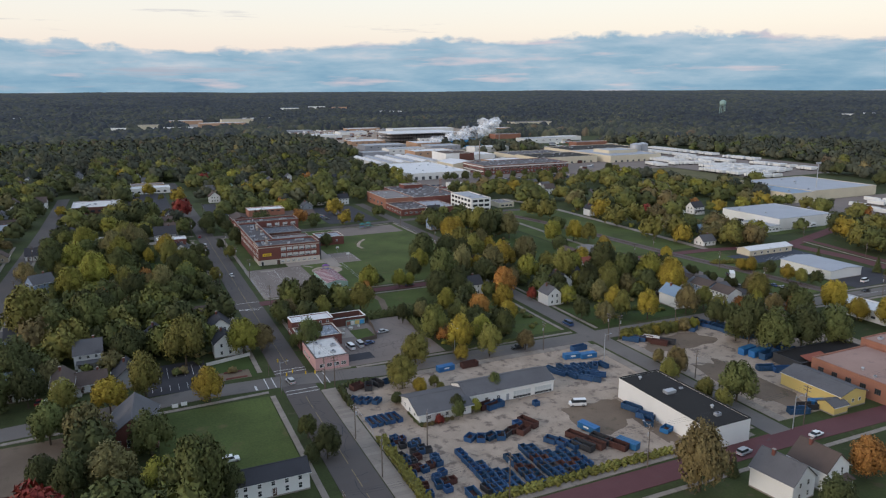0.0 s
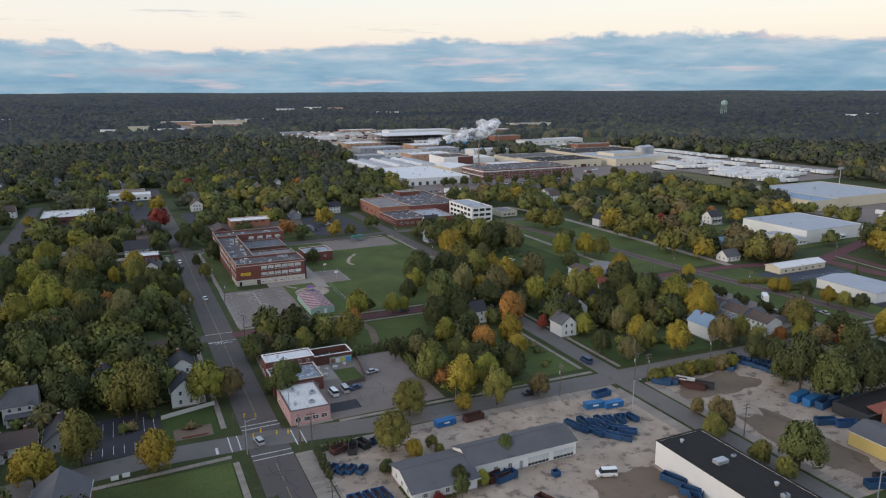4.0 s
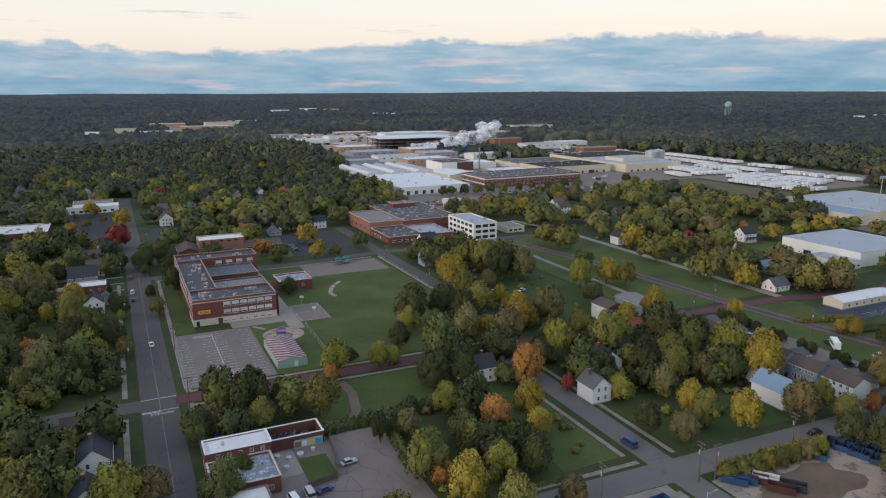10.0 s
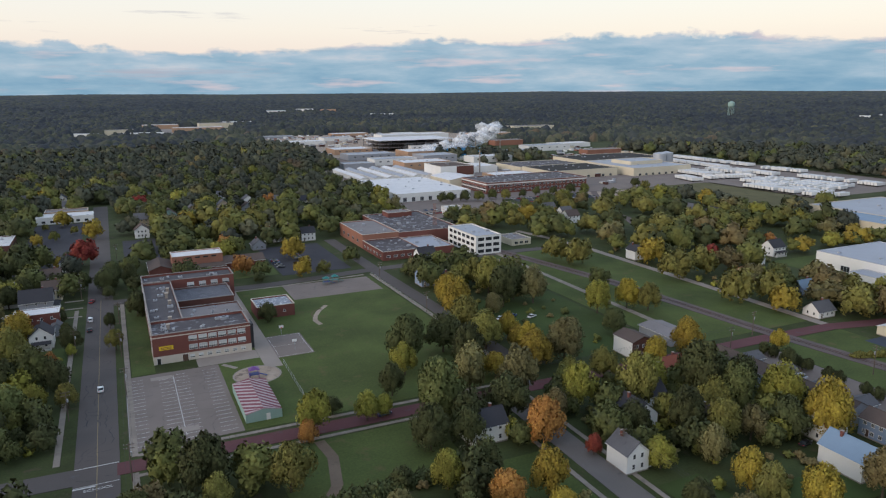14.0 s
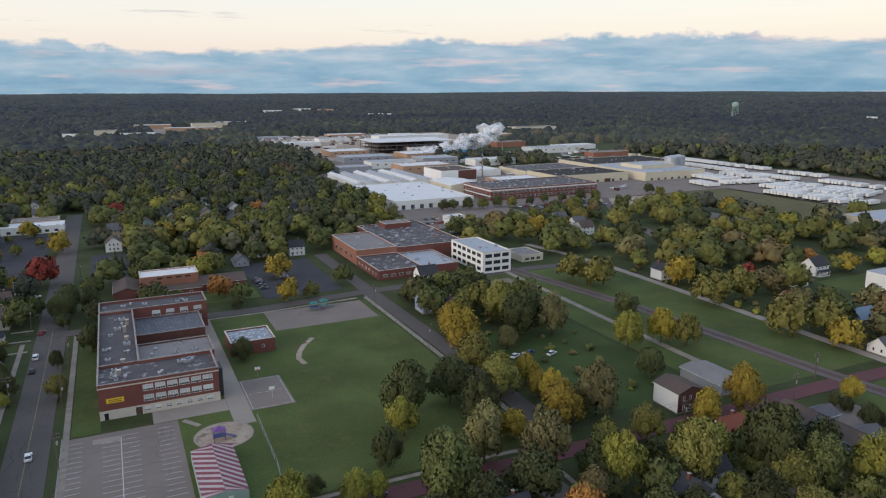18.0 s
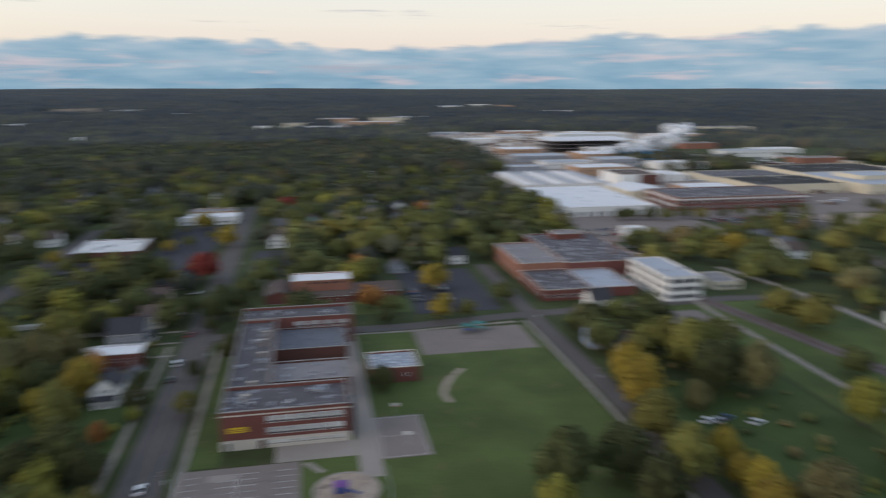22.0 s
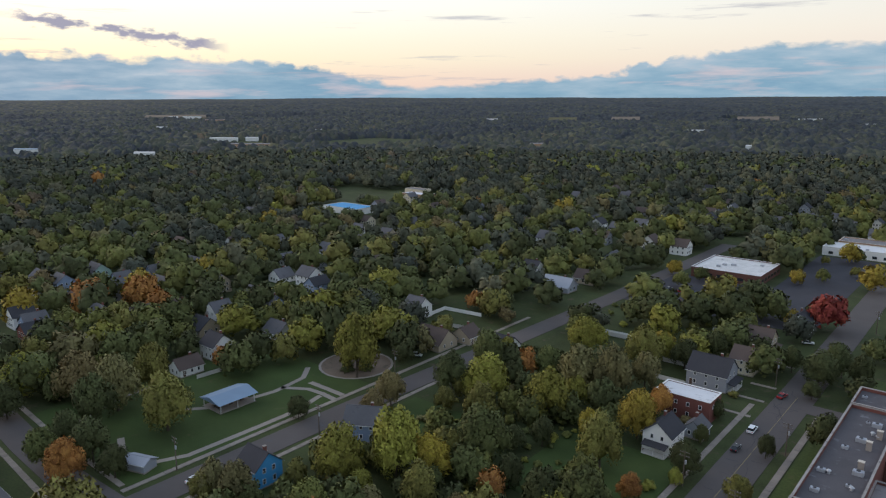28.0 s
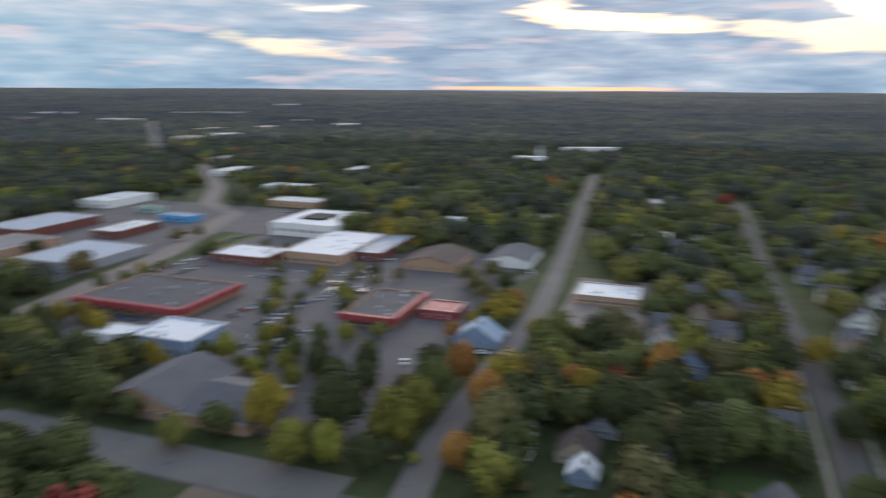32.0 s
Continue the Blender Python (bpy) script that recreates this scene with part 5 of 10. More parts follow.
# ---- lots, lawns and yards ----
LOT = "grey asphalt car park with worn markings"
LAWN = "mown green grass lawn"
for nm, r, mat, lab in (
        ("school_car_park", (38.2, 251.5, 68.6, 307), "asphalt_old", LOT), ("school_lawn", (68.6, 251, 158.5, 400), "lawn", "large mown school playing field"),
        ("school_front_lawn", (40.4, 308, 48, 400), "lawn", LAWN), ("gravel_yard", (40.8, 61.5, 139, 138.5), "gravel", "pale gravel storage yard with tyre marks"),
        ("gravel_yard_east", (153.8, 62, 236, 137.5), "gravel", "pale gravel and broken concrete storage yard"), ("lawn_corner", (-14, 100, 19.4, 142.6), "lawn", LAWN),
        ("bare_lot", (-75, 90, -37, 139), "dirt", "bare brown earth lot"), ("car_park_west", (-15.5, 157.8, 4, 184), "asphalt_dark", "fresh black asphalt car park"),
        ("garden_corner", (4.4, 160.5, 19.2, 181), "lawn_dark", LAWN), ("lot_behind_shop", (50.5, 155, 87, 201), "asphalt_old", "cracked grey asphalt lot"),
        ("shop_apron", (40.2, 154.6, 50.4, 205), "concrete", "concrete apron round the shops"), ("grass_plot", (72, 206, 119, 236.4), "lawn", LAWN), ("corner_lawn", (121, 156, 138.6, 205), "lawn", LAWN),
        ("garden_east", (155, 152, 168, 178), "lawn_dark", LAWN), ("garden_east_b", (168, 152, 205, 166), "lawn_dark", LAWN), ("field_lawn", (228, 249, 298, 412), "lawn", "wide mown grass field along the railway"),
        ("meadow", (176, 256, 226, 335), "lawn_dark", "rough green meadow between trees"), ("pale_lot", (213, 372, 238, 404), "asphalt_old", "pale worn lot by the field"),
        ("town_drive", (236, 151, 258, 232), "asphalt_old", "asphalt drive behind the town houses"), ("rail_lawn", (258.4, 150, 301, 236), "lawn", "mown grass along the railway"),
        ("shed_lot", (297, 204, 347, 223), "asphalt_blue", "dark blue-grey asphalt car park"), ("hall_lot", (303, 146.6, 345, 193), "asphalt_dark", "dark asphalt car park"),
        ("lawn_by_avenue", (278, 90, 330, 131), "lawn", LAWN), ("lawn_brick_street", (376, 142, 480, 172), "lawn", LAWN), ("lawn_between", (354.6, 86, 381, 131), "lawn", LAWN), ("lawn_warehouse", (372, 255, 450, 330), "lawn", LAWN),
        ("shop_lot_east", (378, 60, 565, 121), "asphalt_old", LOT), ("lot_white_block", (378, 130, 520, 139), "asphalt_old", LOT), ("north_play_yard", (112, 374, 156, 400), "asphalt_old", "grey asphalt play yard"),
        ("lot_north", (117, 421, 155, 494), "asphalt_dark", "dark asphalt car park"), ("church_lawn", (42, 425, 116, 446), "lawn", LAWN),
        ("lot_dark_north", (42, 494, 62, 556), "asphalt_dark", "dark asphalt car park"), ("lot_office", (-64, 482, 18, 548), "asphalt_dark", LOT), ("lot_office_b", (-14, 548, 18, 642), "asphalt_dark", LOT),
        ("park_lawn", (-145, 252, -82.6, 335), "lawn_dark", "mown green park lawn"), ("garden_w", (-64, 311, -42, 337), "lawn_dark", LAWN), ("garden_w_b", (-14, 312, 19.4, 350), "lawn_dark", LAWN),
        ("shop_lot_west", (-335, -62, -128, 118), "asphalt_mid", "broad grey asphalt shopping car park"), ("lot_corner_west", (-300, 152, -206, 188), "asphalt_old", LOT), ("lawn_w_small", (-200, 92, -183, 118), "lawn", LAWN),
        ("garden_west_c", (-120, 210, -92, 230), "lawn_dark", LAWN), ("mill_ground", (255, 600, 482, 905), "asphalt_old", "pale concrete and asphalt ground of the mill"), ("mill_parking", (244, 540, 352, 600), "asphalt_old", LOT), ("mill_car_park", (360, 572, 440, 600), "asphalt_dark", LOT),
        ("mill_ground_b", (482, 606, 600, 880), "asphalt_old", "pale ground of the mill"), ("mill_ground_c", (300, 905, 470, 1060), "asphalt_old", "pale ground of the mill"), ("mill_ground_d", (320, 1060, 620, 1300), "gravel", "pale ground of the mill"),
        ("mill_ground_e", (300, 1300, 760, 1620), "gravel", "pale bare ground beyond the mill"), ("trailer_yard", (600, 480, 790, 880), "asphalt_old", "wide pale trailer yard"), ("trailer_yard_b", (486, 232, 655, 345), "asphalt_old", "wide pale trailer yard"),
        ("fallow_field", (500, 440, 604, 604), "dirt_grass", "rough brownish field beside the trailers"), ("store_ground", (-430, -240, -336, -14), "asphalt_mid", LOT), ("far_yard", (160, 1770, 320, 2140), "concrete", "pale far industrial ground"),
        ("store_lot", (-335, -240, -200, -92), "asphalt_mid", LOT), ("shop_front", (-127.9, 30, -98, 118), "asphalt_mid", LOT), ("mill_pad", (440, 560, 500, 602), "gravel", "tan gravel pad by the mill road"), ("shop_island", (-256, 26, -232, 34), "lawn", LAWN), ("shop_island_b", (-182, 48, -150, 58), "lawn", LAWN), ("shop_lawn", (-200, 94, -172, 112), "lawn", LAWN), ("avenue_verge", (-330, -80, -290, -60), "lawn", LAWN), ("rough_patch", (158, 66, 172, 108), "dirt", "rough brown grass in the fenced lot"), ("yard_dirt", (113, 64, 118.6, 92), "dirt", "trodden earth strip"), ("yard_dirt_b", (96, 78, 116, 96), "dirt", "trodden earth strip"), ("yard_dirt_c", (158, 118, 186, 133), "dirt", "dark trodden earth among the containers")):
    z = {"lawn": 0.02, "lawn_dark": 0.024}.get(mat, 0.032)
    z += 0.001 * (len(nm) % 5) + (0.02 if mat == "dirt" else 0)
    if nm.startswith(("yard_dirt", "rough_patch")):
        worn_patch(nm, *r, z, mat, lab)
    else:
        quad(nm, *r, z, mat, lab)
quad("school_walk", 83.4, 296, 89.4, 400, 0.06, "concrete", "concrete walk beside the school")
quad("school_forecourt", 62, 307.4, 83.3, 316, 0.055, "concrete", "concrete forecourt of the school")
quad("ball_court", 89.4, 304, 103, 328, 0.065, "asphalt_old", "small asphalt ball court")
quad("mound_path", -99, 322, -82.7, 324, 0.06, "concrete", "pale concrete park path", False)


def disc(name, x, y, r, z, mat, label, sq=1.0):
    clear((x - r, y - r, x + r, y + r))
    g = Geo()
    g.hull([(x + r * math.cos(a * 0.2618), y + sq * r * math.sin(a * 0.2618), z - 0.1) for a in range(24)], [(x + r * math.cos(a * 0.2618), y + sq * r * math.sin(a * 0.2618), z) for a in range(24)], mat)
    return g.obj(name, None, label, kind="structure")


disc("play_sand", 79.5, 291.6, 7.6, 0.07, "gravel", "round sandy play ground")
disc("play_kerb", 79.5, 291.6, 8.2, 0.05, "concrete", "concrete edge of the sand ground")
disc("park_bed", -99, 344, 12.5, 0.07, "dirt", "round bed of bare reddish earth")
disc("park_bed_edge", -99, 344, 13.4, 0.05, "concrete", "pale kerb round the park bed")
for nm, pts in (("park_path_a", [(-116, 280), (-105, 293), (-102, 311), (-104, 324), (-110, 331)]), ("park_path_b", [(-103, 314), (-95, 319), (-89, 319.5), (-81, 319)]), ("park_path_c", [(-88, 318), (-85, 306), (-85, 290), (-85.4, 270), (-90, 260), (-97, 258), (-109, 263)])):
    strip(nm, pts, 1.9, 0.064, "concrete", "pale concrete park path", False)
strip("school_path", [(70, 306), (74, 300.5)], 1.6, 0.075, "concrete", "concrete path to the sand ground", False)
strip("bare_arc", [(123, 359.5), (118, 353), (114.4, 346), (112.8, 340), (113.6, 334)], 2.0, 0.05, "gravel", "pale arc of bare earth worn in the field", False)
strip("grass_track", [(86, 236), (87, 226), (84, 212), (80, 206)], 3.0, 0.05, "dirt", "worn earth track over the grass", False)



def cracks(name, x0, y0, x1, y1, n, seed, z, mat="asphalt_dark", step=2.2, width=0.09):
    """Branching cracks sealed with tar, as thin flat ribbons."""
    rng = random.Random(seed)
    g = Geo()
    for _ in range(n):
        x, y, a = rng.uniform(x0, x1), rng.uniform(y0, y1), rng.choice((0, 1.57, 3.14, 4.71)) + rng.uniform(-0.4, 0.4)
        w = width * rng.uniform(0.6, 1.5)
        for _ in range(rng.randint(2, 9)):
            b = a + rng.uniform(-0.5, 0.5)
            d = step * rng.uniform(0.5, 1.3)
            u, v = x + math.cos(b) * d, y + math.sin(b) * d
            if not (x0 < u < x1 and y0 < v < y1):
                break
            nx, ny = -math.sin(b) * w, math.cos(b) * w
            g.face([(x - nx, y - ny, z), (u - nx, v - ny, z), (u + nx, v + ny, z), (x + nx, y + ny, z)], mat)
            x, y = u, v
    return g.obj(name, None, "dark tar-filled cracks in the asphalt", kind="structure")


cracks("car_park_cracks", 43, 254, 68, 304, 20, 1, 0.062, "asphalt_mid", 2.0, 0.06)
cracks("shop_lot_cracks", 56, 157, 86, 200, 34, 2, 0.066, "asphalt_mid", 2.0, 0.08)
cracks("street_cracks", 25.4, 60, 34.6, 420, 110, 5, 0.072, "asphalt_dark", 2.0, 0.07)
cracks("play_yard_cracks", 114, 376, 154, 398, 10, 6, 0.062, "asphalt_mid", 2.0, 0.06)


def painted_word(text, x, y, size, rot, z):
    """A word painted on the street."""
    cu = bpy.data.curves.new("word", "FONT")
    cu.body, cu.size, cu.align_x, cu.align_y = text, size, "CENTER", "CENTER"
    cu.materials.append(M("white_line"))
    ob = new("street_word", cu)
    ob.matrix_basis = pose(x, y, z, 0, 0, rot)
    return tagged(ob, f"the word {text} in worn white street paint", kind="structure")


painted_word("SCHOOL", 30.7, 236.0, 1.7, 0, 0.07)

# railway
TRACK = [(238, 470), (251, 405), (264, 335), (268, 291), (271.5, 250), (275, 224), (281, 184), (285, 149), (288, 110), (290, 60)]
strip("railway_bed", TRACK, 7.6, 0.16, "ballast", "dark gravel railway bed")
strip("railway_bed_mill", [(372, 440), (391, 478), (398, 509), (418, 546), (457, 607)], 6.0, 0.15, "ballast", "dark gravel railway bed")


def rails(pts):
    b = base("railway_track", pose(0, 0, 0), "two rusty steel rails on wooden sleepers", "railway")
    for s in (-0.72, 0.72):
        g = Geo()
        for p, q in zip(pts, pts[1:]):
            d = (Vector((*q, 0)) - Vector((*p, 0))).normalized()
            o = Vector((-d.y, d.x, 0)) * s
            g.tube(Vector((*p, 0.27)) + o, Vector((*q, 0.27)) + o, 0.06, 0.06, "rust", 4)
        g.obj("rail", b)
    g = Geo()
    for p, q in zip(pts, pts[1:]):
        p, q = Vector((*p, 0)), Vector((*q, 0))
        n = int((q - p).length / 1.4)
        d = (q - p).normalized()
        s = Vector((-d.y, d.x, 0)) * 1.25
        for i in range(n):
            c = p.lerp(q, i / n)
            e = d * 0.13
            g.hull([c - s - e + Vector((0, 0, .14)), c + s - e + Vector((0, 0, .14)), c + s + e + Vector((0, 0, .14)), c - s + e + Vector((0, 0, .14))][::-1],
                   [c - s - e + Vector((0, 0, .22)), c + s - e + Vector((0, 0, .22)), c + s + e + Vector((0, 0, .22)), c - s + e + Vector((0, 0, .22))][::-1], "wood_pole")
    tagged(g.obj("sleepers", b), kind="stuff")


rails(TRACK)

# road paint
marks("centre_line_main", [(29.95, y, 30.15, y + 9) for y in range(-40, 134, 12)] + [(30.2, y, 30.4, y + 22) for y in range(166, 236, 23)] + [(30.1, y, 30.3, y + 22) for y in range(254, 400, 23)], "yellow_line", 0.07, "faded yellow centre line")
marks("centre_line_cross", [(x, 146.1, x + 5, 146.25) for x in range(66, 108, 9)], "yellow_line", 0.075, "faded yellow centre line")
marks("crossing_north", [(24.8, 159.2, 35.6, 159.5), (24.8, 161.6, 35.6, 161.9)])
marks("crossing_south", [(24.8, 140.6, 35.4, 140.9), (24.8, 143.2, 35.4, 143.5)])
marks("crossing_east", [(37.4, 144.5, 37.7, 154), (39.8, 144.5, 40.1, 154)])
marks("crossing_west", [(20.4, 148, 20.7, 157), (22.8, 148, 23.1, 157), (16.5, 148.4, 17.2, 152)])
marks("stop_line_school", [(24.9, 237.4, 30, 237.9), (25, 247.8, 35.4, 248.1), (25, 238.2, 35.4, 238.4)], "white_line", 0.075)
marks("stalls_school", [(x, y, x + 4.6, y + 0.12) for x in (39.0, 48.5, 53.2, 62.6) for y in np.arange(254, 304, 2.75)] + [(53.1, 256, 53.25, 303)], "white_line", 0.05)
marks("patched_ground", [(49.5, 258, 57, 261.5), (46, 301, 53, 304)], "concrete", 0.052, "pale patches in the asphalt")
marks("stalls_west", [(x, 160, x + 0.12, 165) for x in np.arange(-14, 3, 2.7)] + [(x, 171, x + 0.12, 181) for x in np.arange(-14, 3, 2.7)], "white_line", 0.05)
marks("stalls_shed", [(x, 205, x + 0.14, 210) for x in np.arange(312, 345, 2.8)], "white_line", 0.05)
marks("stalls_shops", [(x, y, x + 0.15, y + 5) for y in (-30, -10, 10) for x in np.arange(-165, -105, 2.8)] + [(x, y, x + 5, y + 0.15) for x in (-262, -246, -168) for y in np.arange(-8, 66, 2.8)], "white_line", 0.05)
marks("court_lines", [(90, 304.6, 90.1, 327.4), (102.3, 304.6, 102.4, 327.4), (90, 304.6, 102.4, 304.7), (90, 327.3, 102.4, 327.4), (90, 316, 102.4, 316.1)], "white_line", 0.075)

for cx, cy in ((337, 137.6), (400, 135.6)):
    g = Geo()
    for s in (-1, 1):
        g.hull([(cx - 2.6, cy - s * 1.5 - 0.2, 0.07), (cx + 2.6, cy + s * 1.5 - 0.2, 0.07), (cx + 2.6, cy + s * 1.5 + 0.2, 0.07), (cx - 2.6, cy - s * 1.5 + 0.2, 0.07)], [(cx - 2.6, cy - s * 1.5 - 0.2, 0.076 + 0.003 * s), (cx + 2.6, cy + s * 1.5 - 0.2, 0.076 + 0.003 * s), (cx + 2.6, cy + s * 1.5 + 0.2, 0.076 + 0.003 * s), (cx - 2.6, cy - s * 1.5 + 0.2, 0.076 + 0.003 * s)], "white_line")
    g.obj("crossing_mark", None, "worn white crossing mark on the asphalt", kind="structure")
marks("stop_lines_rail", [(288, 138.4, 288.5, 142.4), (276.4, 134.8, 276.9, 138.8), (332.4, 138.2, 332.8, 142)], "white_line", 0.078)
marks("centre_line_avenue", [(x, 137.9 - (x - 300) * 0.027, x + 14, 138.05 - (x - 300) * 0.027) for x in range(292, 330, 15)], "white_line", 0.078)
for i in range(9):
    a0, a1 = 1.75 + i * 0.16, 1.75 + (i + 1) * 0.16
    g = Geo()
    pt = lambda a, r: (121 + r * math.cos(a), 346 + r * 1.25 * math.sin(a), 0.062)
    g.face([pt(a0, 7.2), pt(a0, 8.2), pt(a1, 8.2), pt(a1, 7.2)][::-1], "dirt_grass")
    g.obj("worn_arc", None, "worn arc of bare earth in the playing field", kind="structure")

# ---- the school ----
def school():
    b = base("school", pose(48, 316, 0), "large three-storey red brick school with flat tar roofs", "school")
    clear((46, 314, 90, 408))
    t, H = 0.4, 11.0

    def block(x0, y0, x1, y1, h, roof, wall="brick_red", par=0.9):
        g = Geo()
        for q in ((x0, y0, x1, y0 + t), (x0, y1 - t, x1, y1), (x0, y0 + t, x0 + t, y1 - t), (x1 - t, y0 + t, x1, y1 - t)):
            g.box(q[0], q[1], 0, q[2], q[3], h, wall)
        g.obj("wall", b)
        Geo().box(x0 + t, y0 + t, h - par - 0.3, x1 - t, y1 - t, h - par, roof).obj("roof", b)
        c = Geo()
        for q in ((x0 - 0.12, y0 - 0.12, x1 + 0.12, y0 + t), (x0 - 0.12, y1 - t, x1 + 0.12, y1 + 0.12), (x0 - 0.12, y0 + t, x0 + t, y1 - t), (x1 - t, y0 + t, x1 + 0.12, y1 - t)):
            c.box(q[0], q[1], h, q[2], q[3], h + 0.18, "coping_grey")
        c.obj("coping", b)

    block(0, 0, 34, 16.5, H, "roof_tar")
    block(0, 16.55, 12, 77, H - 0.3, "roof_dusk")
    block(12.05, 25, 36, 41, H - 3.0, "roof_gravel", "brick_brown", 0.5)
    block(12.05, 55, 36.5, 76.9, 6.8, "roof_speckled", "brick_brown", 0.4)
    block(0, 77.05, 40, 91, H, "roof_dusk")
    # trim bands and the pale ground floor
    g = Geo()
    g.box(-0.1, -0.1, 9.75, 34.1, 0, 10.1, "stone_trim").box(-0.1, 0, 9.75, 0, 16.5, 10.1, "stone_trim").box(34, 0, 9.75, 34.1, 16.5, 10.1, "stone_trim")
    g.obj("trim_band", b)
    g = Geo()
    g.box(-0.09, -0.09, 0, 34.09, 0, 2.9, "stone_trim").box(-0.09, 0, 0, 0, 16.5, 2.3, "stone_trim").box(34, 0, 0, 34.09, 16.5, 2.6, "stone_trim")
    g.obj("ground_floor_band", b)
    for row, z in enumerate((3.9, 7.2)):
        for i in range(6):
            add_window(b, pose(13.6 + 3.42 * i, 0, z), 2.9, 2.0, "white_paint", 4, "window_blind")
        for i in range(4):
            add_window(b, wall_pose("E", 0, 0, 34, 16.5, 2.5 + 3.6 * i, z), 2.4, 2.0, "white_paint", 3, "window_blind")
    for i in range(7):
        add_window(b, pose(13.0 + 3.0 * i, -0.09, 0.9), 1.7, 1.3, "white_paint", 2, "window_blind")
    for side, x0, x1, n, z in (("S", 18, 39, 4, 7.2), ("S", 18, 39, 4, 3.4)):
        for i in range(n):
            add_window(b, pose(x0 + (x1 - x0) * (i + 0.5) / n, 77.05, z), 3.0, 2.1, "white_paint", 3, "window_blind")
    for i in range(14):
        for z in (3.6, 7.0):
            add_window(b, wall_pose("W", 0, 20, 12, 91, 3 + 4.9 * i, z), 2.2, 2.0, "white_paint", 3, "window_blind")
    for i in range(4):
        for z in (3.6, 7.0):
            add_window(b, wall_pose("W", 0, 0, 12, 20, 2.5 + 4.6 * i, z), 1.6, 2.0, "white_paint", 2, "window_blind")
    for i in range(3):
        for z in (3.4, 7.2):
            add_window(b, wall_pose("E", 0, 77, 40, 91, 2.2 + 4.6 * i, z), 2.4, 2.0, "white_paint", 3, "window_blind")
    add_door(b, pose(10.6, -0.09, 0.02), 1.9, 2.5, "door_brown")
    add_door(b, pose(1.7, -0.09, 0.02), 1.2, 2.2, "car_black")
    s = Geo().box(2.0, -0.16, 5.1, 6.8, -0.02, 6.6, "sign_yellow")
    s.obj("banner", b, "yellow banner on the brick front")
    m = Geo()
    for i in range(2):
        m.box(2.6, -0.19, 5.45 + 0.5 * i, 6.2, -0.16, 5.65 + 0.5 * i, "brick_red")
    m.obj("banner_bars", b)
    Geo().box(34.1, 3, 0, 35.6, 9, 9.4, "dark_steel").box(34.1, 9.2, 0, 35.2, 12, 5, "dark_steel").obj("fire_stair", b, "black steel fire stair")
    roof_units(b, 0, 0, 34, 16, H - 0.9, 11, 4)
    roof_units(b, 0, 22, 12, 73, H - 1.2, 12, 5)
    roof_units(b, 0, 78, 40, 90, H - 0.9, 9, 6)
    roof_units(b, 13, 26, 35, 40, H - 3.5, 6, 7)
    for x, y in ((6, 8), (7.4, 17), (9, 40), (8.6, 52), (9.6, 60)):
        Geo().box(x - 0.6, y - 0.45, H - 1.2, x + 0.6, y + 0.45, H + 1.0, "concrete").box(x - 0.7, y - 0.55, H + 1.0, x + 0.7, y + 0.55, H + 1.2, "stone_trim").obj("chimney", b)


school()
flat_building("school_annex", 91, 352, 107, 367, 5.2, "brick_red", "roof_patchy", "low red brick school annexe with a flat roof", "building", [("S", 2, 1.0, 1.2, 2.0, 0.2, 0.9, "white_paint", 1)], 0.5, 2)


def striped_hall():
    b = base("play_pavilion", pose(69.6, 255.6, 0), "low pale green play building with a red-striped roof", "pavilion")
    W, D, h, r = 10.6, 25.0, 2.6, 1.1
    g = Geo()
    g.face([(0, 0, 0), (W, 0, 0), (W, 0, h), (W / 2, 0, h + r), (0, 0, h)], "teal_siding")
    g.face([(W, D, 0), (0, D, 0), (0, D, h), (W / 2, D, h + r), (W, D, h)], "teal_siding")
    g.face([(0, D, 0), (0, 0, 0), (0, 0, h), (0, D, h)], "teal_siding")
    g.face([(W, 0, 0), (W, D, 0), (W, D, h), (W, 0, h)], "teal_siding")
    g.obj("wall", b)
    for s in (0, 1):
        x0, x1 = (0, W / 2) if s == 0 else (W / 2, W)
        z = lambda x: h + r - abs(x - W / 2) / (W / 2) * r + 0.12
        p = Geo()
        p.hull([(x0, 0, z(x0) - 0.1), (x1, 0, z(x1) - 0.1), (x1, D, z(x1) - 0.1), (x0, D, z(x0) - 0.1)], [(x0, 0, z(x0)), (x1, 0, z(x1)), (x1, D, z(x1)), (x0, D, z(x0))], "play_pale")
        p.obj("roof", b)
        q = Geo()
        k = -6.0
        while k < D + 6:
            pts = []
            for (x, y) in ((x0, k), (x1, k - 4.4), (x1, k - 3.0), (x0, k + 1.4)):
                pts.append((x, min(max(y, 0.02), D - 0.02), z(x) + 0.02))
            if pts[2][1] - pts[1][1] > 0.02 or pts[3][1] - pts[0][1] > 0.02:
                q.face(pts, "play_stripe")
            k += 2.6
        q.obj("stripes", b, "dark red painted stripes")
    add_door(b, pose(6.5, 0, 0.02), 1.0, 2.0, "white_paint")


striped_hall()

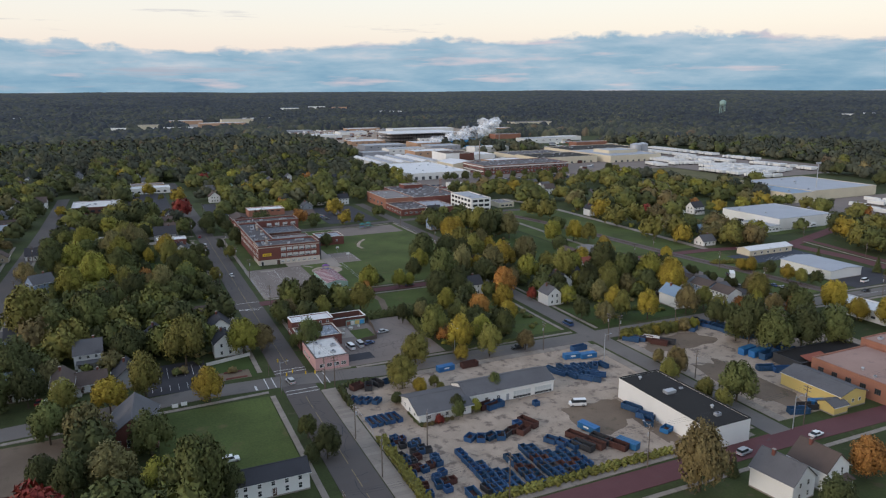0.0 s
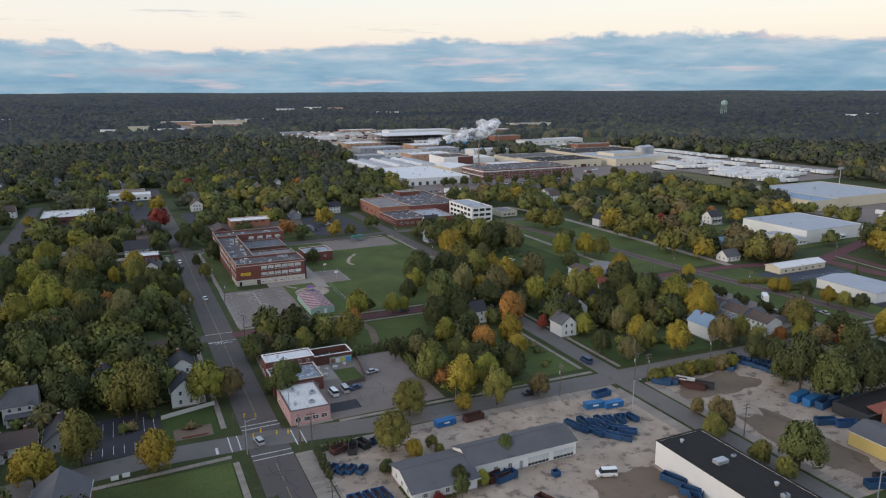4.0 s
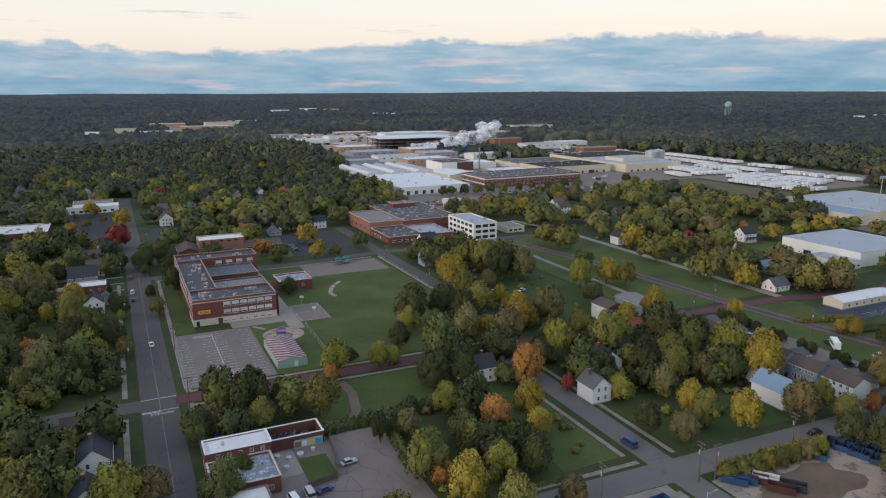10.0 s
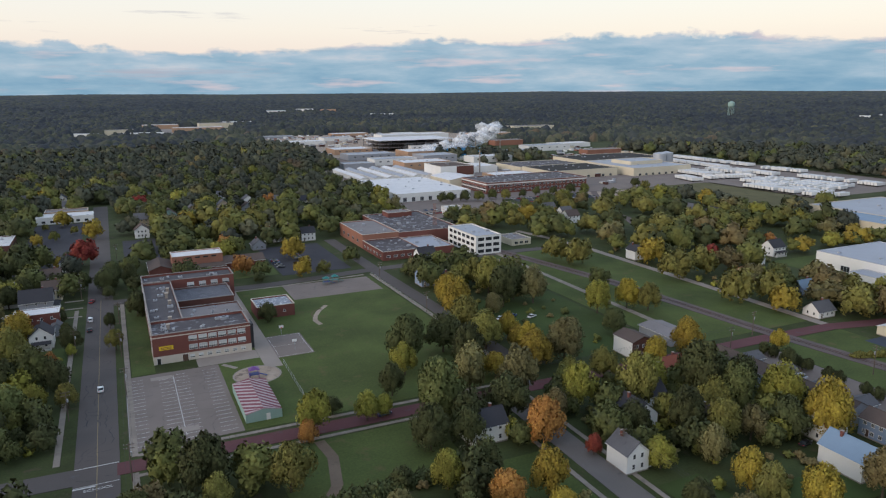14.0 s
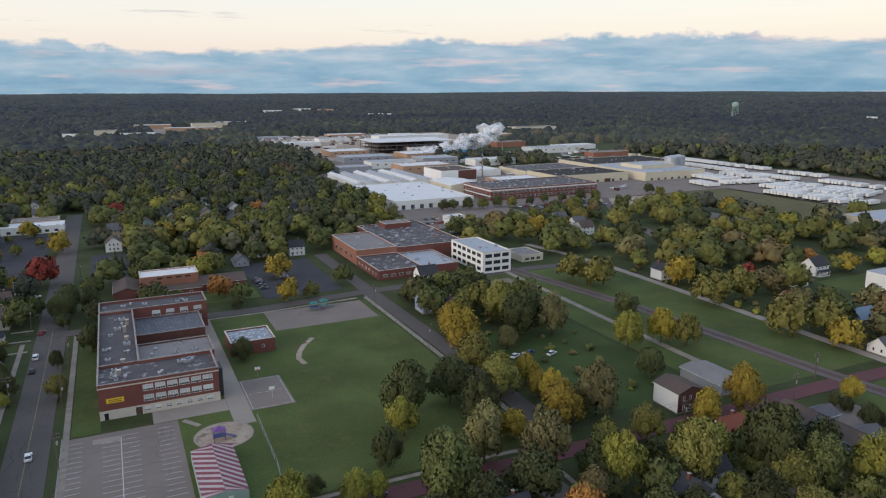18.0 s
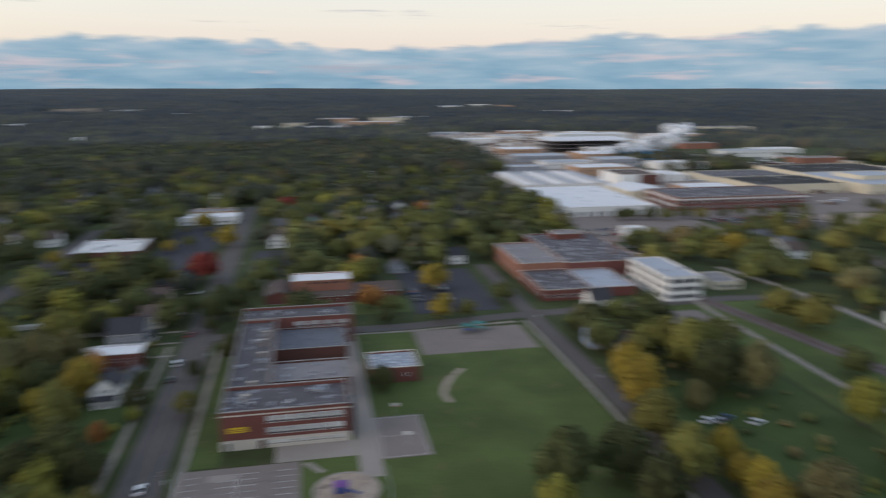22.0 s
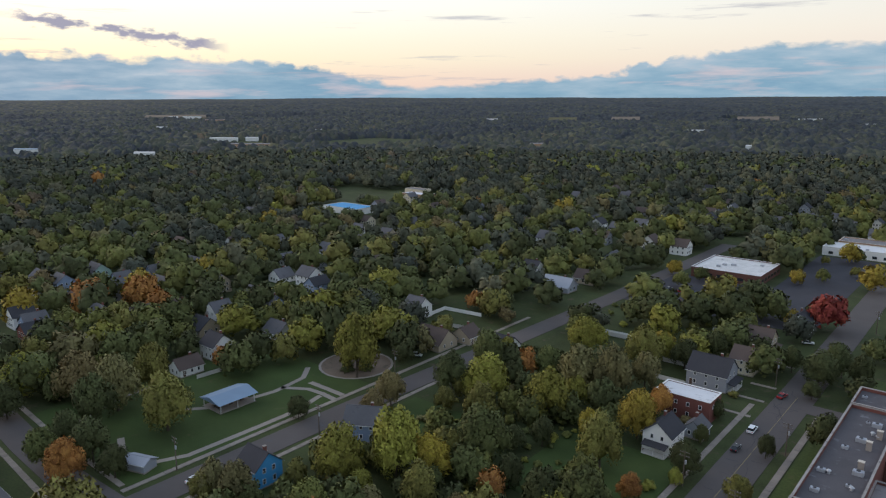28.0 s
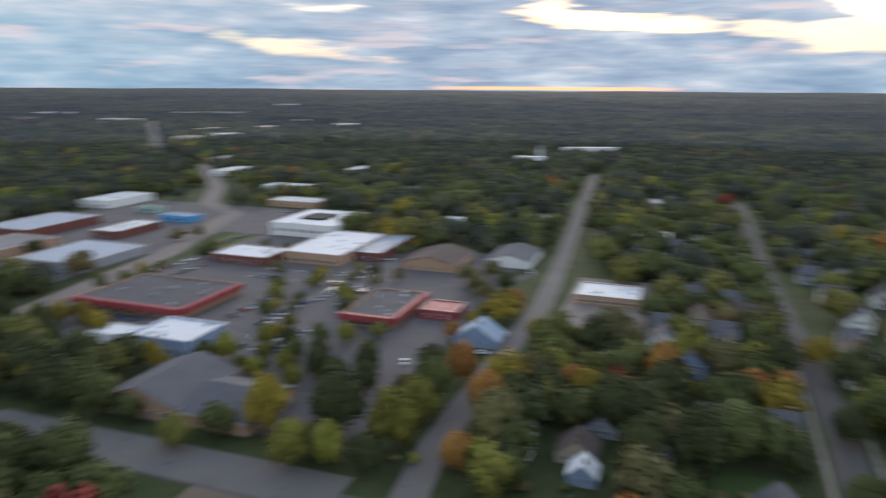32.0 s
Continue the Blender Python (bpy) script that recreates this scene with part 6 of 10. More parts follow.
# ---- church and works north of the school ----
flat_building("church_hall", 65, 450, 91, 464, 9.2, "brick_orange", "roof_white", "tall orange brick church hall with a white flat roof", "church", [("S", 4, 2.4, 0.8, 7.6, 0.25, 0.9, "dark_steel", 2)], 0.4, 1)
gable_building("church_wing", 59, 457, 11.6, 22, 4.0, 2.0, "brick_red", "shingle_brown", 0, "low brick church wing with a brown roof", "church", [("S", 2, 1.2, 1.4, 1.2, 0.1, 0.9, "white_paint", 1)], ridge="y")
gable_building("church_wing", 102, 454, 21.6, 16, 4.0, 2.2, "brick_red", "shingle_brown", 0, "low brick church wing with a brown roof", "church", [("S", 4, 1.2, 1.4, 1.2, 0.1, 0.9, "white_paint", 1)])
gable_building("church_wing", 78, 446.4, 27, 6.6, 3.6, 1.4, "brick_red", "shingle_brown", 0, "low brick church wing with a brown roof", "church", [("S", 5, 1.2, 1.2, 1.2, 0.1, 0.9, "white_paint", 1)])
flat_building("brick_works", 176, 464.2, 200, 512, 8.6, "brick_orange", "roof_gravel", "orange brick works with a flat grey roof", "factory", [("W", 4, 3.0, 2.0, 2.5, 0.1, 0.9, "grey_siding", 4)], 0.5, 5)
flat_building("brick_works", 200.2, 464.2, 243, 536, 8.0, "brick_red", "roof_tar", "wide brick works with a patched tar roof", "factory", [], 0.5, 26)
flat_building("brick_works", 176, 428, 200, 464, 5.2, "brick_red", "roof_tar", "low brick works with a black roof", "factory", [("S", 5, 2.4, 1.4, 1.6, 0.05, 0.95, "white_paint", 3), ("W", 6, 2.4, 1.4, 1.6, 0.05, 0.95, "white_paint", 3)], 0.5, 9)
flat_building("brick_works", 200.2, 430, 222, 464, 4.6, "brick_red", "roof_grey", "low brick works with a pale grey roof", "factory", [], 0.4, 9)
flat_building("works_penthouse", 214, 520, 232, 532, 3.2, "brick_red", "roof_gravel", "red brick roof house on the works", "building", [], 0.3, 1, z0=7.5)
flat_building("office_block", 230, 417, 247, 455, 11.4, "white_paint", "roof_grey", "pale three-storey office block with long windows", "building",
              [("S", 3, 4.0, 1.9, z, 0.05, 0.95, "dark_steel", 3) for z in (1.2, 4.8, 8.4)] + [("W", 6, 4.0, 1.9, z, 0.04, 0.96, "dark_steel", 3) for z in (1.2, 4.8, 8.4)] + [("E", 5, 4.0, 1.9, z, 0.04, 0.96, "dark_steel", 3) for z in (1.2, 4.8, 8.4)], 0.5, 4)
flat_building("garage_shop", 262, 430, 276, 448, 4.0, "cream_paint", "roof_gravel", "low garage with a flat roof", "building", [("S", 3, 2.4, 1.6, 0.9, 0.1, 0.9, "white_paint", 2)], 0.3, 3)
for x, y in ((278, 560), (272, 545)):
    flat_building("canopy_shop", x, y, x + 14, y + 9, 4.2, "white_paint", "roof_white", "small white flat-roofed shop", "building", [("S", 3, 2.4, 1.6, 0.9, 0.1, 0.9, "white_paint", 2)], 0.3, 1)

# ---- the mill ----
flat_building("mill_warehouse", 262, 626, 334, 738, 7.2, "white_paint", "roof_white", "huge low white warehouse with a white roof", "factory", [("S", 8, 3.2, 3.6, 0.2, 0.05, 0.95, "metal_grey", 3)], 0.4, 12)
flat_building("mill_tower_block", 357, 740, 397, 784, 16, "white_paint", "shingle_brown", "tall white and red brick mill block", "factory", [], 0.5, 3)
Geo().box(376, 739.6, 6, 396.5, 740, 15.6, "brick_brown").obj("brick_face", None, "dark red brick front of the mill block", kind="structure")
gable_building("mill_shed", 361, 712, 36, 46, 8.0, 2.6, "cream_paint", "roof_white", 0, "cream mill shed with a pale roof", "factory", [], ridge="y", flag=False)
flat_building("red_mill", 356, 636, 470, 688, 10.5, "brick_red", "roof_tar", "long red and white banded brick mill", "factory",
              [("S", 24, 3.0, 2.2, z, 0.01, 0.99, "white_paint", 4) for z in (1.6, 5.6)] + [("W", 9, 4.2, 1.4, z, 0.02, 0.98, "white_paint", 4) for z in (1.8, 4.4, 7.4)], 0.6, 30)
Geo().box(355.9, 635.85, 8.3, 470.1, 636, 9.3, "white_paint").box(355.85, 636, 8.3, 356, 688, 9.3, "white_paint").box(355.85, 636, 3.4, 356, 688, 4.2, "white_paint").obj("mill_band", None, "white band along the red mill", kind="structure")
for i in range(6):
    gable_building("saw_shed", 280 + 15 * i, 815, 9, 104, 5.0, 1.6, "white_paint", ("roof_white", "roof_grey")[i % 2], 0, "long pale mill shed with a low roof", "factory", [], ridge="y", flag=False)
mrng = random.Random(12)
MILL = [(365, 862, 62, 40, 9), (300, 900, 40, 26, 7), (350, 930, 60, 30, 8), (420, 930, 50, 40, 10), (480, 900, 60, 30, 8), (404, 700, 50, 34, 8), (400, 800, 60, 40, 7),
        (340, 1010, 70, 40, 8), (430, 1010, 60, 50, 9), (560, 960, 60, 30, 8), (350, 1110, 60, 50, 8), (640, 1020, 80, 30, 9), (720, 1060, 70, 30, 7), (480, 1120, 50, 30, 9), (330, 1340, 70, 40, 6), (420, 1420, 60, 40, 6), (560, 1360, 70, 30, 6), (480, 1560, 80, 40, 5), (330, 1540, 60, 30, 5), (600, 1500, 50, 30, 6)]
for x, y, w, d, h in MILL:
    wall, roof = mrng.choice([("white_paint", "roof_white"), ("white_paint", "roof_white"), ("grey_siding", "roof_grey"), ("brick_tan", "roof_white"), ("white_paint", "roof_grey")])
    flat_building("mill_building", x, y, x + w, y + d, h, wall, roof, "flat-roofed mill building among the yards", "factory", [("S", 5, 3.0, 1.6, h * 0.5, 0.05, 0.95, "metal_grey", 2)] if h > 7 else [], 0.4, 6)
for x, y, w, d, h, roof in ((570, 684, 84, 96, 9, "roof_grey"), (577, 782, 128, 74, 8.4, "roof_black"), (470, 700, 90, 60, 9, "roof_black"), (474, 768, 90, 60, 7, "roof_tar")):
    flat_building("paper_hall", x, y, x + w, y + d, h, "cream_paint", roof, "wide cream hall with a flat roof", "factory", [("S", 8, 3.0, 2.4, 0.2, 0.05, 0.95, "metal_grey", 2)], 0.4, 14)
flat_building("hall_loft", 592, 716, 640, 752, 4.0, "cream_paint", "roof_grey", "cream upper floor on the wide hall", "factory", [], 0.3, 2, z0=8.6)
flat_building("blue_wrapped_hall", 486, 1012, 552, 1046, 11, "bright_blue_siding", "roof_blue", "hall wrapped in bright blue sheeting", "factory", [], 0.3, 0)
flat_building("orange_clad_hall", 655, 1154, 712, 1180, 9, "brick_orange", "roof_gravel", "orange-clad hall at the woods' edge", "factory", [], 0.3, 2)
flat_building("orange_clad_hall", 688, 930, 752, 952, 7, "brick_orange", "roof_gravel", "orange-clad hall at the woods' edge", "factory", [], 0.3, 2)
flat_building("far_slab_hall", 470, 1230, 600, 1270, 20, "white_paint", "roof_white", "high white slab hall behind the steel frame", "factory", [], 0.3, 0)
for x, y, r, h in ((660, 744, 8, 17), (677, 750, 8, 17)):
    b = base("silo", pose(x, y, 0), "pale round steel silo by the hall", "silo")
    Geo().cyl(0, 0, 0, h, r, "metal_grey", 20).obj("shell", b)
    Geo().cyl(0, 0, h, h + 2.0, r, "metal_grey", 20, 1.0).obj("cap", b)


def steel_frame():
    b = base("steel_frame_hall", pose(430, 1130, 0), "unfinished dark steel frame hall with a pale roof", "building")
    for i in range(9):
        for j in range(4):
            Geo().box(i * 16 - 0.4, j * 26 - 0.4, 0, i * 16 + 0.4, j * 26 + 0.4, 17, "dark_steel").obj("column", b)
    for z in (6, 11.5):
        Geo().box(-1, -1, z, 129, 79, z + 0.5, "roof_gravel").obj("floor_slab", b)
    Geo().box(-2, -2, 17, 130, 80, 18, "roof_white").obj("roof", b)


steel_frame()
for k, (x, y, h, r) in enumerate(((533, 996, 22, 1.2), (600, 1040, 20, 1.0), (436, 800, 26, 0.9), (232, 480, 22, 0.8))):
    b = base("chimney_stack", pose(x, y, 0), ("pale tall round chimney stack" if k < 3 else "red lattice mast above the works roof"), "chimney")
    if k < 3:
        Geo().cyl(0, 0, 0, h, r, "concrete", 14, r * 0.7).obj("shaft", b)
        Geo().cyl(0, 0, h, h + 0.5, r * 0.8, "dark_steel", 14).obj("rim", b)
    else:
        for sx in (-1.1, 1.1):
            for sy in (-1.1, 1.1):
                Geo().tube((sx, sy, 0), (sx * 0.5, sy * 0.5, h), 0.12, 0.1, "brick_orange", 5).obj("leg", b)
        for z in range(2, 21, 2):
            s = 1.1 - 0.55 * z / h
            Geo().tube((-s, -s, z), (s, -s, z + 1.8), 0.06, 0.06, "brick_orange", 4).obj("brace", b)
            Geo().tube((-s, s, z), (-s, -s, z + 1.8), 0.06, 0.06, "brick_orange", 4).obj("brace", b)

# ---- yard block ----
gable_building("yard_office", 63.6, 111.5, 16.8, 14.5, 3.2, 2.2, "white_paint", "shingle_grey", 0, "low white yard office with a grey hipped roof", "building", [("S", 5, 1.1, 1.2, 1.2, 0.1, 0.95, "white_paint", 2), ("W", 3, 1.1, 1.2, 1.2, 0.1, 0.9, "white_paint", 2)], 0.7)
gable_building("yard_workshop", 87.6, 113, 31, 11, 4.2, 2.2, "white_paint", "shingle_grey", 0, "long white workshop with a grey pitched roof", "building", [("S", 2, 6.4, 2.6, 0.3, 0.5, 1.0, "white_paint", 6), ("S", 3, 1.2, 1.2, 1.4, 0.02, 0.42, "white_paint", 2)], 0.4, doors=(("S", 14.2, "grey_siding"),))
flat_building("white_depot", 119, 57.5, 134, 95, 6.6, "white_paint", "roof_black", "long white block depot with a black flat roof", "building", [], 0.12, 4, "roof_black")
Geo().box(124, 79, 6.1, 127.4, 81, 7.4, "metal_grey").obj("roof_hatch", None, "grey roof hatch box on the depot roof", "roof hatch")
gable_building("yellow_shop", 179, 70, 11.5, 21, 4.4, 1.8, "yellow_paint", "shingle_grey", 0, "yellow workshop with a grey pitched roof", "building", [("S", 1, 3.4, 3.2, 0.1, 0.4, 0.9, "white_paint", 3), ("W", 3, 1.1, 1.1, 1.6, 0.1, 0.9, "white_paint", 1)], ridge="y")
gable_building("yellow_shop_porch", 171.4, 60.5, 6, 5.6, 2.6, 1.2, "yellow_paint", "shingle_grey", 0, "small yellow porch building with a grey roof", "building", [], flag=False)
flat_building("black_shed", 187.5, 84.5, 222, 96, 3.4, "dark_steel", "roof_black", "long low shed with a black roof", "building", [], 0.2, 0, "dark_steel")
Geo().hull([(191, 84, 3.6), (201, 84, 3.6), (201, 88, 4.4), (191, 88, 4.4)], [(191, 84, 3.75), (201, 84, 3.75), (201, 88, 4.55), (191, 88, 4.55)], "shingle_red").obj("awning", None, "small red awning roof on the black shed", "awning")
flat_building("orange_mill", 189, 50, 216, 82, 6.4, "brick_orange", "roof_pink", "orange brick industrial building with window rows", "building", [("S", 6, 2.0, 1.8, 2.4, 0.04, 0.96, "dark_steel", 3), ("W", 6, 2.0, 1.8, 2.4, 0.04, 0.96, "dark_steel", 3)], 0.2, 5, "brick_orange")
flat_building("orange_mill", 216.2, 46, 236, 84, 8.4, "brick_orange", "roof_pink", "orange brick industrial building with window rows", "building", [("W", 10, 2.0, 1.8, 4.4, 0.04, 0.96, "dark_steel", 3)], 0.2, 6, "brick_orange")
house(121, 36, 9, 11, "white_paint", "shingle_grey", "y", True, None, 8)
house(133.5, 36, 9, 10, "white_paint", "shingle_brown", "y", True, ("W", 2.0), 4)
b = gable_building("green_spire", 12.5, 60.5, 3.4, 3.4, 6, 0.4, "white_paint", "green_roof", 0, "small tower with a green pointed roof", "church", [], 0.3)
Geo().hull([(-2, -2, 6.2), (2, -2, 6.2), (2, 2, 6.2), (-2, 2, 6.2)], [(-.05, -.05, 10.4), (.05, -.05, 10.4), (.05, .05, 10.4), (-.05, .05, 10.4)], "green_roof").obj("spire", b)

# ---- shops on the corner ----
flat_building("pink_shop", 38.2, 156, 50, 175, 4.6, "pink_paint", "roof_dirty", "pink corner shop with a worn white roof", "shop", [("S", 4, 1.8, 1.3, 1.0, 0.08, 0.95, "white_paint", 2), ("W", 3, 1.8, 1.3, 1.0, 0.1, 0.6, "white_paint", 2)], 0.2, 5, "roof_brown")
flat_building("brick_shop", 38.2, 178, 54, 191.5, 4.4, "brick_red", "roof_patchy", "low brick shop with a patched black and white roof", "shop", [("S", 4, 1.4, 1.3, 1.2, 0.1, 0.95, "white_paint", 2)], 0.5, 3)
flat_building("brick_shop", 38.2, 191.7, 54.5, 199.5, 6.6, "brick_red", "roof_white", "taller brick shop with a white roof", "shop", [("S", 5, 1.0, 1.0, 4.9, 0.1, 0.95, "white_paint", 1), ("W", 2, 1.4, 1.4, 1.2, 0.1, 0.9, "white_paint", 2)], 0.3, 1, "white_paint")
flat_building("roofless_store", 55.5, 198, 70, 206, 3.4, "brick_brown", "roof_black", "roofless walled store yard full of clutter", "shed", [], 2.9, 0, "white_paint")

# the garden behind the shops
quad("shop_garden", 61, 179.4, 68.6, 191.5, 0.075, "lawn", LAWN, False)
quad("shop_patio", 54.6, 184, 60.9, 197.4, 0.07, "concrete", "paved patio behind the shops", False)
quad("fresh_patch", 50.5, 159.6, 61, 166, 0.05, "asphalt_dark", "patch of fresh dark asphalt", False)
mural = base("painted_wall", pose(61.5, 197.4, 0), "low garden wall painted in mint, orange and blue patches", "wall")
Geo().box(0, 0, 0, 8, 0.25, 2.3, "teal_siding").obj("panel", mural)
for i, (u, w_, m_) in enumerate(((0.3, 1.6, "brick_orange"), (2.2, 1.4, "white_paint"), (3.9, 1.8, "yellow_paint"), (6.0, 1.7, "bright_blue_siding"))):
    Geo().box(u, -0.03, 0.3, u + w_, 0.0, 1.9, m_).obj("colour_patch", mural)
grng = random.Random(44)
for i in range(26):
    x, y = grng.uniform(56.2, 69.2), grng.uniform(198.8, 205)
    s = grng.uniform(0.4, 1.1)
    Geo().box(-s, -s * 0.6, 0, s, s * 0.6, s * 1.1, grng.choice(["rust", "dark_steel", "wood_pole", "metal_grey"])).box(-s * 0.5, -s * 0.4, s * 1.1, s * 0.4, s * 0.3, s * 1.5, "dark_steel").obj("scrap_heap", None, "dark heap of scrap inside the walled yard", "scrap", "scrap heaps", at=pose(x, y, 0.48, 0, 0, grng.uniform(0, 90)))
for x, y in ((57.4, 188), (59, 192.4), (56.4, 194.6), (62.2, 193.2), (66, 194.6)):
    s = grng.uniform(0.5, 0.9)
    Geo().cyl(0, 0, 0, 0.7, s, "wood_fence", 10).cyl(0, 0, 0.7, 0.76, s * 1.15, "wood_fence", 10).obj("garden_table", None, "small round garden table on the patio", "table", "garden tables", at=pose(x, y, 0.07))

# ---- church on the lawn and houses west of the main street ----
c = gable_building("brick_chapel", -19.5, 131, 12, 17.5, 5.0, 4.6, "brick_red", "shingle_grey", -4, "brick chapel with a steep grey roof", "church", [("E", 4, 1.0, 2.4, 1.4, 0.1, 0.9, "white_paint", 1), ("W", 4, 1.0, 2.4, 1.4, 0.1, 0.9, "white_paint", 1)], ridge="y")
gable_building("row_house", 9.5, 88.5, 17.5, 7.6, 4.6, 2.0, "white_paint", "shingle_dark", 0, "long white two-storey house with a dark roof", "house", [("S", 5, 1.0, 1.5, 0.9, 0.04, 0.96, "white_paint", 1), ("S", 5, 1.0, 1.4, 3.0, 0.04, 0.96, "white_paint", 1), ("E", 2, 1.0, 1.4, 2.8, 0.1, 0.9, "white_paint", 1)], doors=(("S", 9, "door_brown"),))
for a in ((-57, 224, 9, 8, "blue_siding", "shingle_dark", "x", True), (-33, 197, 9, 10, "white_paint", "shingle_grey", "x", True, ("S", 2.2)), (-39.5, 171, 6.5, 10, "white_paint", "shingle_brown", "y", True, ("S", 1.8)),
          (-31.5, 173, 9, 7, "white_paint", "shingle_brown", "x", False), (-10.5, 206, 6.5, 9, "white_paint", "shingle_dark", "y", True), (12, 187, 8, 8, "white_paint", "shingle_dark", "y", True, ("S", 2.0)),
          (13, 207.5, 8, 11, "white_paint", "shingle_dark", "y", True, ("S", 2.2)), (9, 229, 9, 10, "tan_siding", "shingle_brown", "x", False), (130, 511, 9, 9, "white_paint", "shingle_brown", "y", True, ("S", 2.0)), (152, 506, 9, 8, "white_paint", "shingle_dark", "x", True), (144, 522, 8, 8, "cream_paint", "shingle_grey", "y", True), (118, 494, 8, 9, "grey_siding", "shingle_grey", "y", False), (-52, 175, 8, 8, "white_paint", "roof_blue", "x", True), (-21, 174, 9, 12, "grey_siding", "shingle_dark", "y", False),
          (10.5, 356, 8, 9, "white_paint", "shingle_dark", "y", True, ("W", 2.4)), (15, 368.5, 5.5, 6, "grey_siding", "shingle_grey", "y", False), (5, 408, 13, 11, "grey_siding", "shingle_dark", "x", True, ("E", 2.2)),
          (10, 427, 8, 10, "cream_paint", "shingle_brown", "x", True), (8, 451, 9, 9, "tan_siding", "shingle_brown", "x", True, ("E", 2)), (14, 483, 8, 8, "white_paint", "shingle_dark", "y", True)):
    house(*a)
flat_building("brick_flats", -1, 376.5, 15.5, 386, 7.0, "brick_red", "roof_white", "red brick flats with a white flat roof", "building", [("S", 4, 1.0, 1.3, z, 0.06, 0.94, "white_paint", 1) for z in (1.2, 4.2)] + [("E", 2, 1.0, 1.3, 4.2, 0.1, 0.9, "white_paint", 1)], 0.2, 0, "white_paint")

# ---- west of the park street ----
for a in ((-90, 377, 13, 11, "tan_siding", "shingle_brown", "x", False), (-84, 389, 9, 8, "tan_siding", "shingle_brown", "y", False), (-66, 388, 10, 9, "white_paint", "shingle_dark", "x", False), (-119, 490, 9, 9, "white_paint", "shingle_dark", "x", True), (-95, 477, 15, 9, "grey_siding", "roof_grey", "x", False), (-91, 498, 11, 9, "tan_siding", "shingle_brown", "x", False), (-60, 275, 8, 8, "bright_blue_siding", "shingle_dark", "x", True),
          (-57, 308.5, 10, 8.5, "blue_siding", "shingle_grey", "x", True, None, 30), (-145, 317, 9, 9, "white_paint", "shingle_dark", "x", True), (-139, 301, 7, 9, "white_paint", "shingle_brown", "y", False), (-181, 341, 9, 9, "white_paint", "shingle_grey", "y", True),
          (-172, 361, 10, 9, "blue_siding", "shingle_grey", "x", True), (-145, 345, 10, 9, "white_paint", "shingle_grey", "x", False), (-266, 358, 9, 9, "blue_siding", "shingle_grey", "y", True),
          (-160, 378, 9, 9, "white_paint", "shingle_dark", "y", True), (-120, 400, 9, 9, "white_paint", "shingle_grey", "x", True), (-98, 224.4, 15, 11, "tan_siding", "shingle_grey", "x", False), (-89.5, 218, 7, 8, "tan_siding", "shingle_grey", "y", False), (-144, 229.6, 7.5, 8, "brick_red", "shingle_grey", "y", True, ("S", 1.8)), (-262, 272, 9, 9, "white_paint", "shingle_grey", "x", True), (-226, 284, 8, 9, "blue_siding", "shingle_grey", "y", True), (-214, 262, 9, 9, "white_paint", "shingle_brown", "x", True), (-117, 196, 10, 8, "grey_siding", "shingle_grey", "x", False),
          (-104, 180, 7, 7, "blue_siding", "roof_white", "x", False), (-166, 213, 9, 9, "tan_siding", "shingle_brown", "x", False), (-164, 231, 9, 8, "white_paint", "shingle_brown", "y", False), (-176, 178, 12, 9, "white_paint", "shingle_dark", "x", False),
          (-196, 214, 8, 8, "white_paint", "shingle_grey", "y", True), (-212, 218, 8, 8, "white_paint", "shingle_grey", "y", True), (-190, 129, 13, 17, "blue_siding", "roof_blue", "x", False)):
    house(*a)
hrng = random.Random(31)
KEPT = (-140, 462, -72, 520)
clear(KEPT)
walls = ["white_paint"] * 3 + ["grey_siding", "tan_siding"] + ["grey_siding", "tan_siding", "cream_paint", "blue_siding", "teal_siding"]
roofs = ["shingle_grey"] * 3 + ["shingle_dark", "shingle_brown", "shingle_brown", "shingle_grey"]
BLOCKS = [(-330, 255, -160, 460, 30), (-330, 150, -200, 228, 12), (-300, 470, -70, 660, 30), (50, 560, 240, 760, 26), (-60, 700, 20, 900, 14), (-560, 150, -340, 460, 26), (-250, 690, -60, 900, 22), (60, 800, 240, 960, 14), (-700, 470, -320, 700, 22), (330, 440, 460, 520, 5), (-200, 160, -112, 232, 6), (-330, 255, -112, 335, 8), (-450, 150, -210, 228, 8)]
HOMES = []
for a in ((-256, 270, 10, 9, "white_paint", "shingle_grey", "x", True), (-240, 284, 9, 9, "white_paint", "shingle_dark", "y", True), (-210, 261, 10, 8, "white_paint", "shingle_brown", "x", True), (-193, 259, 10, 9, "white_paint", "shingle_brown", "x", True), (-214, 279, 9, 8, "brick_red", "shingle_dark", "y", True),
          (-172, 304, 9, 9, "white_paint", "shingle_dark", "y", True), (-228, 262, 9, 8, "tan_siding", "shingle_grey", "y", True)):
    far_house(*a)
    HOMES.append(a[:2])
    clear((a[0] - 3, a[1] - 13, a[0] + 13, a[1] + 4))
for x0, y0, x1, y1, n in BLOCKS:
    k = 0
    for _ in range(n * 6):
        if k >= n:
            break
        x, y = hrng.uniform(x0, x1), hrng.uniform(y0, y1)
        w, r, rg, two = hrng.choice(walls), hrng.choice(roofs), hrng.choice("xy"), hrng.random() < 0.7
        if any(abs(x - a) < 15 and abs(y - b_) < 15 for a, b_ in HOMES) or any(a - 6 < x < c_ + 6 and b_ - 6 < y < d_ + 6 for a, b_, c_, d_ in CLEAR):
            continue
        HOMES.append((x, y))
        k += 1
        far_house(x, y, hrng.uniform(7.5, 11), hrng.uniform(8, 11), w, r, rg, two)

CLEAR.remove(KEPT)


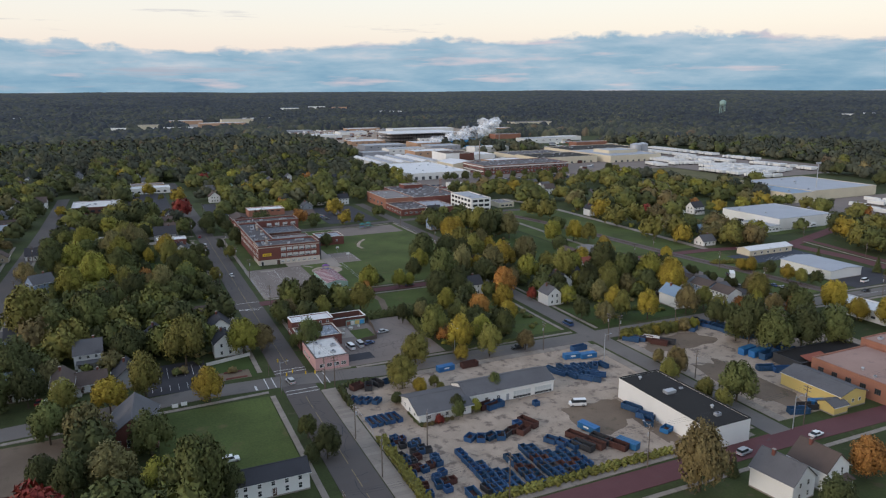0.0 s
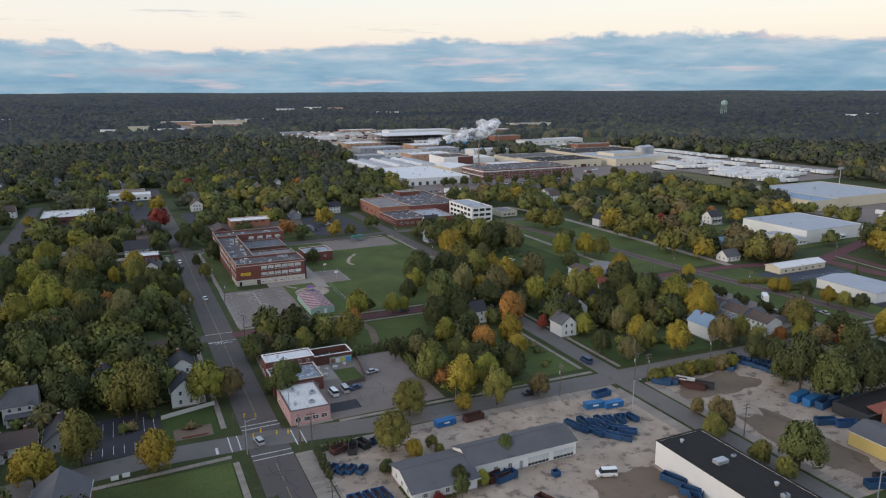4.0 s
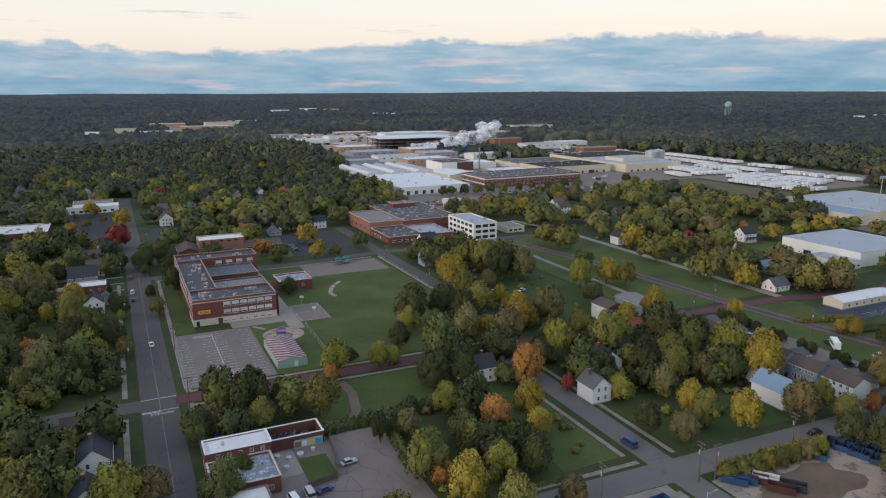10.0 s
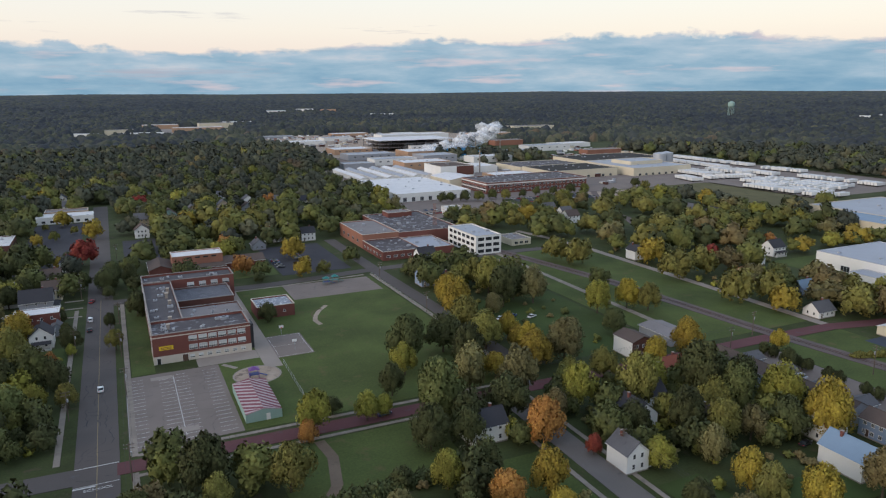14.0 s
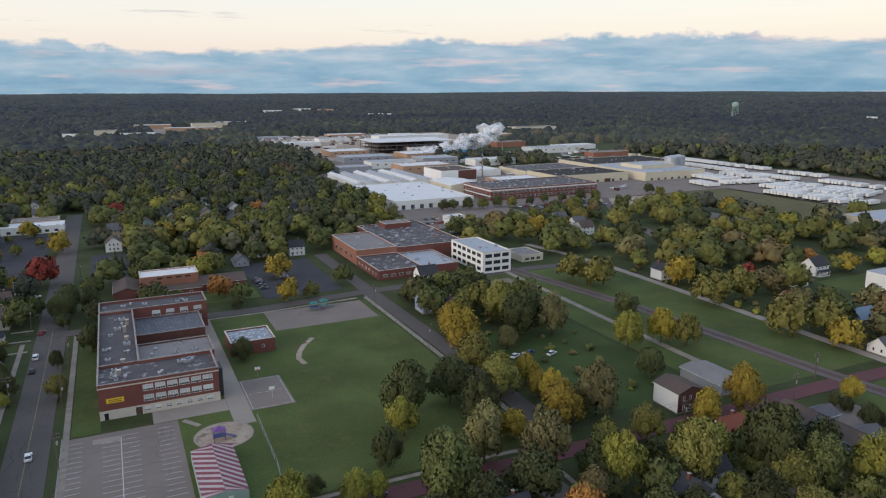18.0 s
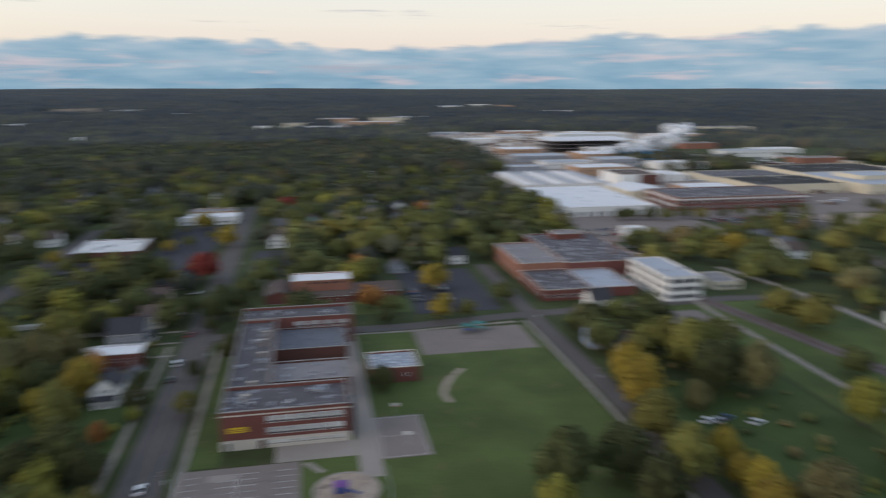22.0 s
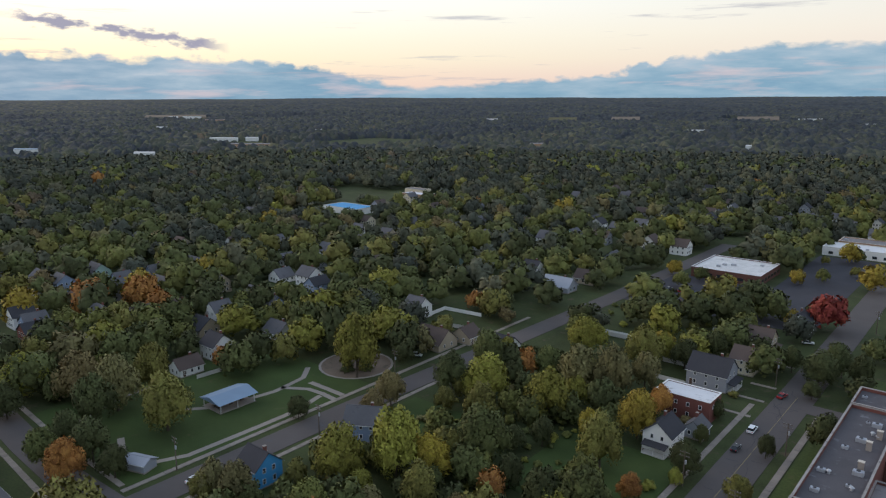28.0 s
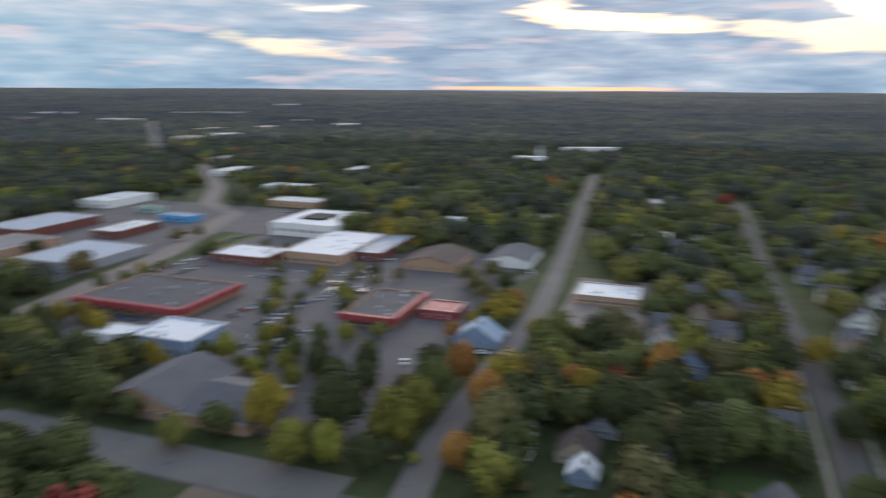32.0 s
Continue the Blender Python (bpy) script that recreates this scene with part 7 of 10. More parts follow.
def pavilion():
    b = base("park_shelter", pose(-105.5, 296, 0, 0, 0, 0), "open park shelter with a blue-grey metal roof", "shelter")
    Geo().hull([(-5.6, -7, 2.9), (5.6, -7, 2.9), (5.6, 7, 2.9), (-5.6, 7, 2.9)], [(-0.2, -7, 4.3), (0.2, -7, 4.3), (0.2, 7, 4.3), (-0.2, 7, 4.3)], "roof_blue").obj("roof", b)
    Geo().box(-5, -6.4, 0, 5, 6.4, 0.12, "concrete").obj("floor", b)
    for x in (-4.6, 4.6):
        for y in (-6, 0, 6):
            Geo().box(x - 0.12, y - 0.12, 0.1, x + 0.12, y + 0.12, 3.0, "wood_fence").obj("post", b)
    for y in (-4, 0, 4):
        Geo().box(-1.6, y - 0.4, 0.7, 1.6, y + 0.4, 0.78, "wood_pole").box(-1.6, y - 0.9, 0.42, 1.6, y - 0.65, 0.48, "wood_pole").box(-1.2, y - 0.8, 0.1, -1.0, y + 0.4, 0.7, "wood_pole").box(1.0, y - 0.8, 0.1, 1.2, y + 0.4, 0.7, "wood_pole").obj("picnic_table", None, "wooden picnic table under the shelter", "table").matrix_basis = pose(-105.5, 296, 0.02)


pavilion()
gable_building("park_hut", -89, 258.5, 7, 4.5, 2.4, 1.0, "grey_siding", "roof_grey", 20, "small grey hut with a metal roof", "shed", [], flag=False)
flat_building("office_white_roof", -55, 545, -20, 580, 5.4, "brick_brown", "roof_dirty", "low dark office with a broad white roof", "building", [("S", 6, 3.0, 1.6, 1.4, 0.05, 0.95, "dark_steel", 3), ("E", 6, 3.0, 1.6, 1.4, 0.05, 0.95, "dark_steel", 3)], 0.4, 6, "roof_white")
flat_building("long_white_store", -14, 646, 24, 664, 5.2, "white_paint", "roof_white", "long white store at the car park's end", "building", [("S", 6, 2.4, 1.6, 1.0, 0.05, 0.95, "dark_steel", 2)], 0.4, 4, "white_paint")
flat_building("long_tan_store", -10, 668, 20, 684, 5.6, "brick_tan", "roof_gravel", "tan flat-roofed store by the car park", "building", [], 0.4, 2)

# ---- east side ----
g = gable_building("brick_house", 208.5, 251.5, 9.6, 10.5, 6.4, 1.7, "brick_brown", "shingle_brown", 0, "dark red brick house with one white wall", "house", [("S", 3, 0.9, 1.5, z, 0.1, 0.9, "white_paint", 1) for z in (0.9, 3.9)] + [("W", 3, 0.8, 1.4, z, 0.1, 0.9, "white_paint", 1) for z in (0.9, 3.9)], ridge="y")
Geo().box(203.6, 246.3, 0.36, 203.69, 256.7, 6.3, "white_paint").obj("painted_wall", g).matrix_parent_inverse = g.matrix_basis.inverted()
gable_building("long_barn", 231, 259, 11.5, 18, 3.4, 1.0, "grey_siding", "roof_gravel", 0, "low open barn with a pale grey roof", "shed", [], ridge="y")
for i, y in enumerate((224, 210, 196.3, 182.8, 169.4, 157)):
    gable_building("town_house", 228, y, 8.4, 10.4, 5.2, 2.2, ("grey_siding", "blue_siding", "red_siding", "grey_siding", "blue_siding", "white_paint")[i], "shingle_brown", 0, "two-storey town house with a grey-brown shingle roof", "house",
                   [("N", 4, 1.1, 1.3, z, 0.06, 0.94, "white_paint", 2) for z in (1.0, 3.6)] + [("S", 3, 1.1, 1.3, z, 0.1, 0.9, "white_paint", 2) for z in (1.0, 3.6)], ridge="y", doors=(("N", 2.6, "door_brown"),))
    gable_building("town_garage", 237.6, y + 1.4, 9.0, 6.4, 2.7, 1.7, ("grey_siding", "blue_siding", "red_siding", "grey_siding", "blue_siding", "white_paint")[i], "shingle_grey", 0, "low garage wing behind the town house", "garage", [("E", 1, 4.4, 2.1, 0.1, 0.1, 0.9, "white_paint", 4)], flag=False)
for a in ((202, 226, 9, 8, "white_paint", "shingle_red", "x", True), (128, 218, 11, 8, "white_paint", "shingle_dark", "x", True), (154.5, 189, 7, 8, "white_paint", "shingle_grey", "y", True, ("S", 1.8)), (204, 163, 8, 12, "white_paint", "roof_blue", "y", True),
          (214, 178, 9, 8, "white_paint", "shingle_red", "x", True), (186, 196, 9, 9, "tan_siding", "shingle_brown", "x", False), (170, 205, 9, 9, "white_paint", "shingle_dark", "y", True), (182, 214, 9, 8, "white_paint", "shingle_dark", "x", True),
          (308, 369, 7, 8, "white_paint", "shingle_dark", "y", True), (309, 252, 10, 8, "white_paint", "shingle_grey", "x", False), (334, 279, 11, 8, "blue_siding", "roof_blue", "x", False), (386, 341, 10, 9, "white_paint", "shingle_dark", "x", True, ("S", 2)),
          (330, 310, 9, 8, "tan_siding", "shingle_red", "x", False), (358, 330, 9, 8, "white_paint", "shingle_dark", "y", True), (196, 414, 10, 9, "white_paint", "shingle_dark", "x", True), (178, 372, 8, 9, "blue_siding", "shingle_dark", "x", True), (184, 358, 8, 8, "white_paint", "shingle_dark", "y", True),
          (420, 200, 10, 8, "white_paint", "roof_white", "x", False), (428, 214, 9, 8, "brick_red", "shingle_red", "x", False), (446, 160, 10, 9, "white_paint", "roof_blue", "x", True)):
    house(*a)
flat_building("warehouse", 386, 263, 439, 313, 8.2, "white_paint", "roof_grey", "large pale warehouse with a grey roof", "building", [("W", 2, 5.0, 3.0, 0.2, 0.2, 0.8, "metal_grey", 3)], 0.2, 2, "roof_grey")
flat_building("warehouse_lean", 374, 262, 385.9, 285, 4.2, "white_paint", "roof_grey", "low front part of the warehouse", "building", [("S", 3, 1.6, 1.2, 1.2, 0.1, 0.9, "white_paint", 2)], 0.2, 0, "roof_grey")
gable_building("long_shed", 325, 221, 34, 9.5, 3.4, 1.4, "cream_paint", "roof_white", 0, "long cream shed with a white metal roof", "building", [("S", 6, 1.6, 1.4, 0.9, 0.05, 0.95, "white_paint", 2)])
gable_building("grey_hall", 315, 176.5, 23, 30, 4.6, 1.0, "white_paint", "roof_grey", 0, "wide white hall with a grey metal roof", "building", [], ridge="y")
flat_building("tan_block", 382, 92, 408, 128, 5.2, "brick_dun", "roof_grey", "flat dun brick block with a grey roof", "building", [("W", 1, 3.4, 2.2, 0.3, 0.3, 0.5, "white_paint", 1)], 0.4, 3)
flat_building("burnt_mill", 326, 88, 343, 129, 7.6, "brick_washed", "roof_black", "fire-blackened orange brick mill with a ruined roof", "building", [("W", 8, 2.6, 1.8, z, 0.03, 0.97, "dark_steel", 2) for z in (1.4, 4.9)] + [("N", 3, 2.6, 1.8, 4.9, 0.1, 0.9, "dark_steel", 2)], 1.2, 9, "dark_steel")
brng = random.Random(8)
for i in range(16):
    x, y = brng.uniform(328, 341), brng.uniform(90, 127)
    Geo().tube((0, 0, 0), (brng.uniform(-4, 4), brng.uniform(-4, 4), brng.uniform(0.3, 2.0)), 0.16, 0.12, "dark_steel", 4).obj("charred_beam", None, "charred roof beam on the burnt mill", "beam", "charred beams").matrix_basis = pose(x, y, 6.45)
flat_building("white_long_block", 260.5, 104, 273.5, 131, 4.8, "white_paint", "roof_white", "long white block with a pale roof", "building", [("W", 4, 2.0, 1.2, 1.4, 0.1, 0.9, "metal_grey", 2)], 0.3, 1, "white_paint")
flat_building("white_block_lean", 262, 97, 272, 103.9, 3.6, "grey_siding", "roof_white", "small grey lean-to building", "building", [], 0.2, 0)
flat_building("white_factory", 482, 184, 524, 226, 8.4, "white_paint", "roof_white", "white factory block with red doors", "building", [("W", 8, 3.0, 2.0, z, 0.03, 0.97, "dark_steel", 3) for z in (1.0, 4.6)] + [("S", 8, 3.0, 2.0, z, 0.03, 0.97, "dark_steel", 3) for z in (1.0, 4.6)], 0.5, 5)
flat_building("white_factory", 492, 140, 512, 183.8, 7.0, "white_paint", "roof_white", "white factory block with window rows", "building", [("W", 10, 2.4, 1.6, 3.4, 0.03, 0.97, "dark_steel", 2)], 0.5, 4)
Geo().box(508, 205, 8.4, 513, 209, 10.8, "sign_red").obj("roof_sign_box", None, "red roof house on the white factory", "roof house")
flat_building("red_store", 492, 88, 516, 125, 5.0, "red_roofing", "roof_white", "long red store with a white roof", "shop", [("W", 6, 3.4, 1.8, 0.8, 0.05, 0.95, "white_paint", 2)], 0.4, 3, "white_paint")
for x, y, w, d in ((560, 90, 14, 20), (430, 70, 20, 14), (540, 60, 20, 16), (600, 100, 24, 14), (640, 70, 30, 20), (600, 150, 26, 16), (700, 100, 30, 18)):
    flat_building("roadside_store", x, y, x + w, y + d, 4.6, brng.choice(["white_paint", "red_roofing", "brick_tan"]), brng.choice(["roof_white", "roof_grey"]), "small roadside store with a flat roof", "shop", [("W", 3, 2.4, 1.6, 0.9, 0.1, 0.9, "white_paint", 2)], 0.3, 2)
for x, y, w, d, roof in ((492, 342, 30, 52, "roof_blue"), (522.2, 346, 84, 78, "roof_grey")):
    flat_building("distribution_hall", x, y, x + w, y + d, 8.4, "cream_paint", roof, "wide cream distribution hall with a flat roof", "building", [("W", 4, 3.4, 3.2, 0.2, 0.1, 0.9, "metal_grey", 2)], 0.3, 6)

# ---- shops in the west ----
gable_building("big_roof_hall", -110, 52, 30, 26, 5.0, 4.6, "brick_tan", "shingle_grey", 0, "large hall with broad grey hipped roofs", "church", [("E", 5, 1.6, 2.0, 1.0, 0.08, 0.92, "white_paint", 2)], 0.8)
gable_building("big_roof_hall", -108, 78, 26, 22, 4.4, 4.0, "brick_tan", "shingle_grey", 0, "large hall with broad grey hipped roofs", "church", [("E", 4, 1.6, 2.0, 1.0, 0.08, 0.92, "white_paint", 2)], 0.8, ridge="y")
flat_building("pale_blue_store", -160, 10, -138, 36, 6.4, "blue_siding", "roof_white", "pale blue-white store with a flat roof", "shop", [("E", 6, 2.6, 1.8, 1.0, 0.05, 0.95, "white_paint", 3)], 0.6, 5, "roof_white")
flat_building("store_annex", -152, -12, -140, 5.6, 4.0, "white_paint", "roof_white", "low white annexe of the pale store", "shop", [], 0.3, 2)
for x0, y0, x1, y1 in ((-214, -50, -172, 5), (-230, 70, -191, 92)):
    s = flat_building("red_front_store", x0, y0, x1, y1, 5.0, "brick_tan", "roof_dusk", "broad store with a red front canopy", "shop", [("E", 6, 3.4, 2.0, 0.6, 0.04, 0.96, "white_paint", 3)], 0.5, 9, "brick_tan")
    Geo().box(x1 - x0 + 0.05, -1.0, 2.8, x1 - x0 + 2.4, y1 - y0 + 1.0, 5.5, "red_roofing").obj("canopy", s, "bright red canopy band")
    Geo().box(0, y1 - y0 + 0.05, 2.8, x1 - x0, y1 - y0 + 2.0, 5.5, "red_roofing").obj("canopy", s, "bright red canopy band")
flat_building("red_kiosk", -224, 97, -209, 113, 4.2, "red_roofing", "red_roofing", "small red shop with a flat roof", "shop", [("E", 3, 2.0, 1.6, 0.9, 0.1, 0.9, "white_paint", 2)], 0.3, 1)
flat_building("white_complex", -392, -56, -338, -10, 8.6, "white_paint", "roof_white", "large complex with broad white roofs", "building", [("E", 6, 3.0, 2.0, 3, 0.05, 0.95, "blue_siding", 3)], 0.4, 8, "roof_white")
Geo().box(-376, -44, 8.0, -356, -26, 9.4, "roof_black").obj("roof_court", None, "black roof court in the white roof", "roof")
flat_building("white_complex", -337.8, -9.8, -276, 26, 6.4, "brick_tan", "roof_white", "large store with a broad white roof", "building", [("E", 6, 3.0, 2.0, 1, 0.05, 0.95, "white_paint", 3)], 0.4, 10, "roof_white")
flat_building("white_complex", -344, 26.2, -292, 42, 5.4, "brick_red", "roof_grey", "brick wing with a grey roof", "building", [("E", 3, 3.0, 2.0, 1, 0.05, 0.95, "white_paint", 3)], 0.4, 6, "roof_white")
flat_building("brick_store", -288, -46, -262, -12, 5.0, "brick_red", "roof_white", "red brick store with a white roof", "shop", [("E", 6, 2.4, 1.6, 1, 0.05, 0.95, "white_paint", 2)], 0.4, 4)
gable_building("brown_hall", -302, 74, 36, 30, 4.4, 3.4, "brick_tan", "shingle_brown", 0, "broad tan hall with a brown roof", "building", [("E", 4, 1.6, 1.6, 1, 0.1, 0.9, "white_paint", 2)])
gable_building("grey_hall_west", -322, 112, 34, 24, 4.4, 3.0, "white_paint", "shingle_grey", 0, "grey-roofed hall with pale walls", "building", [])
flat_building("tan_store", -276, 156, -253, 184, 4.4, "brick_tan", "roof_white", "tan brick store with a white roof", "shop", [("E", 6, 2.4, 1.6, 1, 0.05, 0.95, "white_paint", 2)], 0.4, 5)
flat_building("white_flats", -410, 160, -388, 194, 6.0, "brick_tan", "roof_white", "long tan block with a white roof", "building", [("E", 8, 1.2, 1.3, 3.4, 0.05, 0.95, "white_paint", 1)], 0.3, 2)
for x, y, w, d, h, roof, wall in ((-530, -172, 25, 44, 6, "roof_dirty", "white_paint"), (-462, -122, 24, 44, 5, "roof_dirty", "brick_tan"), (-366, -158, 13, 26, 4.6, "roof_blue", "bright_blue_siding"), (-388, -200, 11, 18, 4, "green_roof", "teal_siding"), (-330, -158, 40, 20, 5, "roof_dirty", "brick_red"),
                                  (-266, -138, 50, 44, 5, "roof_grey", "grey_siding"), (-262, -190, 38, 34, 6, "roof_gravel", "brick_tan"), (-330, -230, 60, 40, 6, "roof_grey", "brick_red"), (-430, -260, 50, 30, 6, "roof_dirty", "white_paint"), (-300, -290, 60, 40, 6, "roof_grey", "brick_tan"),
                                  (-420, 40, 30, 16, 5, "roof_dirty", "white_paint"), (-450, 100, 26, 14, 5, "roof_dirty", "brick_tan"), (-560, -40, 30, 14, 5, "roof_dirty", "white_paint"), (-560, 170, 30, 16, 5, "roof_grey", "brick_tan"), (-620, -80, 40, 16, 6, "roof_dirty", "white_paint"), (-700, -160, 50, 20, 6, "roof_dirty", "brick_tan"), (-640, -290, 50, 24, 6, "roof_dirty", "white_paint"), (-760, -380, 60, 24, 6, "roof_dirty", "brick_tan")):
    flat_building("town_store", x, y, x + w, y + d, h, wall, roof, "flat-roofed store along the avenue", "shop", [("E", 4, 2.4, 1.6, 1, 0.1, 0.9, "white_paint", 2)], 0.3, 5)
    FAR_OPEN.append((x - 8, y - 8, x + w + 14, y + d + 8))

# ---- far roofs ----
FAR = [(60, 1740, 90, 30), (180, 1900, 120, 40), (260, 2080, 90, 40), (330, 2230, 120, 50), (120, 2100, 90, 40), (30, 1820, 60, 30), (-378, 566, 40, 22), (-380, 664, 30, 14), (-400, 690, 24, 12), (-1500, -590, 50, 40), (-1340, -700, 40, 30), (-1060, -230, 30, 20), (-880, 10, 60, 14), (700, 1330, 90, 30), (900, 1500, 110, 40), (1500, 420, 90, 30), (1300, 300, 60, 30), (1180, 250, 60, 26), (-1120, -640, 60, 30), (-1240, -760, 70, 26), (-980, -620, 50, 24)]
for k, (x, y, w, d) in enumerate(FAR):
    r = math.hypot(x - CX, y - CY)
    z = max(0.0, float(rise(r)))
    FAR_OPEN.append((x - 20, y - 30, x + w + 20, y + d + 10))
    flat_building("far_building", x, y, x + w, y + d, (9 + 4 * (k % 3) / 2) if r > 1250 else 5.0, ("white_paint", "brick_tan", "cream_paint")[k % 3], "bright_blue_siding" if x == -378 else ("roof_white", "roof_white", "roof_gravel")[k % 3], "low building with a bright blue roof among the trees" if x == -378 else "large pale building far off among the trees", "building", [], 0.3, 0, z0=z + 0.01)
clear((-372, 536, -312, 594))
hosp_z = max(0.0, float(rise(math.hypot(2090 - CX, 1170 - CY)))) - 2
FAR_OPEN.append((1950, 1000, 2240, 1330))
b = base("hospital", pose(2090, 1170, hosp_z, 0, 0, -60), "big far tan brick hospital with stepped floors", "building")
for q in ((-90, -14, 90, 14, 26), (-90, -24, -30, 24, 34), (-70, -12, -44, 12, 46)):
    g = Geo().box(q[0], q[1], 0, q[2], q[3], q[4], "roof_pink", "roof_gravel")
    g.obj("block", b)
    w = Geo()
    for z in range(4, int(q[4]) - 1, 4):
        w.box(q[0] + 1, q[1] - 0.3, z, q[2] - 1, q[1] + 0.2, z + 1.6, "window_glass")
    w.obj("windows", b, kind="stuff")
b = base("water_tower", pose(1980, 1870, 0), "pale green water tower on slim legs above the woods", "tower")
Geo().cyl(0, 0, 34, 40, 5, "teal_siding", 16, 11).cyl(0, 0, 40, 50, 11, "teal_siding", 16).cyl(0, 0, 50, 55, 11, "teal_siding", 16, 2).obj("tank", b)
for i in range(6):
    a = i * math.pi / 3
    Geo().tube((11 * math.cos(a), 11 * math.sin(a), 0), (9 * math.cos(a), 9 * math.sin(a), 42), 0.7, 0.7, "teal_siding", 6).obj("leg", b)
b = base("church_spire", pose(-860, 20, 0), "white church steeple above the trees", "church")
Geo().box(-6, -30, 0, 6, 30, 9, "white_paint", "roof_grey").obj("nave", b)
Geo().box(-2, -2, 9, 2, 2, 15, "white_paint").hull([(-2, -2, 15), (2, -2, 15), (2, 2, 15), (-2, 2, 15)], [(-.1, -.1, 25), (.1, -.1, 25), (.1, .1, 25), (-.1, .1, 25)], "white_paint").obj("steeple", b)

# pale roofs that show between the far trees: near edge from end to end, and the roof
GLIMPSES = [(658, 3171, 734, 3139, "b"), (808, 3259, 879, 3226, "w"), (894, 3168, 958, 3137, "t"), (967, 2708, 1046, 2664, "w"), (-31, 1801, 32, 1766, "w"), (2188, 1564, 2225, 1536, "w"), (2347, 1591, 2377, 1567, "w"), (-2647, 1683, -2619, 1707, "w"), (-2565, 1697, -2508, 1745, "w"), (-2380, 1683, -2320, 1730, "t"), (-1905, 1234, -1876, 1251, "w"), (-1640, 1140, -1610, 1159, "t"), (-1303, 1033, -1249, 1068, "w"), (-1253, 1090, -1229, 1106, "w"), (-1094, 946, -1024, 994, "t"), (-1278, 638, -1241, 663, "b"), (-1031, 728, -1002, 748, "w"), (-1428, 1414, -1395, 1435, "w"), (-1548, 2364, -1511, 2386, "w"), (-620, 1965, -558, 2005, "w"), (-502, 2041, -490, 2048, "w"), (-316, 1466, -308, 1472, "w"), (-584, 2891, -492, 2934, "w"), (-324, 2571, -297, 2588, "w"), (-647, 1290, -628, 1305, "t"), (-2771, -1556, -2818, -1482, "w"), (-1669, -822, -1696, -767, "w"), (-1534, -631, -1565, -568, "w"), (-1084, -675, -1111, -617, "t"), (-1019, 24, -1051, 100, "w"), (-1966, -1458, -2090, -1248, "w"), (-1735, -1830, -1808, -1716, "w"), (-1415, -1552, -1440, -1499, "t"), (-1459, -1282, -1500, -1188, "w")]
for ax, ay, bx, by, c in GLIMPSES:
    p, q = Vector((ax, ay, 0)), Vector((bx, by, 0))
    mid = (p + q) / 2
    away = Vector((mid.x - CX, mid.y - CY, 0)).normalized()
    far_r = math.hypot(mid.x - CX, mid.y - CY)
    z = max(0.0, float(rise(far_r) + hills(math.atan2(CX - mid.x, mid.y - CY), far_r)))
    p.z = q.z = z
    deep, tall = away * 26, Vector((0, 0, 7.5 if far_r < 2000 else 10))
    wall, roof = {"w": ("white_paint", "roof_dirty"), "t": ("brick_tan", "roof_gravel"), "b": ("white_paint", "roof_blue")}[c]
    g = Geo().hull([p, q, q + deep, p + deep], [v + tall for v in (p, q, q + deep, p + deep)], wall)
    up = Vector((0, 0, 0.6))
    g.hull([v + tall for v in (p, q, q + deep, p + deep)], [v + tall + up for v in (p, q, q + deep, p + deep)], roof)
    g.obj("far_building", None, "pale flat-roofed building far off among the trees", "building")
    for k in range(7):
        c = p.lerp(q, k / 6)
        for m in (-64, -40, -12, 14):
            d = c + away * m
            FAR_OPEN.append((d.x - 15, d.y - 15, d.x + 15, d.y + 15))

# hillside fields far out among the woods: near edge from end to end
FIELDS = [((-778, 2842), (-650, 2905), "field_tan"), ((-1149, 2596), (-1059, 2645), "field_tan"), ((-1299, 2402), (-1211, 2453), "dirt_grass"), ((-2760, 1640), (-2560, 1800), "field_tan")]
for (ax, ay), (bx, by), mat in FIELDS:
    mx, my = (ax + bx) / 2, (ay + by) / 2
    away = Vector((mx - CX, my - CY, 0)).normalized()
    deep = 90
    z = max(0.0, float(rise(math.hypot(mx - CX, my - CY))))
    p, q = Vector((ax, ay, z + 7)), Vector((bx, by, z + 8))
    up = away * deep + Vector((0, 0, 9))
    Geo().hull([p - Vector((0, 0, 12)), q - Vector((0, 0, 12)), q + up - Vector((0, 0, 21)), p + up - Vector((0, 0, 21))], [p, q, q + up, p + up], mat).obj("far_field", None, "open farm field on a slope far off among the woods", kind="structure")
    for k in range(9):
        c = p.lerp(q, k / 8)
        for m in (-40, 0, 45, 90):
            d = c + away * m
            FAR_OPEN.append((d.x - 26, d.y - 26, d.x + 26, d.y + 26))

# ---- the storage yards ----
yrng = random.Random(5)


def row(x0, y0, x1, y1, n, rot, mats, L=6.2, W=2.35, H=1.6, jit=0.5, turn=7):
    for i in range(n):
        u = i / max(1, n - 1)
        skip(x0 + (x1 - x0) * u + yrng.uniform(-jit, jit), y0 + (y1 - y0) * u + yrng.uniform(-jit, jit), rot + yrng.uniform(-turn, turn), mats[i % len(mats)], L, W, H)


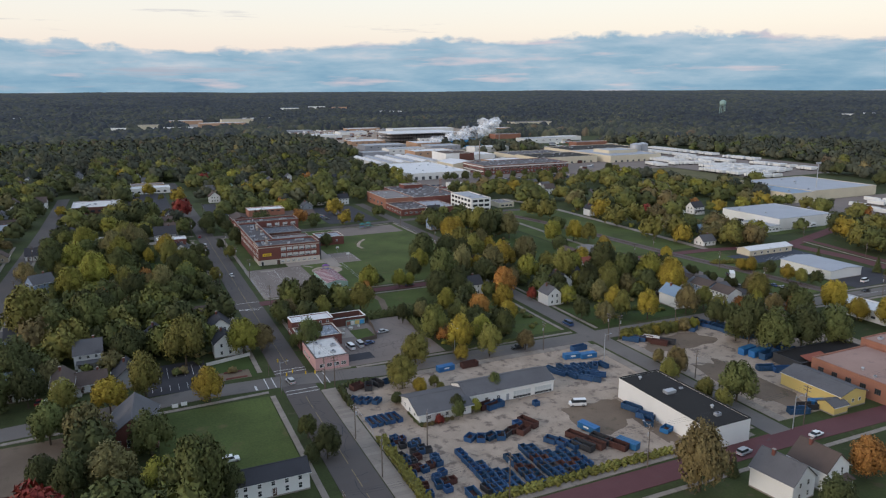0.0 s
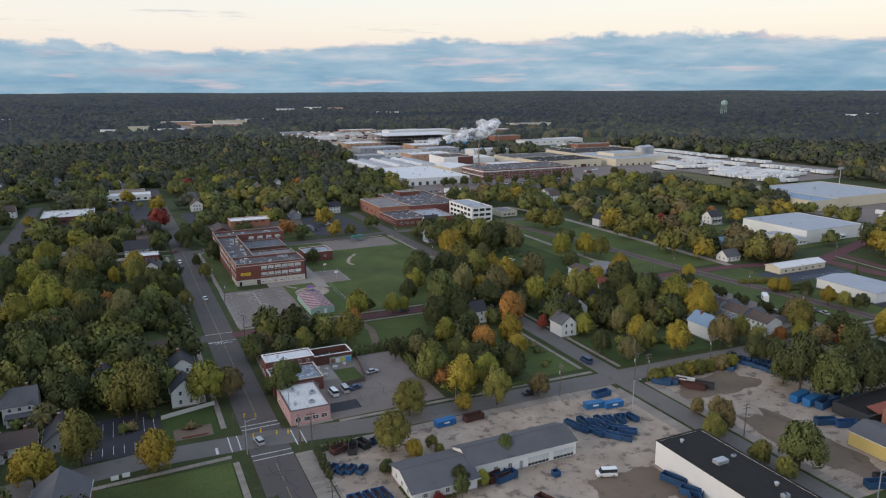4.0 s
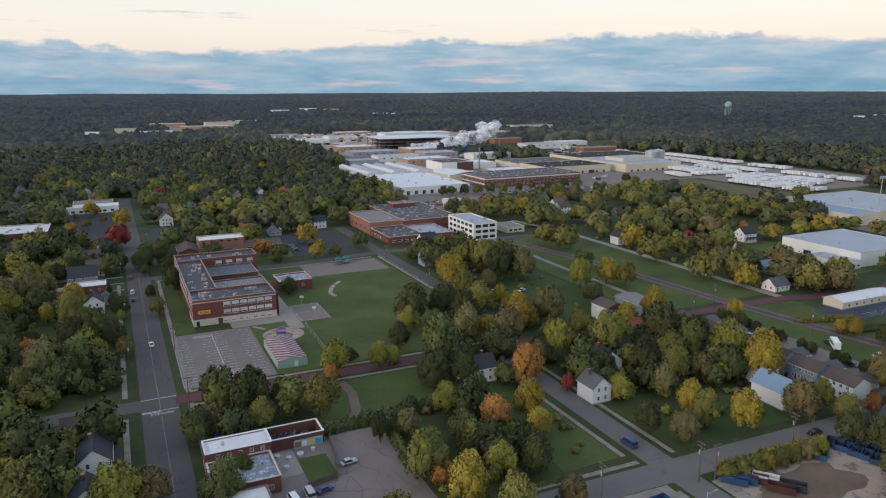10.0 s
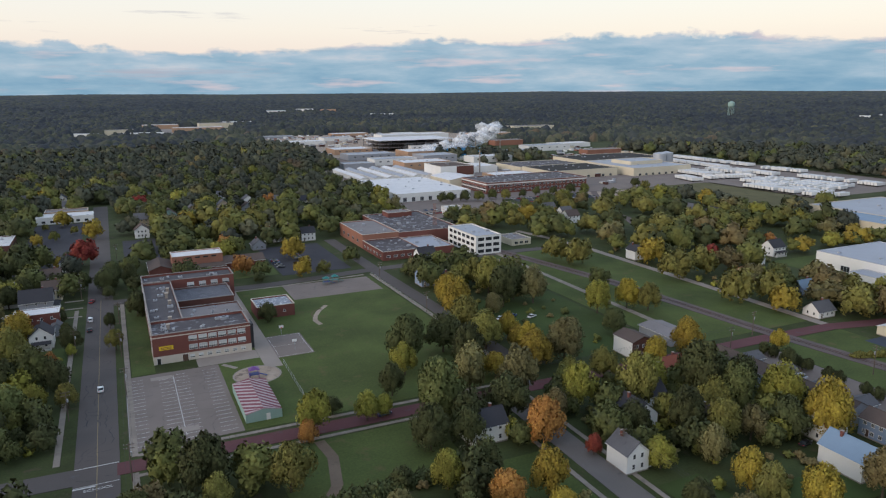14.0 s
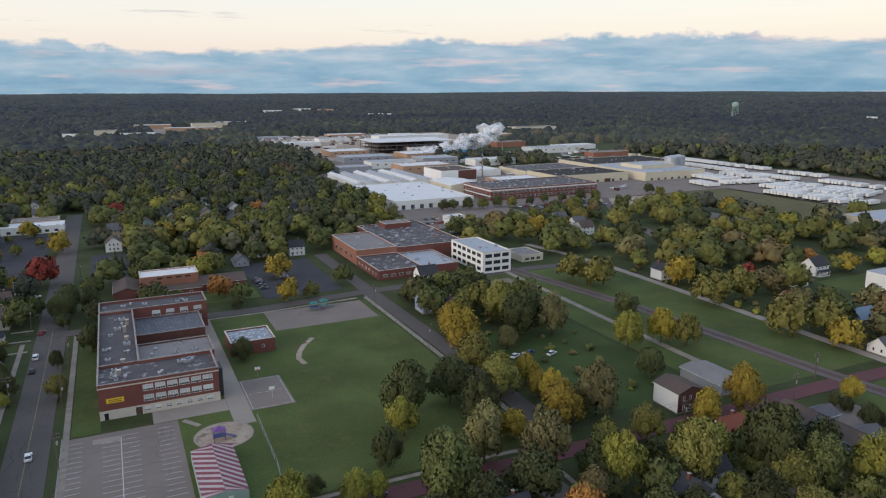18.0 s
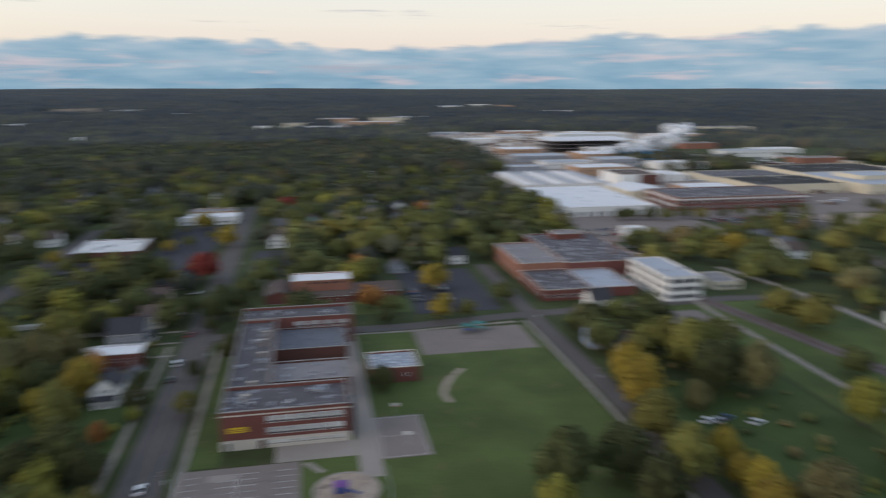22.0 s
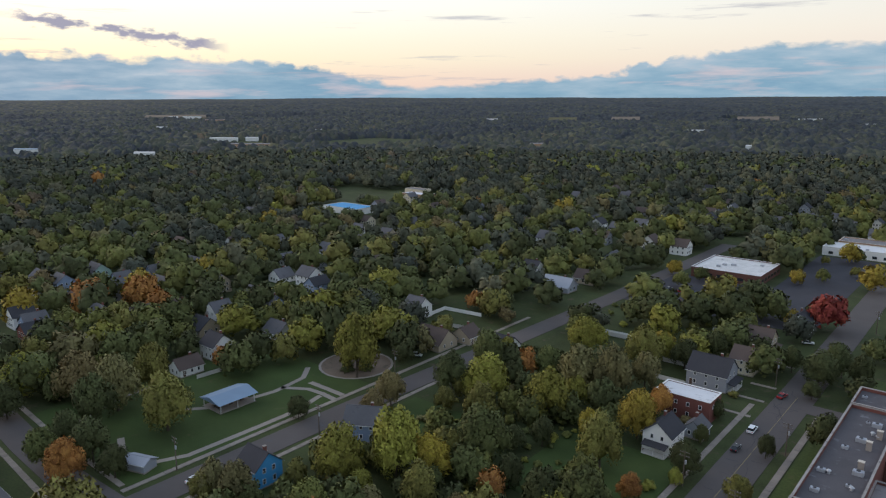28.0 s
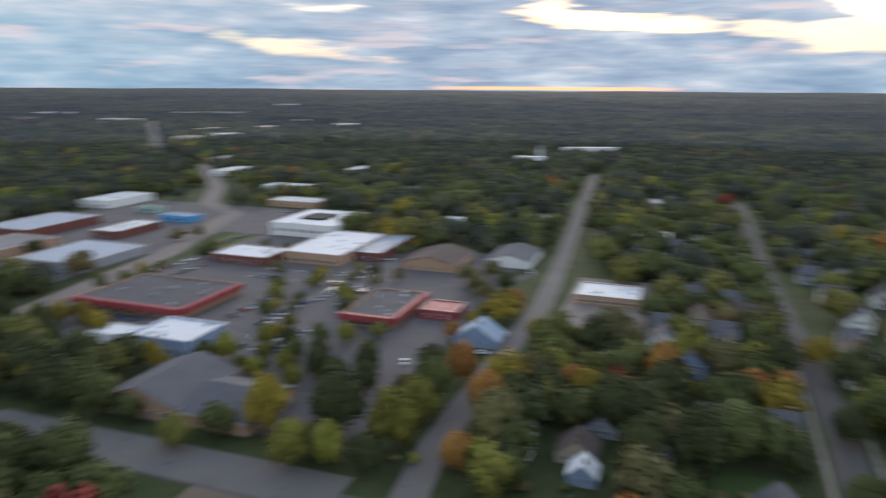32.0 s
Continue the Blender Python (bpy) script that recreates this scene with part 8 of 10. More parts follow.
BL = ["blue_steel"]
BIN = dict(L=2.0, W=1.8, H=1.15, jit=0.12)
for x, y0, y1, n in ((58.2, 84, 63, 11), (60.3, 76, 63, 7), (62.4, 71, 63, 5), (64.6, 70, 63.4, 4), (68.6, 76.5, 62.6, 8), (70.8, 75, 62.8, 7), (74.6, 79, 63, 9), (76.8, 78, 63, 8), (79.0, 73.5, 63.4, 6), (81.2, 72, 64, 5), (83.4, 74, 65, 5), (85.6, 70, 64.5, 3)):
    row(x, y0, x, y1, n, 90, ["blue_steel", "blue_steel", "blue_steel", "rust", "blue_steel", "dark_steel"] if x > 66 else BL, **BIN)
row(42.6, 110.6, 50.6, 110.6, 5, 96, BL, 5.6, 1.5, 0.9, 0.1)
row(42.8, 127, 48.5, 123, 4, 40, BL, 3.4, 1.8, 1.1)
for i in range(44):
    x, y = yrng.uniform(42.6, 51.5), yrng.uniform(68, 99)
    s = skip(x, y, yrng.choice((0, 90)) + yrng.uniform(-14, 14), yrng.choice(["blue_steel", "blue_steel", "blue_steel", "rust", "dark_steel"]), 2.0, 1.8, 1.15)
for x, y, r, mat, L in ((64.5, 90, 35, "blue_steel", 3.4), (67.2, 88.6, 60, "blue_steel", 3.4), (70, 88.4, 20, "blue_steel", 3.4), (72.6, 87.4, 70, "blue_steel", 3.4), (75, 88, 30, "dark_steel", 3.0), (78, 89, 10, "rust", 3.4), (80.6, 92, 0, "blue_steel", 2.4), (83.6, 91, 110, "rust", 6.2), (80, 87.4, 30, "rust", 4.2),
                        (84, 79.6, 120, "blue_steel", 3.4), (86, 77.2, 110, "blue_steel", 3.4), (88, 74.6, 100, "blue_steel", 3.4), (91.4, 78, 112, "rust", 6.2), (93.4, 72.8, 112, "rust", 6.2), (96.6, 74, 112, "dark_steel", 6.2), (90, 73, 112, "dark_steel", 6.2), (98.6, 69.6, 112, "rust", 6.2), (101.6, 68.8, 112, "bright_blue_steel", 6.2), (97.6, 81, 105, "bright_blue_steel", 6.2),
                        (78.4, 106, 12, "rust", 6.2), (80.4, 105, 12, "blue_steel", 6.2), (92.6, 101, 0, "blue_steel", 1.8), (117, 86, 110, "blue_steel", 6.2), (117, 80, 120, "blue_steel", 5.2), (115.4, 77, 60, "blue_steel", 4.4), (117, 71, 20, "bright_blue_steel", 3.4), (57, 65.6, 100, "dark_steel", 3.4), (52.5, 64.5, 92, "blue_steel", 4.4),
                        (79, 138, 4, "bright_blue_steel", 6.2), (88, 137.5, 4, "rust", 6.2), (125, 129, -8, "bright_blue_steel", 6.2), (130.6, 127, -4, "bright_blue_steel", 6.2), (132, 134.6, 4, "blue_steel", 6.2),
                        (155.8, 134, 128, "blue_steel", 6.2), (158.4, 133.4, 128, "blue_steel", 6.2), (160.8, 132.4, 128, "rust", 6.2), (163.2, 131.2, 128, "white_paint", 6.2), (163, 126.4, 128, "rust", 6.2), (166.4, 126, 128, "dark_steel", 6.2), (186, 133, 30, "blue_steel", 4.2),
                        (186, 106, 10, "bright_blue_steel", 7.6), (187.4, 102.6, 10, "bright_blue_steel", 7.6), (189, 99.4, 10, "blue_steel", 7.6), (196.6, 104, 10, "bright_blue_steel", 7.6), (197.4, 101, 10, "blue_steel", 7.6), (198.4, 97.6, 10, "blue_steel", 7.6), (179, 91.5, 160, "blue_steel", 6.2), (183, 88, 160, "blue_steel", 6.2),
                        (171, 64.6, 160, "bright_blue_steel", 6.2), (165.4, 64.4, 160, "dark_steel", 6.2), (160.6, 63.4, 160, "blue_steel", 6.2), (46.5, 136, 20, "rust", 4.4), (50, 134.5, 70, "dark_steel", 4.4), (53.4, 136, 110, "dark_steel", 4.4), (57.2, 136.4, 20, "blue_steel", 3.0)):
    skip(x, y, r, mat, L, 2.35 if L > 3.2 else 1.8, 2.1 if L > 7 else (1.5 if L > 4 else 1.15))
row(112, 121, 119, 108.5, 7, 118, BL, 5.2, 1.6, 1.2, 0.8, 30)
row(116, 121.5, 124, 112, 6, 118, BL, 5.2, 1.6, 1.2, 0.8, 36)
row(120, 120, 130, 117, 6, 60, BL, 4.4, 1.6, 1.2, 0.8, 40)
row(195, 137, 199, 117, 12, 20, BL, 4.4, 2.2, 1.3)
row(199, 134, 203, 117, 8, 20, BL, 4.4, 2.2, 1.3)
for x, y, r in ((104, 95.5, 160), ):
    car(x, y, r, "car_white", "van")


def hedge(x0, y0, x1, y1, w=1.6, h=1.5, col="leaf_dark"):
    """A dense clipped hedge of leaf clumps."""
    n = max(2, int(math.hypot(x1 - x0, y1 - y0) / 1.1))
    V, F, N = crown(int(x0 * 7 + y0) % 97, 3, 60, 0.2, ICO1, 0.6)
    Vs, Fs, k = [], [], 0
    for i in range(n):
        u = (i + 0.5) / n
        Vs.append(V * np.array([w * 0.75, w * 0.75, h * 0.8]) * yrng.uniform(0.75, 1.2) + np.array([x0 + (x1 - x0) * u + yrng.uniform(-.3, .3), y0 + (y1 - y0) * u + yrng.uniform(-.3, .3), -0.12]))
        Fs.append(F + k)
        k += len(V)
    F = np.concatenate(Fs)
    ob = new("hedge", np_mesh("hedge", np.concatenate(Vs), F, np.zeros(len(F), int), [col]))
    tagged(ob, f"{TREE_WORDS[col]} overgrown hedge along the fence", "hedge")


hedge(41.4, 62.5, 42, 100, 2.2, 2.4, "leaf_olive")
hedge(40.8, 124, 41.2, 138, 1.8, 2.2, "leaf_dark")
hedge(42, 138.6, 52, 138.8, 1.8, 2.2, "leaf_dark")
hedge(52, 61.6, 110, 61.6, 2.2, 1.8, "leaf_olive")
hedge(55.4, 103, 55.4, 112, 1.4, 1.2, "leaf_dark")
hedge(56, 103.2, 66, 103.6, 1.4, 1.0, "leaf_brown")
hedge(156, 137.5, 178, 138, 3.0, 3.4, "leaf_olive")
hedge(180, 137.5, 192, 138, 3.2, 3.6, "leaf_yellow")
hedge(71, 203, 120, 205, 3.4, 3.2, "leaf_dark")
hedge(86, 172, 89, 200, 2.6, 2.8, "leaf_green")
hedge(276, 213, 300, 205, 2.4, 2.4, "leaf_olive")
hedge(280, 196, 300, 192, 2.6, 2.6, "leaf_green")
hedge(90, 153.8, 118, 153.4, 1.4, 1.2, "leaf_green")
hedge(-62, 395, -44, 398, 2.2, 2.4, "leaf_dark")

# ---- vehicles in the streets and lots ----
for a in ((28, 150, 100, "car_silver", "suv"), (2.5, 106, 0, "car_white", "suv"), (127, 52.6, 8, "car_silver", "suv"), (153, 51.4, 4, "car_white"), (112, 145.2, 175, "car_black", "suv"), (-41, 152.5, 8, "car_grey"), (-44, 166, 80, "car_white"), (-46.5, 167, 85, "car_red"), (-28, 214, 10, "car_white", "suv"),
          (-20, 189.5, 15, "car_red"), (26.4, 381, 90, "car_white", "suv"), (26.4, 367, 90, "car_black"), (26.4, 411, 80, "car_red"), (55.5, 172, 96, "car_white", "van"), (59.5, 173, 92, "car_silver", "van"), (63.4, 173.6, 20, "car_blue"), (72.6, 183.6, 10, "car_silver"), (43.5, 214, 95, "car_blue"), (47, 213.4, 95, "car_red"),
          (108, 243.4, 10, "car_blue"), (144.6, 160, 92, "car_blue", "van"), (205, 176.4, 10, "car_black"), (196, 143, 175, "car_black"), (265, 191, 55, "car_black"), (267, 171.6, 80, "car_white", "van"), (269, 166, 80, "car_blue"), (270, 161.4, 80, "car_silver"), (184, 307, 30, "car_white"), (187.4, 306.4, 30, "car_silver"), (190.6, 307.6, 30, "car_blue"), (197.4, 303.4, 20, "car_white"),
          (316, 152, 10, "car_white", "van"), (334, 141, 178, "car_grey"), (300.6, 140.6, 178, "car_black"), (252, 172, 100, "car_grey"), (246, 158, 30, "car_black"), (247, 214, 90, "car_grey"), (244, 209, 90, "car_silver"), (-88, 364, 20, "car_white"), (-72, 264, 92, "car_white"), (30.8, 300, 92, "car_white"), (-104, 389, 40, "car_silver"),
          (13, 505, 90, "car_white", "van"), (20, 470, 20, "car_white"), (212, 236.6, 0, "car_grey"), (-148, 149, 190, "car_white"), (-200, 137, 190, "car_silver"), (-300, 126, 180, "car_white"), (-178, 133.4, 100, "car_white"), (-160, 110, 20, "car_white"), (-170, 118, 20, "car_silver")):
    car(*a)


def plain_car(x, y, rot, paint):
    """A car of a far car park."""
    key = ("far", paint)
    m = pose(x, y, 0.05, 0, 0, rot)
    if key in CAR_FIRST:
        return copy_thing(CAR_FIRST[key], m)
    L, W, body, cab, top, wheel = car_mesh_parts(paint, "car")
    b = new("car", body)
    b.matrix_basis = m
    tagged(b, f"parked {CAR_WORDS[paint]} car in a far car park", "car", "cars in the car park")
    new("glasshouse", cab).parent = b
    CAR_FIRST[key] = b
    return b


paints = ["car_white", "car_silver", "car_black", "car_grey", "car_red", "car_blue"]
for x0, y0, nx, ny, dx, dy, rot in ((236, 508, 12, 2, 2.9, 14, 90), (362, 577, 26, 2, 2.9, 9, 90), (362, 597, 26, 1, 2.9, 9, 90), (250, 560, 10, 2, 2.9, 16, 90), (-260, -6, 2, 22, 16, 2.9, 0), (-166, 44, 2, 5, 12, 2.9, 0), (-166, -30, 2, 12, 6, 2.9, 0), (-132, 2, 1, 14, 6, 2.9, 0), (-330, -110, 12, 1, 2.9, 6, 90), (-262, -60, 14, 2, 2.9, 14, 90), (-216, 22, 14, 2, 2.9, 18, 90), (-186, 60, 12, 1, 2.9, 8, 90), (-240, 44, 10, 2, 2.9, 14, 90), (-250, -132, 2, 12, -12, 2.9, 0), (-330, -70, 10, 1, 2.9, 6, 90), (-300, 44, 12, 1, 2.9, 6, 90), (-420, -90, 2, 8, 12, 2.9, 0), (282, 752, 22, 2, 3.0, 140, 90), (120, 436, 2, 10, 14, 2.9, 0), (-56, 494, 14, 2, 2.9, 18, 90), (390, 104, 2, 5, 30, 3.2, 0), (430, 84, 16, 2, 2.9, 20, 90)):
    for i in range(nx):
        for j in range(ny):
            if yrng.random() < 0.55:
                plain_car(x0 + i * dx, y0 + j * dy, rot + yrng.uniform(-3, 3), yrng.choice(paints))


def camper(x, y, rot):
    b = base("camper", pose(x, y, 0.05, 0, 0, rot), "white motor camper parked on the grass", "camper")
    Geo().hull([(-4, -1.2, 0.6), (4, -1.2, 0.6), (4, 1.2, 0.6), (-4, 1.2, 0.6)], [(-3.9, -1.15, 3.2), (3.4, -1.15, 3.2), (3.4, 1.15, 3.2), (-3.9, 1.15, 3.2)], "car_white").obj("body", b)
    Geo().box(-3.0, -1.22, 1.7, 2.6, -1.17, 2.4, "window_glass").box(-3.0, 1.17, 1.7, 2.6, 1.22, 2.4, "window_glass").obj("side_window", b)
    for sx in (-2.6, 2.6):
        for s in (-1, 1):
            Geo().tube((sx, s * 1.15, 0.45), (sx, s * 0.8, 0.45), 0.45, 0.45, "rubber", 10).obj("wheel", b)


camper(263, 186.5, 48)
camper(417, 262, 10)

# trailers in the yards: rows of trailers side by side
for x0, y0, x1, y1, rows_ in ((769, 835, 765, 693, 1), (724, 798, 717, 690, 1), (641, 690, 641, 640, 2), (691, 690, 691, 634, 1), (622, 626, 684, 616, 1), (707, 679, 710, 610, 1), (756, 670, 760, 614, 1),
                              (640, 592, 655, 500, 2), (676, 592, 690, 506, 1), (610, 560, 614, 470, 2), (724, 590, 726, 500, 1), (604, 655, 596, 612, 1)):
    n = int(math.hypot(x1 - x0, y1 - y0) / 3.5)
    ang_ = math.degrees(math.atan2(y1 - y0, x1 - x0)) + 90
    for c in range(rows_):
        for i in range(n):
            if yrng.random() < 0.82:
                u = i / n
                trailer(x0 + (x1 - x0) * u + c * 16.5 + yrng.uniform(-0.6, 0.6), y0 + (y1 - y0) * u, ang_)
for i in range(26):
    trailer(yrng.uniform(500, 640), yrng.choice([250, 262, 274, 290, 306, 320]) + yrng.uniform(-2, 2), 90 + yrng.uniform(-3, 3))


def clutter(name, rects, label, sizes=(1.5, 7)):
    """Heaps, cabins and stacks too far off to pick apart."""
    crng_ = random.Random(name)
    g = Geo()
    for x0, y0, x1, y1, n in rects:
        for _ in range(n):
            x, y, w, d, h = crng_.uniform(x0, x1), crng_.uniform(y0, y1), crng_.uniform(*sizes), crng_.uniform(*sizes), crng_.uniform(1.0, 4.2)
            g.box(x - w / 2, y - d / 2, 0.02, x + w / 2, y + d / 2, h, crng_.choice(["white_paint", "white_paint", "roof_white", "metal_grey", "cream_paint", "grey_siding", "rust", "dark_steel", "brick_orange"]), crng_.choice(["roof_white", "roof_white", "roof_grey", "roof_gravel"]))
    g.obj(name, None, label, "clutter", kind="stuff")


clutter("yard_clutter", ((300, 1100, 430, 1240, 60), (330, 1260, 600, 1600, 190), (360, 930, 560, 1000, 40), (560, 900, 760, 1100, 70), (600, 860, 780, 900, 20), (400, 690, 560, 860, 50), (365, 640, 520, 740, 30)), "site cabins, stacks and machines standing about the mill yards", (2, 9))
# ---- poles and wires ----
ROW_A = [(37.0, 140), (89, 153), (120, 140), (148, 138), (182, 139), (206, 137)]
for x, y in ROW_A:
    pole(x, y, 90, 11)
wires([(x, y, 10.6) for x, y in ROW_A])
ROW_B = [(39, 60), (35.9, 104), (40.6, 141), (38, 178), (38.4, 236), (38.4, 290)]
for x, y in ROW_B[1:]:
    pole(x, y, 0, 10.5)
wires([(x, y, 10.2) for x, y in ROW_B[1:]])
ROW_C = [(52, 91), (35.9, 82), (-30, 108)]
for x, y in ROW_C[:2]:
    pole(x, y, 60, 11)
ROW_S = [(20, 60.8), (60, 60.4), (99, 57.8), (155.6, 57.6), (206, 57), (250, 56)]
for x, y in ROW_S:
    pole(x, y, 90, 12)
wires([(x, y, 11.6) for x, y in ROW_S])
ROW_E = [(155, 62), (155.4, 80), (151.6, 96), (152.4, 137), (153.6, 190), (155, 238), (197, 236.6), (241, 236.4), (263, 246)]
for x, y in ROW_E[1:]:
    pole(x, y, 0, 10)
wires([(x, y, 9.7) for x, y in ROW_E[1:]])
ROW_F = [(268, 200), (261, 165), (252, 134.6), (300, 132), (350, 145.6), (400, 143.6), (450, 141.6), (520, 139)]
for x, y in ROW_F:
    pole(x, y, 90, 10.5)
wires([(x, y, 10.2) for x, y in ROW_F[2:]])
ROW_G = [(345, 240), (362, 225), (356, 180), (420, 236), (480, 240)]
for x, y in ROW_G:
    pole(x, y, 20, 11)
wires([(300, 262, 10.6), (345, 240, 10.6), (362, 225, 10.6), (420, 236, 10.6), (480, 240, 10.6)], 4)
for x, y in ((-80.4, 180), (-80.4, 264), (-67, 300), (-80.6, 345), (-67, 380), (22.4, 280), (22.4, 340), (37.6, 330), (37.6, 372), (22, 420), (37.4, 440), (38, 500), (160, 330), (160, 390)):
    pole(x, y, 0, 9.5)
for x, y, r in ((89.5, 152.6, -90), (206, 99, 0), (38.8, 160, 180), (102, 61.2, 90), (134, 122, 0), (150.5, 57, 0), (24, 145, 0), (348, 147, -90)):
    pole(x, y, r, 10, True, "metal_grey")
b = base("floodlight_mast", pose(545, 360, 0), "tall steel floodlight mast by the hall", "lamp")
Geo().cyl(0, 0, 0, 30, 0.45, "metal_grey", 8, 0.25).obj("shaft", b)
Geo().box(-3, -0.3, 29, 3, 0.3, 31, "metal_grey").obj("lamp_frame", b)


def signal(x, y, rot):
    b = base("traffic_signal", pose(x, y, 0, 0, 0, rot), "yellow traffic signal hung over the crossing", "signal")
    Geo().cyl(0, 0, 0, 6.5, 0.1, "wood_pole", 8).obj("post", b)
    Geo().tube((0, 0, 6.3), (6.4, 0, 6.1), 0.05, 0.04, "dark_steel", 5).obj("arm", b)
    for x_ in (3.2, 6.2):
        h = Geo().box(x_ - 0.18, -0.18, 5.0, x_ + 0.18, 0.18, 6.05, "sign_yellow").obj("signal_head", b)
        for z in (5.15, 5.48, 5.81):
            Geo().cyl(x_, -0.2, z - 0.02, z + 0.16, 0.11, "dark_steel", 8).obj("lens", h)


signal(37.6, 141.4, 160)
signal(22.6, 158.6, -20)
signal(23.4, 142.4, 40)

# ---- fences, play things and small furniture ----
def fence(pts, h, mat, label, name="fence", step=2.4, mesh=False):
    b = base(name, pose(*pts[0], 0), label, "fence")
    o = Vector((*pts[0], 0))
    g = Geo()
    for p, q in zip(pts, pts[1:]):
        p, q = Vector((*p, 0)) - o, Vector((*q, 0)) - o
        n = max(1, int((q - p).length / step))
        for i in range(n + 1):
            c = p.lerp(q, i / n)
            Geo().cyl(c.x, c.y, 0, h, 0.05, mat, 5).obj("post", b)
        d = (q - p).normalized()
        s = Vector((-d.y, d.x, 0)) * 0.025
        for z0, z1 in (((h - 0.07, h), (0.1, 0.15)) if mesh else ((0.1, h - 0.08),)):
            up = lambda v, z: (v.x, v.y, z)
            g.hull([up(p - s, z0), up(q - s, z0), up(q + s, z0), up(p + s, z0)], [up(p - s, z1), up(q - s, z1), up(q + s, z1), up(p + s, z1)], mat)
    g.obj("rail" if mesh else "panel", b)
    return b


WF = "plain white board garden fence"
fence([(-116, 398), (-117, 415), (-98, 417)], 1.8, "white_paint", "white board fence round a garden", step=6.0)
fence([(-47, 432), (-26, 433)], 1.8, "white_paint", "white board fence round a garden", step=6.0)
fence([(-16, 417), (0, 417)], 1.8, "wood_fence", WF)
fence([(-12, 400.5), (-1, 400.5)], 1.8, "wood_fence", WF)
fence([(-14, 462.5), (-2, 463.5)], 1.8, "wood_fence", WF)
fence([(4.4, 176.4), (20, 180.6)], 1.5, "wood_fence", WF)
fence([(-100, 398), (-86, 400), (-84, 390)], 1.8, "wood_fence", WF)
fence([(-44, 430), (-20, 431)], 1.8, "wood_fence", WF)
fence([(-130, 318), (-131, 300)], 1.6, "wood_fence", WF)
fence([(72, 203), (70.5, 190), (68, 178), (60, 176.4)], 1.8, "wood_pole", "weathered brown board fence")
fence([(38.4, 252), (38.4, 306)], 1.1, "metal_grey", "low chain-link fence rail round the car park", mesh=True, step=5)
fence([(88, 252), (89.5, 268), (90, 298)], 1.6, "metal_grey", "chain-link fence by the playing field", mesh=True, step=4)
fence([(158.8, 256), (159.6, 330), (159.4, 402)], 1.6, "metal_grey", "chain-link fence by the playing field", mesh=True, step=6)
fence([(41, 104), (41, 122)], 1.8, "metal_grey", "chain-link fence of the storage yard", mesh=True, step=4)


def hoop(x, y, rot):
    b = base("basketball_hoop", pose(x, y, 0.05, 0, 0, rot), "white basketball backboard on a steel post", "hoop")
    Geo().cyl(0, 0, 0, 3.2, 0.08, "metal_grey", 6).obj("post", b)
    Geo().box(-0.9, -0.5, 2.8, 0.9, -0.45, 3.9, "white_paint").obj("backboard", b)
    Geo().tube((0, -0.5, 3.0), (0, -0.95, 3.0), 0.22, 0.22, "sign_red", 8).obj("rim", b)


hoop(96, 329, 0)
hoop(97, 310, 180)


def climbing_frame(x, y, col, col2):
    b = base("climbing_frame", pose(x, y, 0.06), "coloured plastic climbing frame with a slide", "play equipment")
    for sx in (-1.5, 1.5):
        for sy in (-1.2, 1.2):
            Geo().cyl(sx, sy, 0, 3.4, 0.09, col, 6).obj("post", b)
    Geo().box(-1.6, -1.3, 1.4, 1.6, 1.3, 1.5, col2).obj("deck", b)
    Geo().hull([(-1.8, -1.5, 3.2), (1.8, -1.5, 3.2), (1.8, 1.5, 3.2), (-1.8, 1.5, 3.2)], [(-.1, -.1, 4.2), (.1, -.1, 4.2), (.1, .1, 4.2), (-.1, .1, 4.2)], col).obj("canopy", b)
    Geo().hull([(1.6, -0.5, 1.45), (4.4, -0.5, 0.2), (4.4, 0.5, 0.2), (1.6, 0.5, 1.45)], [(1.6, -0.5, 1.55), (4.4, -0.5, 0.3), (4.4, 0.5, 0.3), (1.6, 0.5, 1.55)], col2).obj("slide", b)


climbing_frame(78, 289, "purple_plastic", "sign_blue")
climbing_frame(138, 396, "teal_plastic", "teal_plastic")
climbing_frame(133, 394, "teal_plastic", "sign_blue")
for x, y in ((-8.2, 145.6), (-5.6, 146)):
    b = base("road_sign_board", pose(x, y, 0), "white board standing on the verge", "sign")
    Geo().box(-0.9, -0.05, 0.3, 0.9, 0.05, 1.5, "white_paint").obj("board", b)
    Geo().box(-0.8, -0.03, 0, -0.7, 0.03, 0.4, "wood_pole").box(0.7, -0.03, 0, 0.8, 0.03, 0.4, "wood_pole").obj("feet", b)
quad("patio", 7, 160.8, 17.4, 168, 0.06, "dirt", "square of bare brick and earth", False)
for x0, y0, w in ((9, 161.4, 7), (9, 167, 6)):
    Geo().box(x0, y0, 0, x0 + w, y0 + 0.3, 0.5, "brick_red").obj("garden_wall", None, "low red brick garden wall", "wall")

